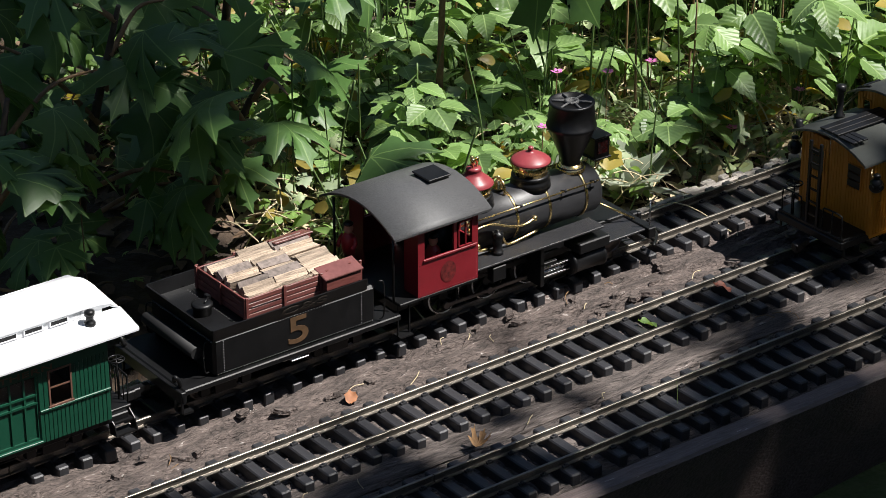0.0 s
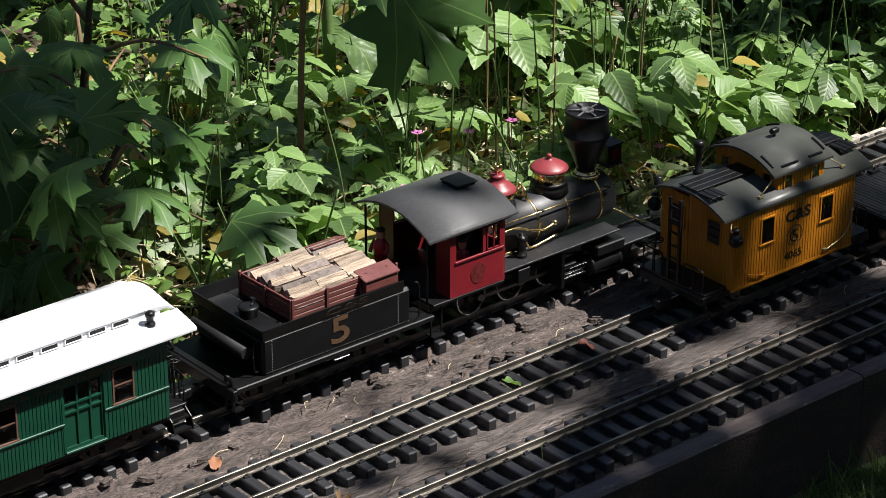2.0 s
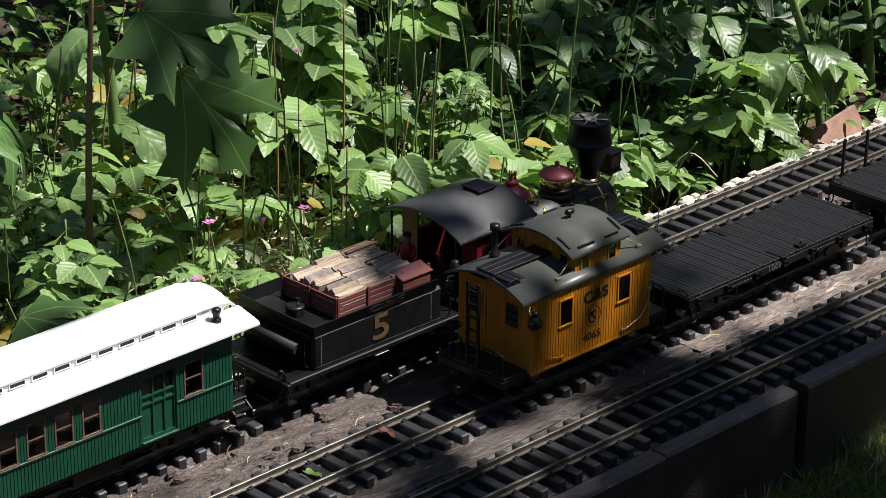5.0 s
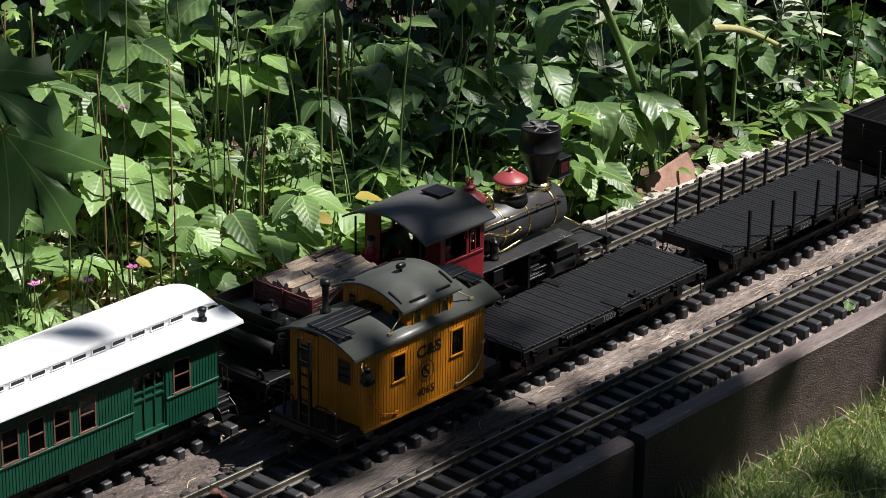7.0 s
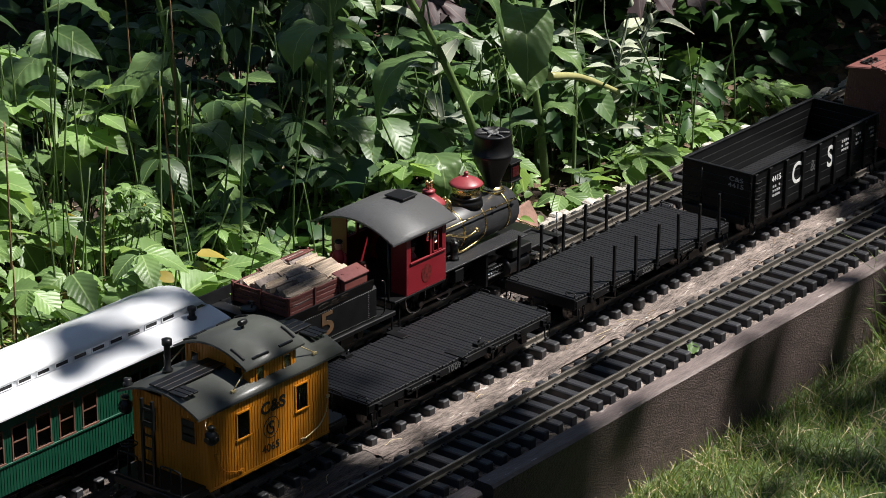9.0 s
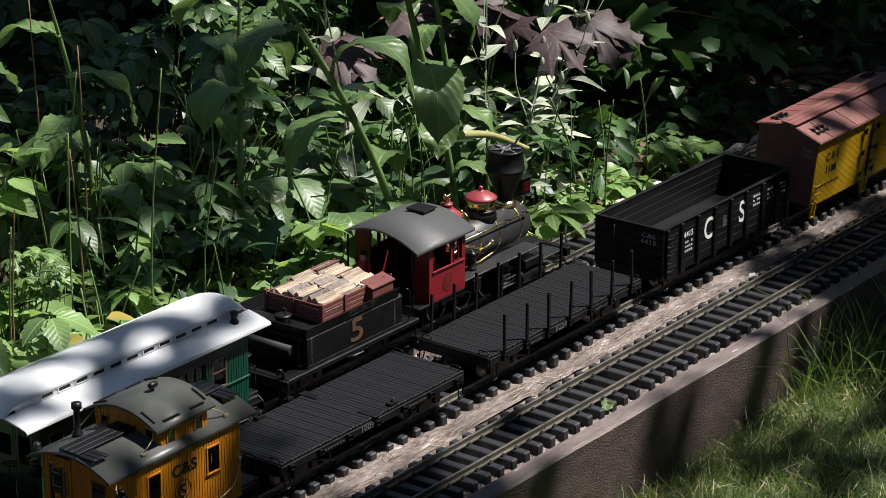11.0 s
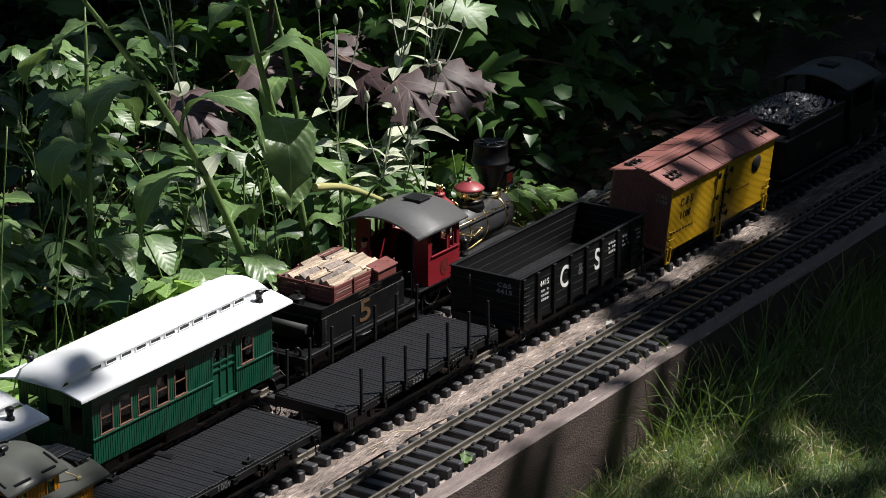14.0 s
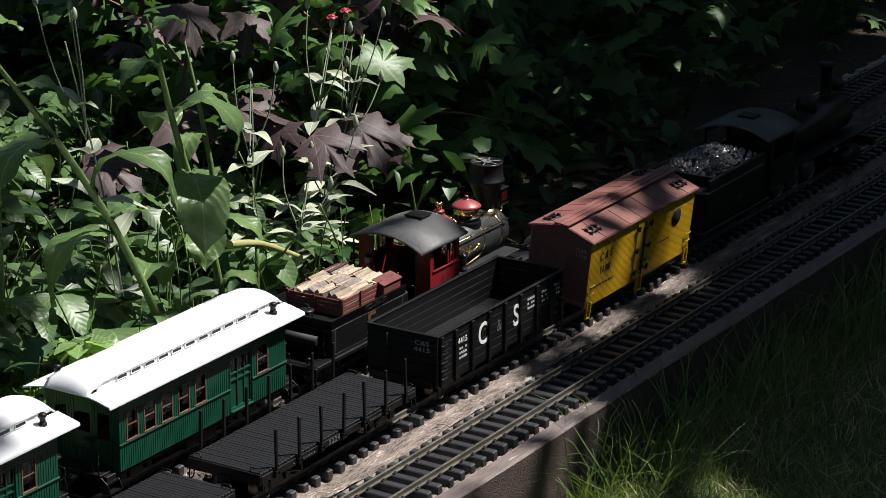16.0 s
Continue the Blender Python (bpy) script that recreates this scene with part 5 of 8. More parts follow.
def build_caboose():
    x0, x1, h = 1.8095, 1.9940, 0.0525
    xc = (x0 + x1) / 2
    c = thing("caboose", "orange wooden caboose with grey roof and cupola", "caboose", xc, YM)
    l0, l1 = x0 - xc, x1 - xc
    z0, z1 = 0.0520, 0.1330
    part("underframe", bx(l0 - 0.036, l1 + 0.036, -0.048, 0.048, 0.0430, 0.0518, 0.001), M["black"], c)
    body = part("body", bx(l0 + 0.002, l1 - 0.002, -h + 0.002, h - 0.002, 0.0519, 0.0535), M["yellow"], c)
    wins = [(0.0415 + l0, 0.0605 + l0), (0.1315 + l0, 0.1500 + l0)]
    for s in (-1, 1):
        bm = bmesh.new()
        y = s * h
        siding(bm, l0, l1, y, z0, 0.0930, 0.0041, 0.0008, s)
        siding(bm, l0, l1, y, 0.1215, z1, 0.0041, 0.0008, s)
        for a, b in ((l0, wins[0][0]), (wins[0][1], wins[1][0]), (wins[1][1], l1)):
            siding(bm, a, b, y, 0.0930, 0.1215, 0.0041, 0.0008, s)
        part("siding", bm, M["yellow"], body)
        for a, b in wins:
            window(body, a - 0.001, b + 0.001, y + s * 0.0006, 0.0925, 0.1220, M["yellow"], False, s)
        part("bottom_sill", bx(l0, l1, *sorted((y - s * 0.001, y + s * 0.0012)), z0 - 0.003, z0), M["yellow"], body)
        for e in (0, 1):
            bm = bmesh.new()  # curved grab iron
            xa = l0 + 0.009 if e == 0 else l1 - 0.004
            xb = l0 + 0.046 if e == 0 else l1 - 0.044
            yy = y + s * 0.0030
            if e == 0:
                tube(bm, [(xa, yy, 0.0880), (xa + 0.004, yy, 0.0760), (xa + 0.014, yy, 0.0640), (xb, yy, 0.0570)], 0.0008, 6)
            else:
                tube(bm, [(xa, yy, 0.0930), (xa - 0.003, yy, 0.0780), (xa - 0.014, yy, 0.0650), (xb, yy, 0.0570)], 0.0008, 6)
            for px, pz in ((xa, 0.0880 if e == 0 else 0.0930), (xb, 0.0570)):
                box(bm, px - 0.002, px + 0.003, *sorted((y, yy)), pz - 0.0015, pz + 0.0015)
            part("grab_iron", bm, WIRE if (e or s > 0) else M["yellow"], body)
    for s in (-1, 1):
        x = l1 if s > 0 else l0
        bm = bmesh.new()
        siding_end(bm, x, -h, -0.0120, z0, 0.1450 - 0.008, 0.0041, 0.0008, s)
        siding_end(bm, x, 0.0120, h, z0, 0.1450 - 0.008, 0.0041, 0.0008, s)
        siding_end(bm, x - s * 0.0008, -0.0120, 0.0120, z0, 0.1480, 0.0041, 0.0006, s)
        part("end_wall", bm, M["yellow"], body)
        for t in (-1, 1):
            bm = bmesh.new()
            ya, yb = t * 0.0270 - 0.0105, t * 0.0270 + 0.0105
            xa, xb = sorted((x + s * 0.0006, x + s * 0.0022))
            for yy in (ya, yb - 0.0014):
                box(bm, xa, xb, yy, yy + 0.0014, 0.0970, 0.1240)
            for k in range(4):
                zz = 0.0970 + k * 0.0086
                box(bm, xa, xb, ya + 0.0014, yb - 0.0014, zz, zz + 0.0014)
            w = part("end_window", bm, M["yellow"], body)
            part("pane", bx(xa, xa + 0.0006, ya + 0.0014, yb - 0.0014, 0.0975, 0.1235), M["black_mark"], w, "dark shuttered glass")
        xo = x + s * 0.0340
        part("platform", bx(*sorted((x, xo)), -0.048, 0.048, 0.0519, 0.0550, 0.0004), M["black"], c)
        for t in (-1, 1):
            bm = bmesh.new()
            tube(bm, [(xo - s * 0.0015, t * 0.044, 0.055), (xo - s * 0.0015, t * 0.044, 0.0760), (xo - s * 0.0015, t * 0.040, 0.0800), (xo - s * 0.0015, t * 0.020, 0.0800), (xo - s * 0.0015, t * 0.016, 0.0760), (xo - s * 0.0015, t * 0.016, 0.055)], 0.0010, 6)
            rod(bm, (xo - s * 0.0015, t * 0.030, 0.055), (xo - s * 0.0015, t * 0.030, 0.0800), 0.0008, seg=6)
            part("railing", bm, M["black"], c)
        bm = bmesh.new()
        for yy in (-0.0075, 0.0075):
            box(bm, *sorted((xo - s * 0.0034, xo - s * 0.0006)), yy - 0.0015, yy + 0.0015, 0.0550, 0.1480)
        for k in range(6):
            box(bm, *sorted((xo - s * 0.0030, xo - s * 0.0014)), -0.0075, 0.0075, 0.0640 + k * 0.0145, 0.0660 + k * 0.0145)
        part("ladder", bm, M["black"], c)
        bm = bmesh.new()
        rod(bm, (xo - s * 0.004, 0.030, 0.055), (xo - s * 0.004, 0.030, 0.0900), 0.0009, seg=6)
        tube(bm, [(xo - s * 0.004 + 0.0085 * math.cos(k * math.pi / 6), 0.030 + 0.0085 * math.sin(k * math.pi / 6), 0.0900) for k in range(13)], 0.0008, 6)
        for k in range(3):
            a = k * math.pi / 3
            rod(bm, (xo - s * 0.004 - 0.0085 * math.cos(a), 0.030 - 0.0085 * math.sin(a), 0.0900), (xo - s * 0.004 + 0.0085 * math.cos(a), 0.030 + 0.0085 * math.sin(a), 0.0900), 0.0006, seg=5)
        part("brake_wheel", bm, M["black"], c)
        for t in (-1, 1):
            bm = bmesh.new()
            box(bm, *sorted((x + s * 0.008, xo - s * 0.004)), *sorted((t * 0.044, t * 0.056)), 0.0330, 0.0345)
            for xx in (x + s * 0.008, xo - s * 0.004):
                box(bm, xx - 0.0008, xx + 0.0008, *sorted((t * 0.046, t * 0.048)), 0.0345, 0.0500)
            part("step", bm, M["black"], c)
        coupler(c, s * (abs(x) + 0.036), 0.036, s)
        # marker lamp and wire at the roof corner
        for t in (-1, 1) if s < 0 else ():
            yl = t * 0.0560
            xl = x + s * 0.0030
            bm = lathe(bmesh.new(), [(0.0040, 0.1060), (0.0065, 0.1085), (0.0065, 0.1180), (0.0040, 0.1200), (0.0030, 0.1225), (0.0045, 0.1235), (0.0030, 0.1260), (0.0005, 0.1265)], (xl, yl - t * 0 + t * 0.004, 0), 16)
            for dx, dy in ((0.0065, 0), (-0.0065, 0), (0, t * 0.0065)):
                lathe(bm, [(0.0030, -0.0015), (0.0030, 0.0015)], (xl + dx, yl + t * 0.004 + dy, 0.1130), 10, "x" if dx else "y")
            lamp = part("marker_lamp", bm, M["black"], c, "black marker lamp at the roof corner")
            part("wire", tube(bmesh.new(), [(xl - 0.001, yl, 0.1230), (xl - 0.006, yl + t * 0.003, 0.1240), (xl - 0.007, yl + t * 0.003, 0.1285), (xl - 0.002, yl - t * 0.001, 0.1300)], 0.0007, 6), WIRE, lamp)
    # main roof and cupola
    rf = part("roof", arch_roof(bmesh.new(), 1.792 - xc, 2.017 - xc, 0.0570, 0.1372, 0.1530, 0.0026, 18), M["greyroof"], c, "dark grey curved roof")
    k0, k1, kh = 1.8810 - xc, 1.9520 - xc, 0.0450
    cup = part("cupola", bx(k0 + 0.002, k1 - 0.002, -kh + 0.002, kh - 0.002, 0.1310, 0.1330), M["yellow"], c, "orange cupola with small windows")
    for s in (-1, 1):
        bm = bmesh.new()
        ws = [(k0 + 0.008, k0 + 0.0215), (k1 - 0.0215, k1 - 0.008)]
        y = s * kh
        siding(bm, k0, k1, y, 0.1300, 0.1400, 0.0041, 0.0006, s)
        siding(bm, k0, k1, y, 0.1590, 0.1660, 0.0041, 0.0006, s)
        for a, b in ((k0, ws[0][0]), (ws[0][1], ws[1][0]), (ws[1][1], k1)):
            siding(bm, a, b, y, 0.1400, 0.1590, 0.0041, 0.0006, s)
        part("side", bm, M["yellow"], cup)
        for a, b in ws:
            window(cup, a, b, y + s * 0.0005, 0.1405, 0.1585, M["yellow"], False, s)
        x = k1 if s > 0 else k0
        bm = bmesh.new()
        siding_end(bm, x, -kh, -0.037, 0.1310, 0.1640, 0.0041, 0.0006, s)
        siding_end(bm, x, -0.024, 0.024, 0.1310, 0.1755, 0.0041, 0.0006, s)
        siding_end(bm, x, 0.037, kh, 0.1310, 0.1640, 0.0041, 0.0006, s)
        for t in (-1, 1):
            a, b = sorted((t * 0.024, t * 0.037))
            siding_end(bm, x, a, b, 0.1310, 0.1430, 0.0041, 0.0006, s)
            siding_end(bm, x, a, b, 0.1590, 0.1690, 0.0041, 0.0006, s)
        part("end", bm, M["yellow"], cup)
        for t in (-1, 1):
            a, b = sorted((t * 0.024, t * 0.037))
            bm = bmesh.new()
            xa, xb = sorted((x, x + s * 0.0018))
            for yy in (a, b - 0.0015):
                box(bm, xa, xb, yy, yy + 0.0015, 0.1430, 0.1590)
            for zz in (0.1430, 0.1575):
                box(bm, xa, xb, a, b, zz, zz + 0.0015)
            w = part("end_window", bm, M["yellow"], cup)
            part("pane", bx(*sorted((x - s * 0.0004, x)), a, b, 0.1445, 0.1575), M["glass"], w)
    cr = part("cupola_roof", arch_roof(bmesh.new(), k0 - 0.0115, k1 + 0.0075, 0.0510, 0.1632, 0.1790, 0.0024, 18), M["greyroof"], c, "dark grey curved cupola roof")
    bm = bmesh.new()
    rod(bm, ((k0 + k1) / 2 + 0.004, 0, 0.1785), ((k0 + k1) / 2 + 0.004, 0, 0.1830), 0.0016, seg=8)
    lathe(bm, [(0.0028, -0.005), (0.0034, -0.003), (0.0034, 0.003), (0.0028, 0.005)], ((k0 + k1) / 2 + 0.004, 0, 0.1855), 12, "x")
    part("roof_vent", bm, M["black"], cr)
    for s in (-1, 1):
        for xa, xb in ((k0 - 0.006, k0 - 0.003), (k1 + 0.000, k1 + 0.003)):
            xm = (xa + xb) / 2
            bm = tube(bmesh.new(), [(xm, s * yy, 0.1642 + 0.0158 * (1 - (yy / 0.051) ** 2)) for yy in (0.024, 0.030, 0.036, 0.042)], 0.0013, 6)
            part("roof_grab", bm, M["black"], cr)
        for xa, xb in ((k0 + 0.006, k0 + 0.030), (k1 - 0.024, k1 - 0.004)):
            part("roof_grab", bx(xa, xb, *sorted((s * 0.0425, s * 0.0450)), 0.1665, 0.1688), M["black"], cr)
    for xa, xb in ((1.794 - xc, k0 - 0.001), (k1 + 0.001, 2.014 - xc)):
        for y in (-0.0090, 0.0, 0.0090):
            part("roof_walk_plank", bx(xa, xb, y - 0.0040, y + 0.0040, 0.1545, 0.1565, 0.0004), M["black"], rf)
        bm = bmesh.new()
        n = 4
        for k in range(n):
            xx = xa + 0.008 + (xb - xa - 0.016) * k / (n - 1)
            box(bm, xx - 0.002, xx + 0.002, -0.012, 0.012, 0.1515, 0.1545)
        part("walk_cleat", bm, M["black"], rf)
    for s in (-1, 1):
        xe = (1.792 if s < 0 else 2.017) - xc
        for k in range(3):
            xx = xe - s * (0.006 + k * 0.0075)
            p = part("corner_walk_plank", bx(xx - 0.0032, xx + 0.0032, -0.0350, -0.0135, 0.1528, 0.1548, 0.0003), M["black"], rf)
    for s in (-1, 1):
        for kx, d in ((k0, -1), (k1, 1)):
            bm = bmesh.new()
            rod(bm, (kx + d * 0.002, s * 0.0440, 0.1610), (kx + d * 0.027, s * 0.0470, 0.1450), 0.0008, seg=6)
            box(bm, kx + d * 0.027 - 0.003, kx + d * 0.027 + 0.003, *sorted((s * 0.0455, s * 0.0485)), 0.1430, 0.1452)
            part("stay_wire", bm, WIRE, rf, "thin pale cupola stay wire")
    bm = lathe(bmesh.new(), [(0.0058, 0.1480), (0.0058, 0.1520), (0.0036, 0.1535), (0.0034, 0.1780), (0.0054, 0.1790), (0.0054, 0.1850), (0.0010, 0.1860)], (1.8400 - xc, 0.0310, 0), 16)
    part("stove_pipe", bm, M["black"], rf, "black stove pipe")
    bm = lathe(bmesh.new(), [(0.0052, 0.1400), (0.0052, 0.1440), (0.0036, 0.1450), (0.0044, 0.1490), (0.0010, 0.1500)], (1.8010 - xc, 0.0500, 0), 14)
    part("roof_lamp", bm, M["black"], rf)
    # lettering
    yl = -h - 0.0010
    on_side(letters("lettering", "C&S", 0.0175, M["black_mark"], body, bold=0.035), 1.9065 - xc, yl, 0.1115, 1.15)
    on_side(letters("car_number", "4065", 0.0125, M["black_mark"], body, bold=0.02), 1.9020 - xc, yl, 0.0660, 1.0)
    bm = bmesh.new()
    tube(bm, [(0.0115 * math.cos(k * math.pi / 9), 0.0115 * math.sin(k * math.pi / 9), 0.0001) for k in range(19)], 0.0004, 6)
    for a0, a1, r in ((0.9, 5.4, 0.0065),):
        tube(bm, [(r * math.cos(a0 + (a1 - a0) * k / 8), r * math.sin(a0 + (a1 - a0) * k / 8), 0.0001) for k in range(9)], 0.0009, 6)
    tube(bm, [(0.0035, 0.0060, 0.0001), (-0.0015, 0.0055, 0.0001), (-0.0015, 0.0010, 0.0001), (0.0030, -0.0010, 0.0001), (0.0030, -0.0055, 0.0001), (-0.0030, -0.0060, 0.0001)], 0.0010, 6)
    on_side(part("emblem", bm, M["black_mark"], body, "black round emblem"), 1.9030 - xc, yl + 0.0002, 0.0885)
    for x in (-0.048, 0.048):
        w = wheelset(c, x, 0.0150)
    bm = bmesh.new()
    for s in (-1, 1):
        box(bm, -0.075, 0.075, *sorted((s * 0.031, s * 0.035)), 0.0385, 0.0430)
        for x in (-0.048, 0.048):
            box(bm, x - 0.006, x + 0.006, *sorted((s * 0.030, s * 0.037)), 0.026, 0.0390, 0.001)
    part("axle_guard", bm, M["black"], c)
    return c


def build_flatcar(x0, x1, label, stakes, number):
    xc = (x0 + x1) / 2
    L, h, zt = (x1 - x0) / 2, 0.0515, 0.0590
    f = thing("flatcar", label, "flatcar", xc, YM, 0, "flatcars in the parked train")
    part("frame", bx(-L + 0.003, L - 0.003, -h + 0.003, h - 0.003, 0.0430, 0.0555, 0.0008), M["black"], f)
    rnd = random.Random(int(x0 * 100))
    n = int(2 * L / 0.0058)
    w = 2 * L / n
    src = None
    for k in range(n):
        if src is None:
            src = part("plank", bx(-w * 0.47, w * 0.47, -h, h, 0.0555, zt, 0.0005), M["flat"], f)
            ob = src
        else:
            ob = share("plank", src, f)
        ob.location = (-L + (k + 0.5) * w, rnd.uniform(-0.0004, 0.0004), rnd.uniform(-0.0004, 0.0001))
    bm = bmesh.new()
    for s in (-1, 1):
        box(bm, -L, L, *sorted((s * (h - 0.002), s * (h + 0.0012))), 0.0465, 0.0553, 0.0005)
        box(bm, *sorted((s * L, s * (L + 0.0025))), -h, h, 0.0440, 0.0580, 0.0006)
    part("side_sill", bm, M["black"], f)
    xs = [-L + 0.0155 + (2 * L - 0.031) * k / 6 for k in range(7)] if not stakes else stakes
    for s in (-1, 1):
        for x in xs:
            bm = bmesh.new()
            y = s * (h + 0.0012)
            for zz in (0.0478, 0.0525):
                box(bm, x - 0.0042, x + 0.0042, *sorted((y, y + s * 0.0040)), zz, zz + 0.0016)
            for d in (-0.0042, 0.0032):
                box(bm, x + d, x + d + 0.0010, *sorted((y, y + s * 0.0040)), 0.0470, 0.0550)
            part("stake_pocket", bm, M["black"], f)
    if stakes:
        for s in (-1, 1):
            for x in stakes:
                bm = bx(-0.0019, 0.0019, -0.0015, 0.0015, 0.0, 0.0590, 0.0004)
                st = part("stake", bm, M["black"], f)
                st.location = (x, s * (h + 0.0030), 0.0465)
                st.rotation_euler = (rnd.uniform(-0.02, 0.02), rnd.uniform(-0.03, 0.03), 0)
    for s in (-1, 1):
        for t in (-1, 1):
            bm = bmesh.new()
            tube(bm, [(s * (L - 0.012), t * (h + 0.002), 0.0450), (s * (L - 0.012), t * (h + 0.003), 0.0300), (s * (L - 0.004), t * (h + 0.003), 0.0300), (s * (L - 0.004), t * (h + 0.002), 0.0450)], 0.0009, 6)
            part("step", bm, M["black"], f)
            bm = bmesh.new()
            tube(bm, [(s * (L - 0.002), t * 0.036, zt), (s * (L - 0.002), t * 0.036, zt + 0.004), (s * (L - 0.002), t * 0.048, zt + 0.004), (s * (L - 0.002), t * 0.048, zt)], 0.0007, 6)
            part("grab_iron", bm, M["black"], f)
        part("coupler_pocket", bx(*sorted((s * (L + 0.0025), s * (L + 0.0045))), -0.009, 0.009, 0.034, 0.047, 0.0005), M["black"], f)
        coupler(f, s * (L + 0.0025), 0.036, s)
    for s in (-1, 1):
        bm = bmesh.new()
        rod(bm, (-L * 0.42, s * 0.041, 0.0280), (L * 0.42, s * 0.041, 0.0280), 0.0010, seg=6)
        for d in (-1, 1):
            rod(bm, (d * L * 0.42, s * 0.041, 0.0280), (d * L * 0.72, s * 0.041, 0.0430), 0.0010, seg=6)
            box(bm, d * L * 0.42 - 0.0015, d * L * 0.42 + 0.0015, s * 0.041 - 0.001, s * 0.041 + 0.001, 0.0280, 0.0440)
        part("truss_rod", bm, M["black"], f)
    if not stakes:
        for s in (-1, 1):
            part("deck_plate", bx(-0.006, 0.006, *sorted((s * 0.030, s * (h + 0.004))), zt, zt + 0.0012, 0.0003), M["black"], f)
        for px, py in ((0.035, -0.047), (-0.085, 0.047)):
            bm = bmesh.new()
            box(bm, px - 0.006, px + 0.006, py - 0.004, py + 0.004, zt, zt + 0.0035)
            rod(bm, (px, py, zt + 0.0035), (px + 0.004, py, zt + 0.0080), 0.0012, seg=6)
            part("deck_fitting", bm, M["black"], f)
    if number:
        on_side(letters("car_number", number, 0.0090, STENCIL, f, "worn white car number"), -L * 0.10, -h - 0.0016, 0.0508, 1.3)
    bm = bmesh.new()
    for k in range(9):
        xx = -L * 0.62 + k * 0.0052
        box(bm, xx, xx + 0.0030, -h - 0.0016, -h - 0.0012, 0.0492, 0.0503)
        box(bm, -xx, -xx + 0.0030, -h - 0.0016, -h - 0.0012, 0.0492, 0.0503)
    part("stencil_marks", bm, STENCIL, f)
    for x in (-L + 0.052, L - 0.052):
        truck(f, x)
    return f


def build_gondola():
    x0, x1 = 2.820, 3.141
    xc, L, h = (x0 + x1) / 2, (x1 - x0) / 2, 0.0525
    g = thing("gondola", "empty black drop-side gondola with white lettering", "gondola", xc, YM)
    zt, zf, zb = 0.1080, 0.0560, 0.0440
    part("underframe", bx(-L + 0.002, L - 0.002, -h + 0.004, h - 0.004, 0.0380, zb, 0.001), M["black"], g)
    floor_part = part("floor", bx(-L + 0.002, L - 0.002, -h + 0.003, h - 0.003, zb, zf - 0.0002), M["flat"], g)
    n = 44
    w = (2 * L - 0.006) / n
    src = None
    for k in range(n):
        if src is None:
            src = part("floor_plank", bx(-w * 0.46, w * 0.46, -h + 0.0034, h - 0.0034, zf - 0.0015, zf + 0.0006), M["flat"], floor_part)
            ob = src
        else:
            ob = share("floor_plank", src, floor_part)
        ob.location = (-L + 0.003 + (k + 0.5) * w, 0, 0)
    nb = 6
    for s in (-1, 1):
        for k in range(nb):
            za = zb + (zt - zb) * k / nb
            z2 = zb + (zt - zb) * (k + 1) / nb - 0.0005
            part("side_board", bx(-L, L, *sorted((s * (h - 0.0025), s * h)), za, z2, 0.0004), M["black"], g)
            part("end_board", bx(*sorted((s * (L - 0.0025), s * (L - 0.0001))), -h + 0.0026, h - 0.0026, za, z2, 0.0004), M["black"], g)
        part("top_rail", bx(-L - 0.001, L + 0.001, *sorted((s * (h - 0.0035), s * (h + 0.0015))), zt, zt + 0.0022, 0.0005), M["black"], g)
        part("end_rail", bx(*sorted((s * (L - 0.004), s * (L + 0.001))), -h + 0.0036, h - 0.0036, zt, zt + 0.0022, 0.0005), M["black"], g)
        for x in (-0.152, -0.118, -0.078, -0.036, 0.004, 0.044, 0.086, 0.122, 0.152):
            bm = bmesh.new()
            y = s * h
            box(bm, x - 0.0032, x + 0.0032, *sorted((y, y + s * 0.0034)), 0.0400, zt - 0.0002, 0.0006)
            rivet_row(bm, (x - 0.0052, y + s * 0.0001, 0.048), (x - 0.0052, y + s * 0.0001, 0.104), 9, 0.0008, (0, s, 0))
            rivet_row(bm, (x + 0.0052, y + s * 0.0001, 0.048), (x + 0.0052, y + s * 0.0001, 0.104), 9, 0.0008, (0, s, 0))
            part("stake", bm, M["black"], g)
        for t in (-1, 1):
            for k in range(5):
                zz = 0.052 + k * 0.011
                part("ladder_rung", tube(bmesh.new(), [(s * (L - 0.018), t * h, zz), (s * (L - 0.018), t * (h + 0.0045), zz), (s * (L - 0.006), t * (h + 0.0045), zz), (s * (L - 0.006), t * h, zz)], 0.0007, 5), M["black"], g)
        bm = bmesh.new()
        rod(bm, (s * (L + 0.004), 0.020, 0.050), (s * (L + 0.004), 0.020, 0.104), 0.0009, seg=6)
        box(bm, *sorted((s * L, s * (L + 0.006))), -h + 0.006, h - 0.006, 0.0400, 0.0500, 0.0006)
        for t in (-1, 1):
            tube(bm, [(s * L, t * 0.040, 0.062), (s * (L + 0.005), t * 0.040, 0.062), (s * (L + 0.005), t * 0.028, 0.062), (s * L, t * 0.028, 0.062)], 0.0007, 5)
            tube(bm, [(s * (L - 0.014), t * (h - 0.002), 0.040), (s * (L - 0.014), t * h, 0.0270), (s * (L - 0.004), t * h, 0.0270), (s * (L - 0.004), t * (h - 0.002), 0.040)], 0.0009, 5)
        part("end_gear", bm, M["black"], g)
        coupler(g, s * (L + 0.002), 0.036, s)
    yl = -h - 0.0004
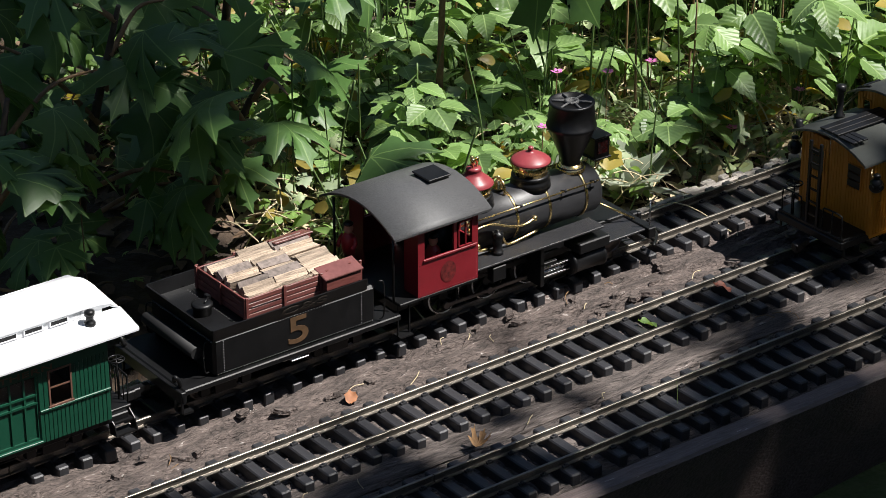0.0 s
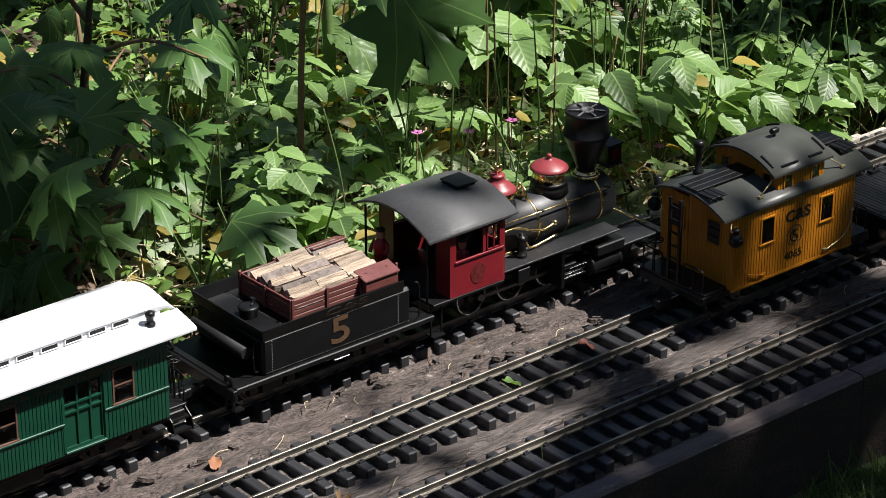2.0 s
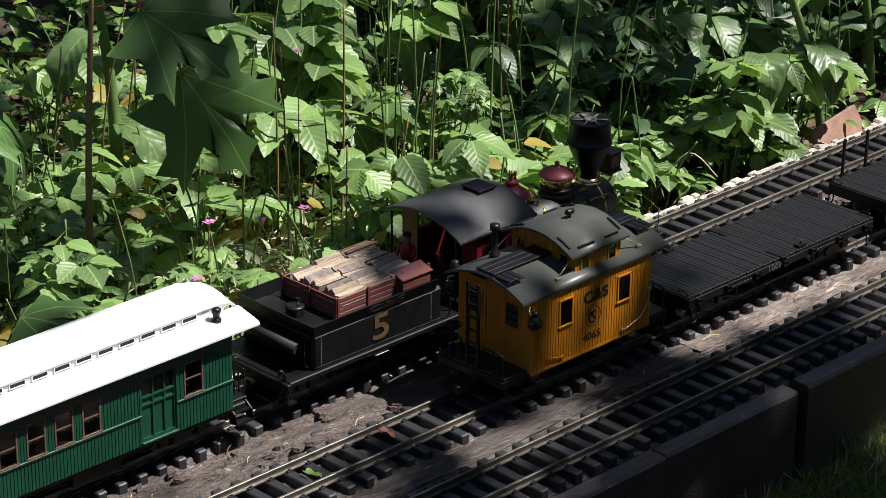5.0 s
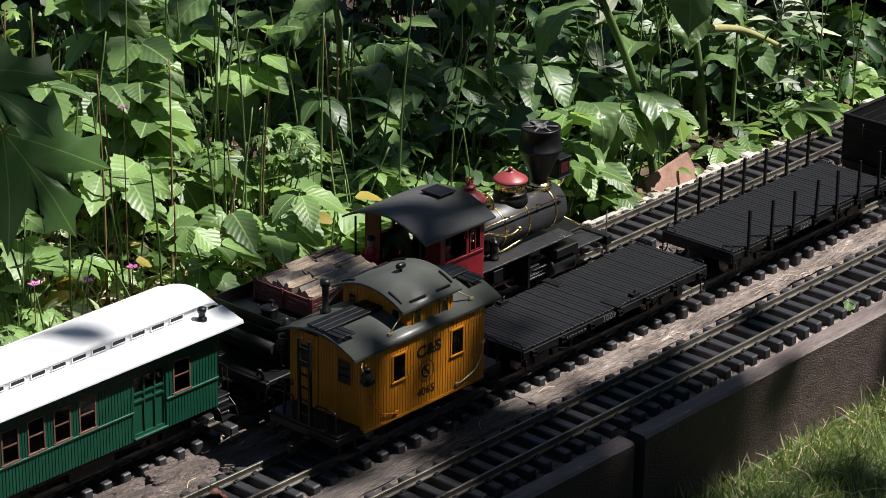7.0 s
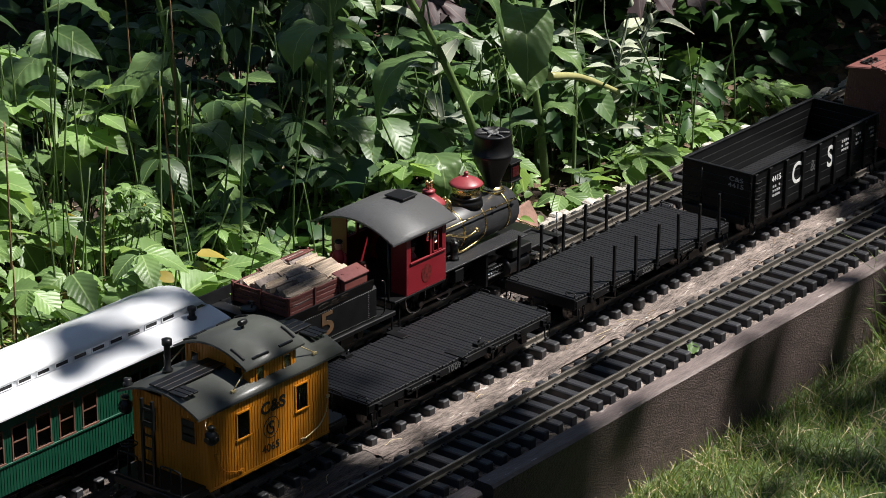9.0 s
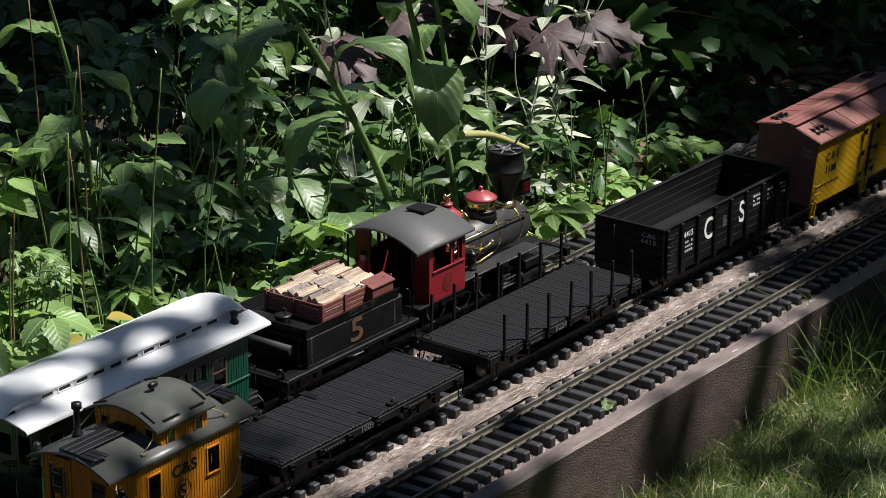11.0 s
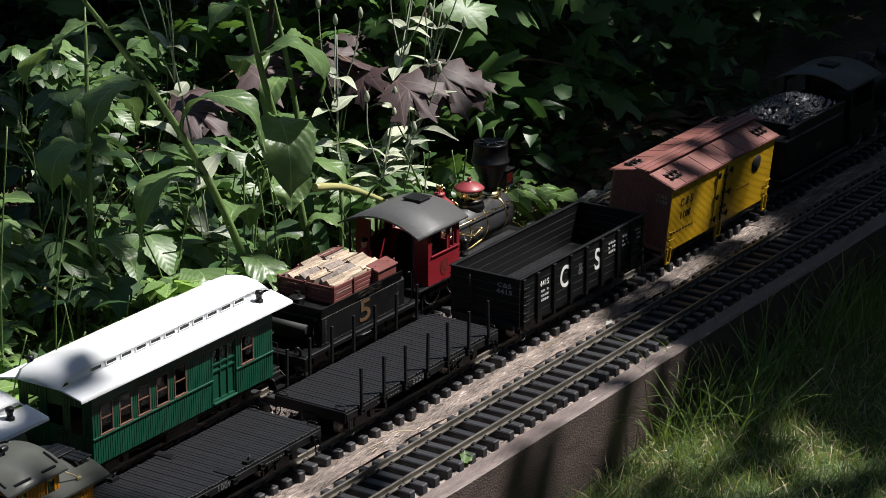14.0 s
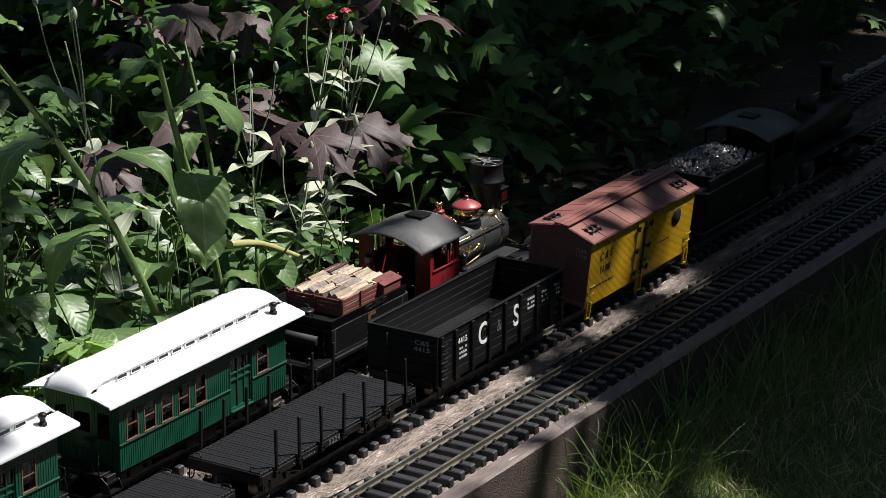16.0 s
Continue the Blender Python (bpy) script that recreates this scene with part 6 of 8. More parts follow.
    for ch, x in (("C", -0.0500), ("&", -0.0100), ("S", 0.0340)):
        if ch == "&":
            ob = letters("lettering", ch, 0.022, mat("faded_lettering", (0.06, 0.06, 0.06), 0.6), g, "nearly worn-off ampersand")
        else:
            ob = letters("lettering", ch, 0.041, M["white_mark"], g, "large white letter")
        on_side(ob, x, yl, 0.0800, 0.85)
    on_side(letters("car_number", "4415", 0.0105, M["white_mark"], g), -0.1000, yl, 0.0880, 1.0)
    for txt, z, sz in (("C&S", 0.0975, 0.0085), ("4415", 0.0890, 0.0085)):
        ob = letters("end_lettering", txt, sz, mat("dim_white", (0.30, 0.30, 0.30), 0.5), g)
        ob.location, ob.rotation_euler, ob.scale = (-L - 0.0006, -0.0300, z), (radians(90), 0, radians(-90)), (1.35, 1, 1)
    bm = bmesh.new()
    rnd = random.Random(3)
    for bx0 in (-0.108, 0.063, 0.100, 0.134):
        for r_ in range(3):
            for k in range(4):
                if rnd.random() < 0.85:
                    xx = bx0 + k * 0.0048
                    box(bm, xx, xx + 0.0032, yl - 0.0002, yl + 0.0004, 0.0640 + r_ * 0.0062 + (0.016 if bx0 > 0.05 else 0), 0.0668 + r_ * 0.0062 + (0.016 if bx0 > 0.05 else 0))
    part("stencil_marks", bm, mat("dim_stencil", (0.35, 0.35, 0.35), 0.5), g)
    for x in (-L + 0.054, L - 0.054):
        truck(g, x)
    return g


LEAN = 6.5  # the boxcar tilts on its springs towards the lawn


def build_boxcar():
    x0, x1 = 3.200, 3.507
    xc, L, h = (x0 + x1) / 2, (x1 - x0) / 2, 0.0475
    b = thing("boxcar", "yellow wooden refrigerator boxcar with brown roof and ends", "boxcar", xc, YM)
    b.matrix_world = pose(xc, YM, 0, LEAN, 0, 0)
    z0, z1 = 0.0410, 0.1390
    part("underframe", bx(-L, L, -0.042, 0.042, 0.0350, 0.0408, 0.001), M["black"], b)
    body = part("body", bx(-L + 0.001, L - 0.001, -h + 0.001, h - 0.001, z0, z1), M["boxred"], b)
    for s in (-1, 1):
        y = s * h
        bm = bmesh.new()
        siding(bm, -L, L, y, z0, z1 - 0.001, 0.0036, 0.0006, s)
        part("siding", bm, M["boxyellow"], body)
        bm = bmesh.new()
        for xx in (-0.021, -0.001):
            box(bm, xx, xx + 0.0205, *sorted((y + s * 0.0004, y + s * 0.0022)), 0.0445, 0.1345, 0.0005)
        d = part("door", bm, M["boxyellow"], body)
        bm = bmesh.new()
        for xx in (-0.019, 0.017):
            for zz in (0.056, 0.089, 0.122):
                box(bm, xx - 0.0060, xx + 0.0060, *sorted((y + s * 0.002, y + s * 0.0036)), zz - 0.0016, zz + 0.0016, 0.0004)
                rod(bm, (xx, y + s * 0.0040, zz - 0.004), (xx, y + s * 0.0040, zz + 0.004), 0.0015, seg=6)
        rod(bm, (0.0005, y + s * 0.0036, 0.048), (0.0005, y + s * 0.0036, 0.132), 0.0012, seg=6)
        box(bm, -0.006, 0.010, *sorted((y + s * 0.003, y + s * 0.0060)), 0.0680, 0.0715, 0.0004)
        for zz in (0.056, 0.090, 0.116):
            box(bm, -0.0035, 0.0045, *sorted((y + s * 0.0024, y + s * 0.0050)), zz, zz + 0.0050, 0.0004)
        part("door_hardware", bm, M["black"], d, "black iron hinges and latch bars")
        bm = bmesh.new()
        for xx in (-0.006, 0.006):
            box(bm, xx - 0.0016, xx + 0.0016, *sorted((y, y + s * 0.004)), 0.0240, 0.0440, 0.0004)
        for e in (-1, 1):
            for xx in (e * (L - 0.004), e * (L - 0.014)):
                box(bm, xx - 0.0014, xx + 0.0014, *sorted((y, y + s * 0.0030)), 0.0230, 0.0470, 0.0004)
            box(bm, *sorted((e * (L - 0.0024), e * (L - 0.0156))), *sorted((y, y + s * 0.0030)), 0.0230, 0.0255, 0.0004)
        box(bm, -0.0076, 0.0076, *sorted((y, y + s * 0.004)), 0.0225, 0.0250, 0.0004)
        part("step_stirrup", bm, M["boxyellow"], b)
        bm = bmesh.new()
        for e in (-1, 1):
            for zz in (0.060, 0.072):
                xx = e * (L - 0.010)
                tube(bm, [(xx - 0.006, y, zz), (xx - 0.006, y + s * 0.0035, zz), (xx + 0.006, y + s * 0.0035, zz), (xx + 0.006, y, zz)], 0.0007, 5)
        part("grab_iron", bm, M["boxyellow"] if s < 0 else M["black"], b)
        x = s * L
        bm = bmesh.new()
        siding_end(bm, x, -h, h, z0, z1, 0.0036, 0.0006, s)
        v = [bm.verts.new((x + s * 0.0004, yy, zz)) for yy, zz in ((-h, z1), (h, z1), (0, 0.1505))]
        bm.faces.new(v if s > 0 else v[::-1])
        part("end_wall", bm, M["boxred"], body)
        bm = bmesh.new()
        box(bm, *sorted((x, x + s * 0.003)), -h + 0.002, h - 0.002, 0.0420, 0.0480, 0.0005)
        rod(bm, (x + s * 0.004, -0.012, 0.050), (x + s * 0.004, -0.012, 0.110), 0.0010, seg=6)
        tube(bm, [(x + s * 0.0055, -0.012 + 0.0075 * math.cos(k * math.pi / 6), 0.1020 + 0.0075 * math.sin(k * math.pi / 6)) for k in range(13)], 0.0009, 6)
        for k in range(3):
            a = k * math.pi / 3
            rod(bm, (x + s * 0.0055, -0.012 - 0.0075 * math.cos(a), 0.1020 - 0.0075 * math.sin(a)), (x + s * 0.0055, -0.012 + 0.0075 * math.cos(a), 0.1020 + 0.0075 * math.sin(a)), 0.0007, seg=5)
        for k in range(5):
            zz = 0.054 + k * 0.014
            tube(bm, [(x, 0.030, zz), (x + s * 0.004, 0.030, zz), (x + s * 0.004, 0.042, zz), (x, 0.042, zz)], 0.0007, 5)
        part("brake_gear", bm, M["boxred"], b)
        coupler(b, s * (L + 0.002), 0.036, s)
        # hatch platforms on the roof corners
        for t in (-1, 1):
            bm = bmesh.new()
            xx = s * (L - 0.026)
            for k in range(2):
                rod(bm, (xx - 0.014, t * (0.024 + k * 0.013), 0.1465), (xx + 0.014, t * (0.024 + k * 0.013), 0.1465), 0.0013, seg=6)
            for d in (-0.012, 0.0, 0.012):
                rod(bm, (xx + d, t * 0.021, 0.1470), (xx + d, t * 0.040, 0.1450), 0.0012, seg=6)
                box(bm, xx + d - 0.0018, xx + d + 0.0018, *sorted((t * 0.027, t * 0.031)), 0.1420, 0.1495)
            part("roof_hatch", bm, M["black"], b, "black iron roof hatch hardware")
    # panelled ridge roof
    zr, ze, ho = 0.1520, 0.1385, 0.0520
    rf = part("roof", bmesh.new(), M["boxred"], b, "brown panelled ridge roof")
    bm = bmesh.new()
    for s in (-1, 1):
        v = [bm.verts.new(p) for p in ((-L - 0.004, 0, zr), (L + 0.004, 0, zr), (L + 0.004, s * ho, ze), (-L - 0.004, s * ho, ze))]
        w = [bm.verts.new((q.co.x, q.co.y, q.co.z - 0.0022)) for q in v]
        bm.faces.new(v)
        bm.faces.new(w[::-1])
        for k in range(4):
            bm.faces.new((v[k], w[k], w[(k + 1) % 4], v[(k + 1) % 4]))
    bmesh.ops.recalc_face_normals(bm, faces=bm.faces[:])
    bm.to_mesh(rf.data)
    bm.free()
    npan = 9
    for s in (-1, 1):
        for k in range(npan):
            xa = -L - 0.003 + (2 * L + 0.006) * k / npan
            xb = -L - 0.003 + (2 * L + 0.006) * (k + 1) / npan - 0.0012
            bm = bmesh.new()
            y0, y1 = 0.0125, ho - 0.0008
            q = [(xa, y0), (xb, y0), (xb, y1), (xa, y1)]
            lo = [bm.verts.new((u, s * w, zr + (ze - zr) * w / ho + 0.0001)) for u, w in q]
            hi = [bm.verts.new((u + (0.0005 if i in (0, 3) else -0.0005), s * w, zr + (ze - zr) * w / ho + 0.0011)) for i, (u, w) in enumerate(q)]
            bm.faces.new(hi)
            for i in range(4):
                bm.faces.new((lo[i], hi[i], hi[(i + 1) % 4], lo[(i + 1) % 4]))
            bmesh.ops.recalc_face_normals(bm, faces=bm.faces[:])
            part("roof_panel", bm, M["boxred"], rf)
    for y in (-0.0080, 0.0, 0.0080):
        part("walk_plank", bx(-L - 0.008, L + 0.008, y - 0.0036, y + 0.0036, 0.1535, 0.1552, 0.0003), M["boxred"], rf)
    yl = -h - 0.0010
    on_side(letters("lettering", "C & S", 0.0165, M["black_mark"], body), -0.1080, yl, 0.1080, 0.85)
    on_side(letters("car_number", "1108", 0.0155, M["black_mark"], body), -0.1080, yl, 0.0880, 0.95)
    bm = bmesh.new()
    for k in range(8):
        xx = -0.145 + k * 0.0085
        box(bm, xx, xx + 0.0056, yl - 0.0001, yl + 0.0006, 0.0660, 0.0682)
    for k in range(6):
        xx = 0.048 + k * 0.0065
        box(bm, xx, xx + 0.0040, yl - 0.0001, yl + 0.0006, 0.0800, 0.0820)
    part("stencil_marks", bm, M["black_mark"], body)
    em = on_side(part("emblem", lathe(bmesh.new(), [(0.0001, 0), (0.0135, 0), (0.0135, 0.0006), (0.0001, 0.0006)], (0, 0, 0), 28), M["black_mark"], body, "black round emblem"), 0.1000, yl + 0.0002, 0.1080)
    for txt, z in (("C&S", 0.122), ("1108", 0.1145)):
        ob = letters("end_lettering", txt, 0.0072, mat("dim_cream", (0.35, 0.30, 0.25), 0.5), body)
        ob.location, ob.rotation_euler, ob.scale = (-L - 0.0012, -0.0330, z), (radians(90), 0, radians(-90)), (1.2, 1, 1)
    for x in (-L + 0.054, L - 0.054):
        bogie, _ = truck(b, x, r=0.0130)
        bogie.matrix_basis = pose(0, 0, 0, -LEAN, 0, 0) @ Matrix.Translation((x, 0, 0))  # wheels stay square on the rails
    return b


def build_shade_engine():
    """The second engine and its coal tender, deep in the shade at the head of the parked train."""
    t = thing("coal_tender", "black tender heaped with glossy coal", "tender", 3.665, YM)
    part("tank", bx(-0.105, 0.095, -0.055, 0.055, 0.0500, 0.1080, 0.003), M["black"], t)
    part("deck_plate", bx(-0.118, 0.108, -0.058, 0.058, 0.0440, 0.0498, 0.001), M["black"], t)
    bm = bmesh.new()
    for s in (-1, 1):
        box(bm, -0.095, 0.094, *sorted((s * 0.0500, s * 0.0550)), 0.1081, 0.1240, 0.001)
    box(bm, -0.075, -0.071, -0.0499, 0.0499, 0.1081, 0.1240, 0.001)
    part("bunker", bm, M["black"], t)
    bm = bmesh.new()
    rnd = random.Random(21)
    for k in range(420):
        x, y = rnd.uniform(-0.068, 0.085), rnd.uniform(-0.046, 0.046)
        z = 0.1180 + 0.020 * max(0.0, 1 - (abs(x - 0.01) / 0.09) ** 2) * (1 - (y / 0.052) ** 2)
        r = rnd.uniform(0.003, 0.0058)
        vs = [bm.verts.new((x + r * rnd.uniform(0.6, 1.1) * a, y + r * rnd.uniform(0.6, 1.1) * b_, z + r * rnd.uniform(0.6, 1.1) * c_)) for a, b_, c_ in ((1, 0, 0), (-1, 0, 0), (0, 1, 0), (0, -1, 0), (0, 0, 1), (0, 0, -1))]
        for f in ((0, 2, 4), (2, 1, 4), (1, 3, 4), (3, 0, 4), (2, 0, 5), (1, 2, 5), (3, 1, 5), (0, 3, 5)):
            bm.faces.new([vs[i] for i in f])
    box(bm, -0.068, 0.090, -0.048, 0.048, 0.1085, 0.1180)
    tagged(part("coal", bm, M["coal"], t, "heap of glossy black coal"), kind="stuff")
    part("marker_plate", bx(-0.004, 0.014, -0.0563, -0.0555, 0.0700, 0.0800), M["gold"], t)
    for x in (-0.060, 0.060):
        truck(t, x)
    coupler(t, -0.118, 0.036, -1)
    e = thing("steam_engine", "plain black steam engine standing in deep shade", "locomotive", 3.872, YM)
    part("boiler", lathe(bmesh.new(), [(0.001, -0.02), (0.030, -0.02), (0.030, 0.270), (0.026, 0.276), (0.001, 0.278)], (0, 0, 0.094), 32, "x"), M["black"], e)
    cb = part("cab", bx(-0.105, -0.015, -0.058, 0.058, 0.0600, 0.0640), M["black"], e)
    for s in (-1, 1):
        bm = bmesh.new()
        a, b = sorted((s * 0.056, s * 0.058))
        box(bm, -0.100, -0.015, a, b, 0.0640, 0.1050)
        box(bm, -0.100, -0.092, a, b, 0.1050, 0.1420)
        box(bm, -0.023, -0.015, a, b, 0.1050, 0.1420)
        box(bm, -0.092, -0.023, a, b, 0.1340, 0.1420)
        part("side", bm, M["black"], cb)
    part("front_wall", bx(-0.017, -0.0152, -0.0558, 0.0558, 0.0641, 0.1420), M["black"], cb)
    rf = part("roof", arch_roof(bmesh.new(), -0.122, -0.004, 0.0640, 0.1430, 0.1600, 0.0026, 16), M["cabroof"], cb)
    part("vent_hatch", bx(-0.075, -0.050, -0.014, 0.014, 0.1595, 0.1635, 0.0006), M["black"], rf)
    for x, prof in ((0.225, [(0.013, 0.118), (0.0095, 0.126), (0.0090, 0.175), (0.0125, 0.178), (0.0125, 0.184), (0.009, 0.185)]), (0.150, [(0.018, 0.118), (0.016, 0.138), (0.010, 0.146), (0.001, 0.148)]), (0.070, [(0.020, 0.118), (0.018, 0.140), (0.011, 0.150), (0.001, 0.152)])):
        part("smokestack" if x > 0.2 else "dome", lathe(bmesh.new(), prof, (x, 0, 0), 24), M["black"], e)
    for s in (-1, 1):
        part("running_board", bx(-0.015, 0.285, *sorted((s * 0.031, s * 0.056)), 0.0690, 0.0712), M["black"], e)
        part("cylinder", lathe(bmesh.new(), [(0.001, 0.190), (0.0130, 0.190), (0.0130, 0.250), (0.001, 0.252)], (0, s * 0.043, 0.0360), 20, "x"), M["black"], e)
    part("frame", bx(-0.105, 0.300, -0.018, 0.018, 0.028, 0.0640), M["black"], e)
    for x in (0.000, 0.058, 0.116):
        wheelset(e, x, 0.0195, name="driving_wheel")
    wheelset(e, 0.225, 0.0125)
    part("headlight", lathe(bmesh.new(), [(0.001, 0.258), (0.009, 0.258), (0.009, 0.276), (0.001, 0.277)], (0, 0, 0.138), 18, "x"), M["black"], e)
    part("front_beam", bx(0.295, 0.305, -0.058, 0.058, 0.036, 0.050), M["black"], e)


build_caboose()
build_flatcar(2.0600, 2.3900, "bare black plank-decked flatcar without stakes", None, "1009")
build_flatcar(2.4420, 2.7700, "black plank-decked flatcar with upright side stakes", [-0.1370 + 0.0460 * k for k in range(7)], "3224")
build_gondola()
build_boxcar()
build_shade_engine()


# ---- plants ----
def leaf_shape(L, W, kind="lance", bend=0.3, fold=0.25, n=7, teeth=0.0, wave=0.0):
    """A leaf along +x from its stalk end: midrib, half blades and edges, folded and arched."""
    vs, fs = [], []
    for i in range(n + 1):
        u = i / n
        if kind == "lance":
            w = W * math.sin(math.pi * min(1.0, u * 0.97 + 0.03) ** 0.85)
        elif kind == "ovate":
            w = W * 1.08 * math.sin(math.pi * min(1.0, 0.03 + 0.97 * u) ** 0.80) ** 0.9
        else:
            w = W * (0.25 + 0.75 * math.sin(math.pi * u ** 1.2)) * (1 - u ** 6)
        if teeth and 0 < i < n:
            w *= 1 + teeth * (1 if i % 2 else -1)
        x = L * u
        z = -bend * L * u * u
        for k in (-1, -0.5, 0, 0.5, 1):
            zz = z + fold * abs(k) * w + wave * W * math.sin(u * 9 + k * 4) * abs(k)
            vs.append((x, k * w, zz))
    for i in range(n):
        for k in range(4):
            a = i * 5 + k
            fs.append((a, a + 5, a + 6, a + 1))
    return np.array(vs), fs


def maple_shape(S, droop=0.25, fold=0.12):
    half = [(1.0, 0.0), (0.86, 0.07), (0.80, 0.20), (0.70, 0.14), (0.55, 0.20), (0.62, 0.32), (0.76, 0.52), (0.62, 0.49), (0.50, 0.61), (0.42, 0.46), (0.28, 0.38), (0.16, 0.46), (0.00, 0.52), (0.03, 0.30), (-0.07, 0.17), (-0.02, 0.03)]
    pts = half + [(x, -y) for x, y in half[1:]][::-1]
    c = (0.27, 0.0)
    vs = [(c[0] * S, 0, 0)]
    mid = []
    for x, y in pts:
        mx, my = c[0] + (x - c[0]) * 0.5, y * 0.5
        mid.append((mx * S, my * S, (-droop * ((mx - c[0]) ** 2 + my * my) + fold * abs(my)) * S))
    out = [(x * S, y * S, (-droop * 1.6 * ((x - c[0]) ** 2 + y * y) + fold * abs(y)) * S) for x, y in pts]
    n = len(pts)
    vs += mid + out
    fs = [(0, 1 + i, 1 + (i + 1) % n) for i in range(n)]
    fs += [(1 + i, 1 + n + i, 1 + n + (i + 1) % n, 1 + (i + 1) % n) for i in range(n)]
    return np.array(vs), fs


def leaf_mesh(name, shape, m):
    me = bpy.data.meshes.new(name)
    me.from_pydata([tuple(v) for v in shape[0]], [], shape[1])
    me.materials.append(m)
    me.polygons.foreach_set("use_smooth", [True] * len(me.polygons))
    return me


def bulk(name, shapes, places, m, label="", category="", parent=None, kind="stuff"):
    """Many small leaves as one mesh. places: (x, y, z, yaw, pitch, roll, scale)."""
    V, F, base = [], [], 0
    for i, (x, y, z, a, b, c, s) in enumerate(places):
        v, f = shapes[i % len(shapes)]
        R = np.array(Euler((c, b, a)).to_matrix())
        V.append(v @ R.T * s + (x, y, z))
        F += [tuple(q + base for q in ff) for ff in f]
        base += len(v)
    me = bpy.data.meshes.new(name)
    me.from_pydata(np.concatenate(V).tolist(), [], F)
    me.materials.append(m)
    me.polygons.foreach_set("use_smooth", [True] * len(me.polygons))
    ob = new(name, me)
    ob.parent = parent
    return tagged(ob, label, category, kind=kind)


RP = random.Random(77)
SMALL = [leaf_shape(0.030, 0.009, "ovate", 0.4, 0.2, 4), leaf_shape(0.040, 0.007, "lance", 0.5, 0.3, 4), leaf_shape(0.024, 0.010, "ovate", 0.2, 0.15, 4, 0.15)]


def scatter(n, x0, x1, y0, y1, h0, h1, tilt, s0, s1, test=None):
    out = []
    while len(out) < n:
        x, y = RP.uniform(x0, x1), RP.uniform(y0, y1)
        if test and RP.random() > test(x, y):
            continue
        z = ground_z(x, y) + h0 + (h1 - h0) * RP.random() ** 1.5
        out.append((x, y, z, RP.uniform(0, 6.28), RP.uniform(-tilt, tilt * 0.8), RP.uniform(-tilt, tilt), RP.uniform(s0, s1)))
    return out


def clumpy(f, seed):
    return lambda x, y: max(0.03, 0.5 + 1.3 * noise.noise((x * f, y * f, seed)))


# leaf litter and low cover
CUT = [maple_shape(0.026, 0.3, 0.1), maple_shape(0.020, 0.5, 0.05), maple_shape(0.032, 0.2, 0.15)]


def open_bed(x, y):
    """Thin cover on the open straw-strewn bed beside the track."""
    c = max(0.03, 0.5 + 1.3 * noise.noise((x * 5, y * 5, 1.0)))
    if x < 1.34 and y > 0.3:
        c *= 0.15
    elif x > 2.25:
        c *= 0.15 if y > 0.55 else 0.45
    return c


bulk("leaf_litter", SMALL, scatter(3600, 0.9, 4.2, 0.255, 1.1, 0.0, 0.015, 0.5, 0.6, 1.3), mat("rotting_leaf_litter", (0.12, 0.075, 0.045), 0.8, var=0.5, scale=40), "rotting brown leaf litter on the soil", "leaf litter")
bulk("bed_litter", SMALL, scatter(2200, 1.38, 2.3, 0.255, 0.60, 0.0, 0.02, 0.6, 0.5, 1.2), M["straw"], "pale dry leaf scraps on the open bed", "leaf litter")
bulk("low_cover", SMALL + CUT, scatter(5600, 0.9, 3.4, 0.26, 1.25, 0.005, 0.08, 0.65, 0.3, 0.8, open_bed), G["lime"], "fresh green low ground cover leaves", "ground cover")
bulk("mixed_cover", SMALL, scatter(3200, 2.3, 4.2, 0.30, 1.7, 0.01, 0.16, 0.8, 0.8, 1.6, clumpy(4, 5.0)), G["dark"], "mixed green border foliage", "ground cover")
bulk("bright_cover", CUT + SMALL, scatter(900, 1.40, 2.7, 0.62, 1.6, 0.02, 0.19, 0.6, 0.6, 1.2, open_bed), G["lime"], "bright green sunlit border foliage", "ground cover")
bulk("pale_cover", CUT + SMALL, scatter(900, 1.40, 2.3, 0.28, 0.75, 0.01, 0.09, 0.8, 0.5, 1.0, clumpy(6, 9.0)), G["pale"], "pale grey-green border leaves", "ground cover")
bulk("yellowing_leaves", SMALL, scatter(260, 1.35, 2.3, 0.27, 0.9, 0.01, 0.14, 0.9, 0.7, 1.5), G["dry"], "scattered yellowing leaves", "ground cover")
bulk("back_foliage", [maple_shape(0.06), leaf_shape(0.07, 0.018, "ovate", 0.4, 0.2, 5)], scatter(3600, 0.8, 6.2, 1.10, 2.8, 0.02, 0.55, 0.8, 0.8, 1.5), G["dark"], "deep green background foliage", "foliage")
bulk("back_shrubs", [maple_shape(0.075), maple_shape(0.055, 0.4)], scatter(5200, 3.2, 7.2, 0.40, 2.2, 0.0, 0.55, 0.8, 0.8, 1.4), G["maple"], "dense shaded maple undergrowth", "foliage")

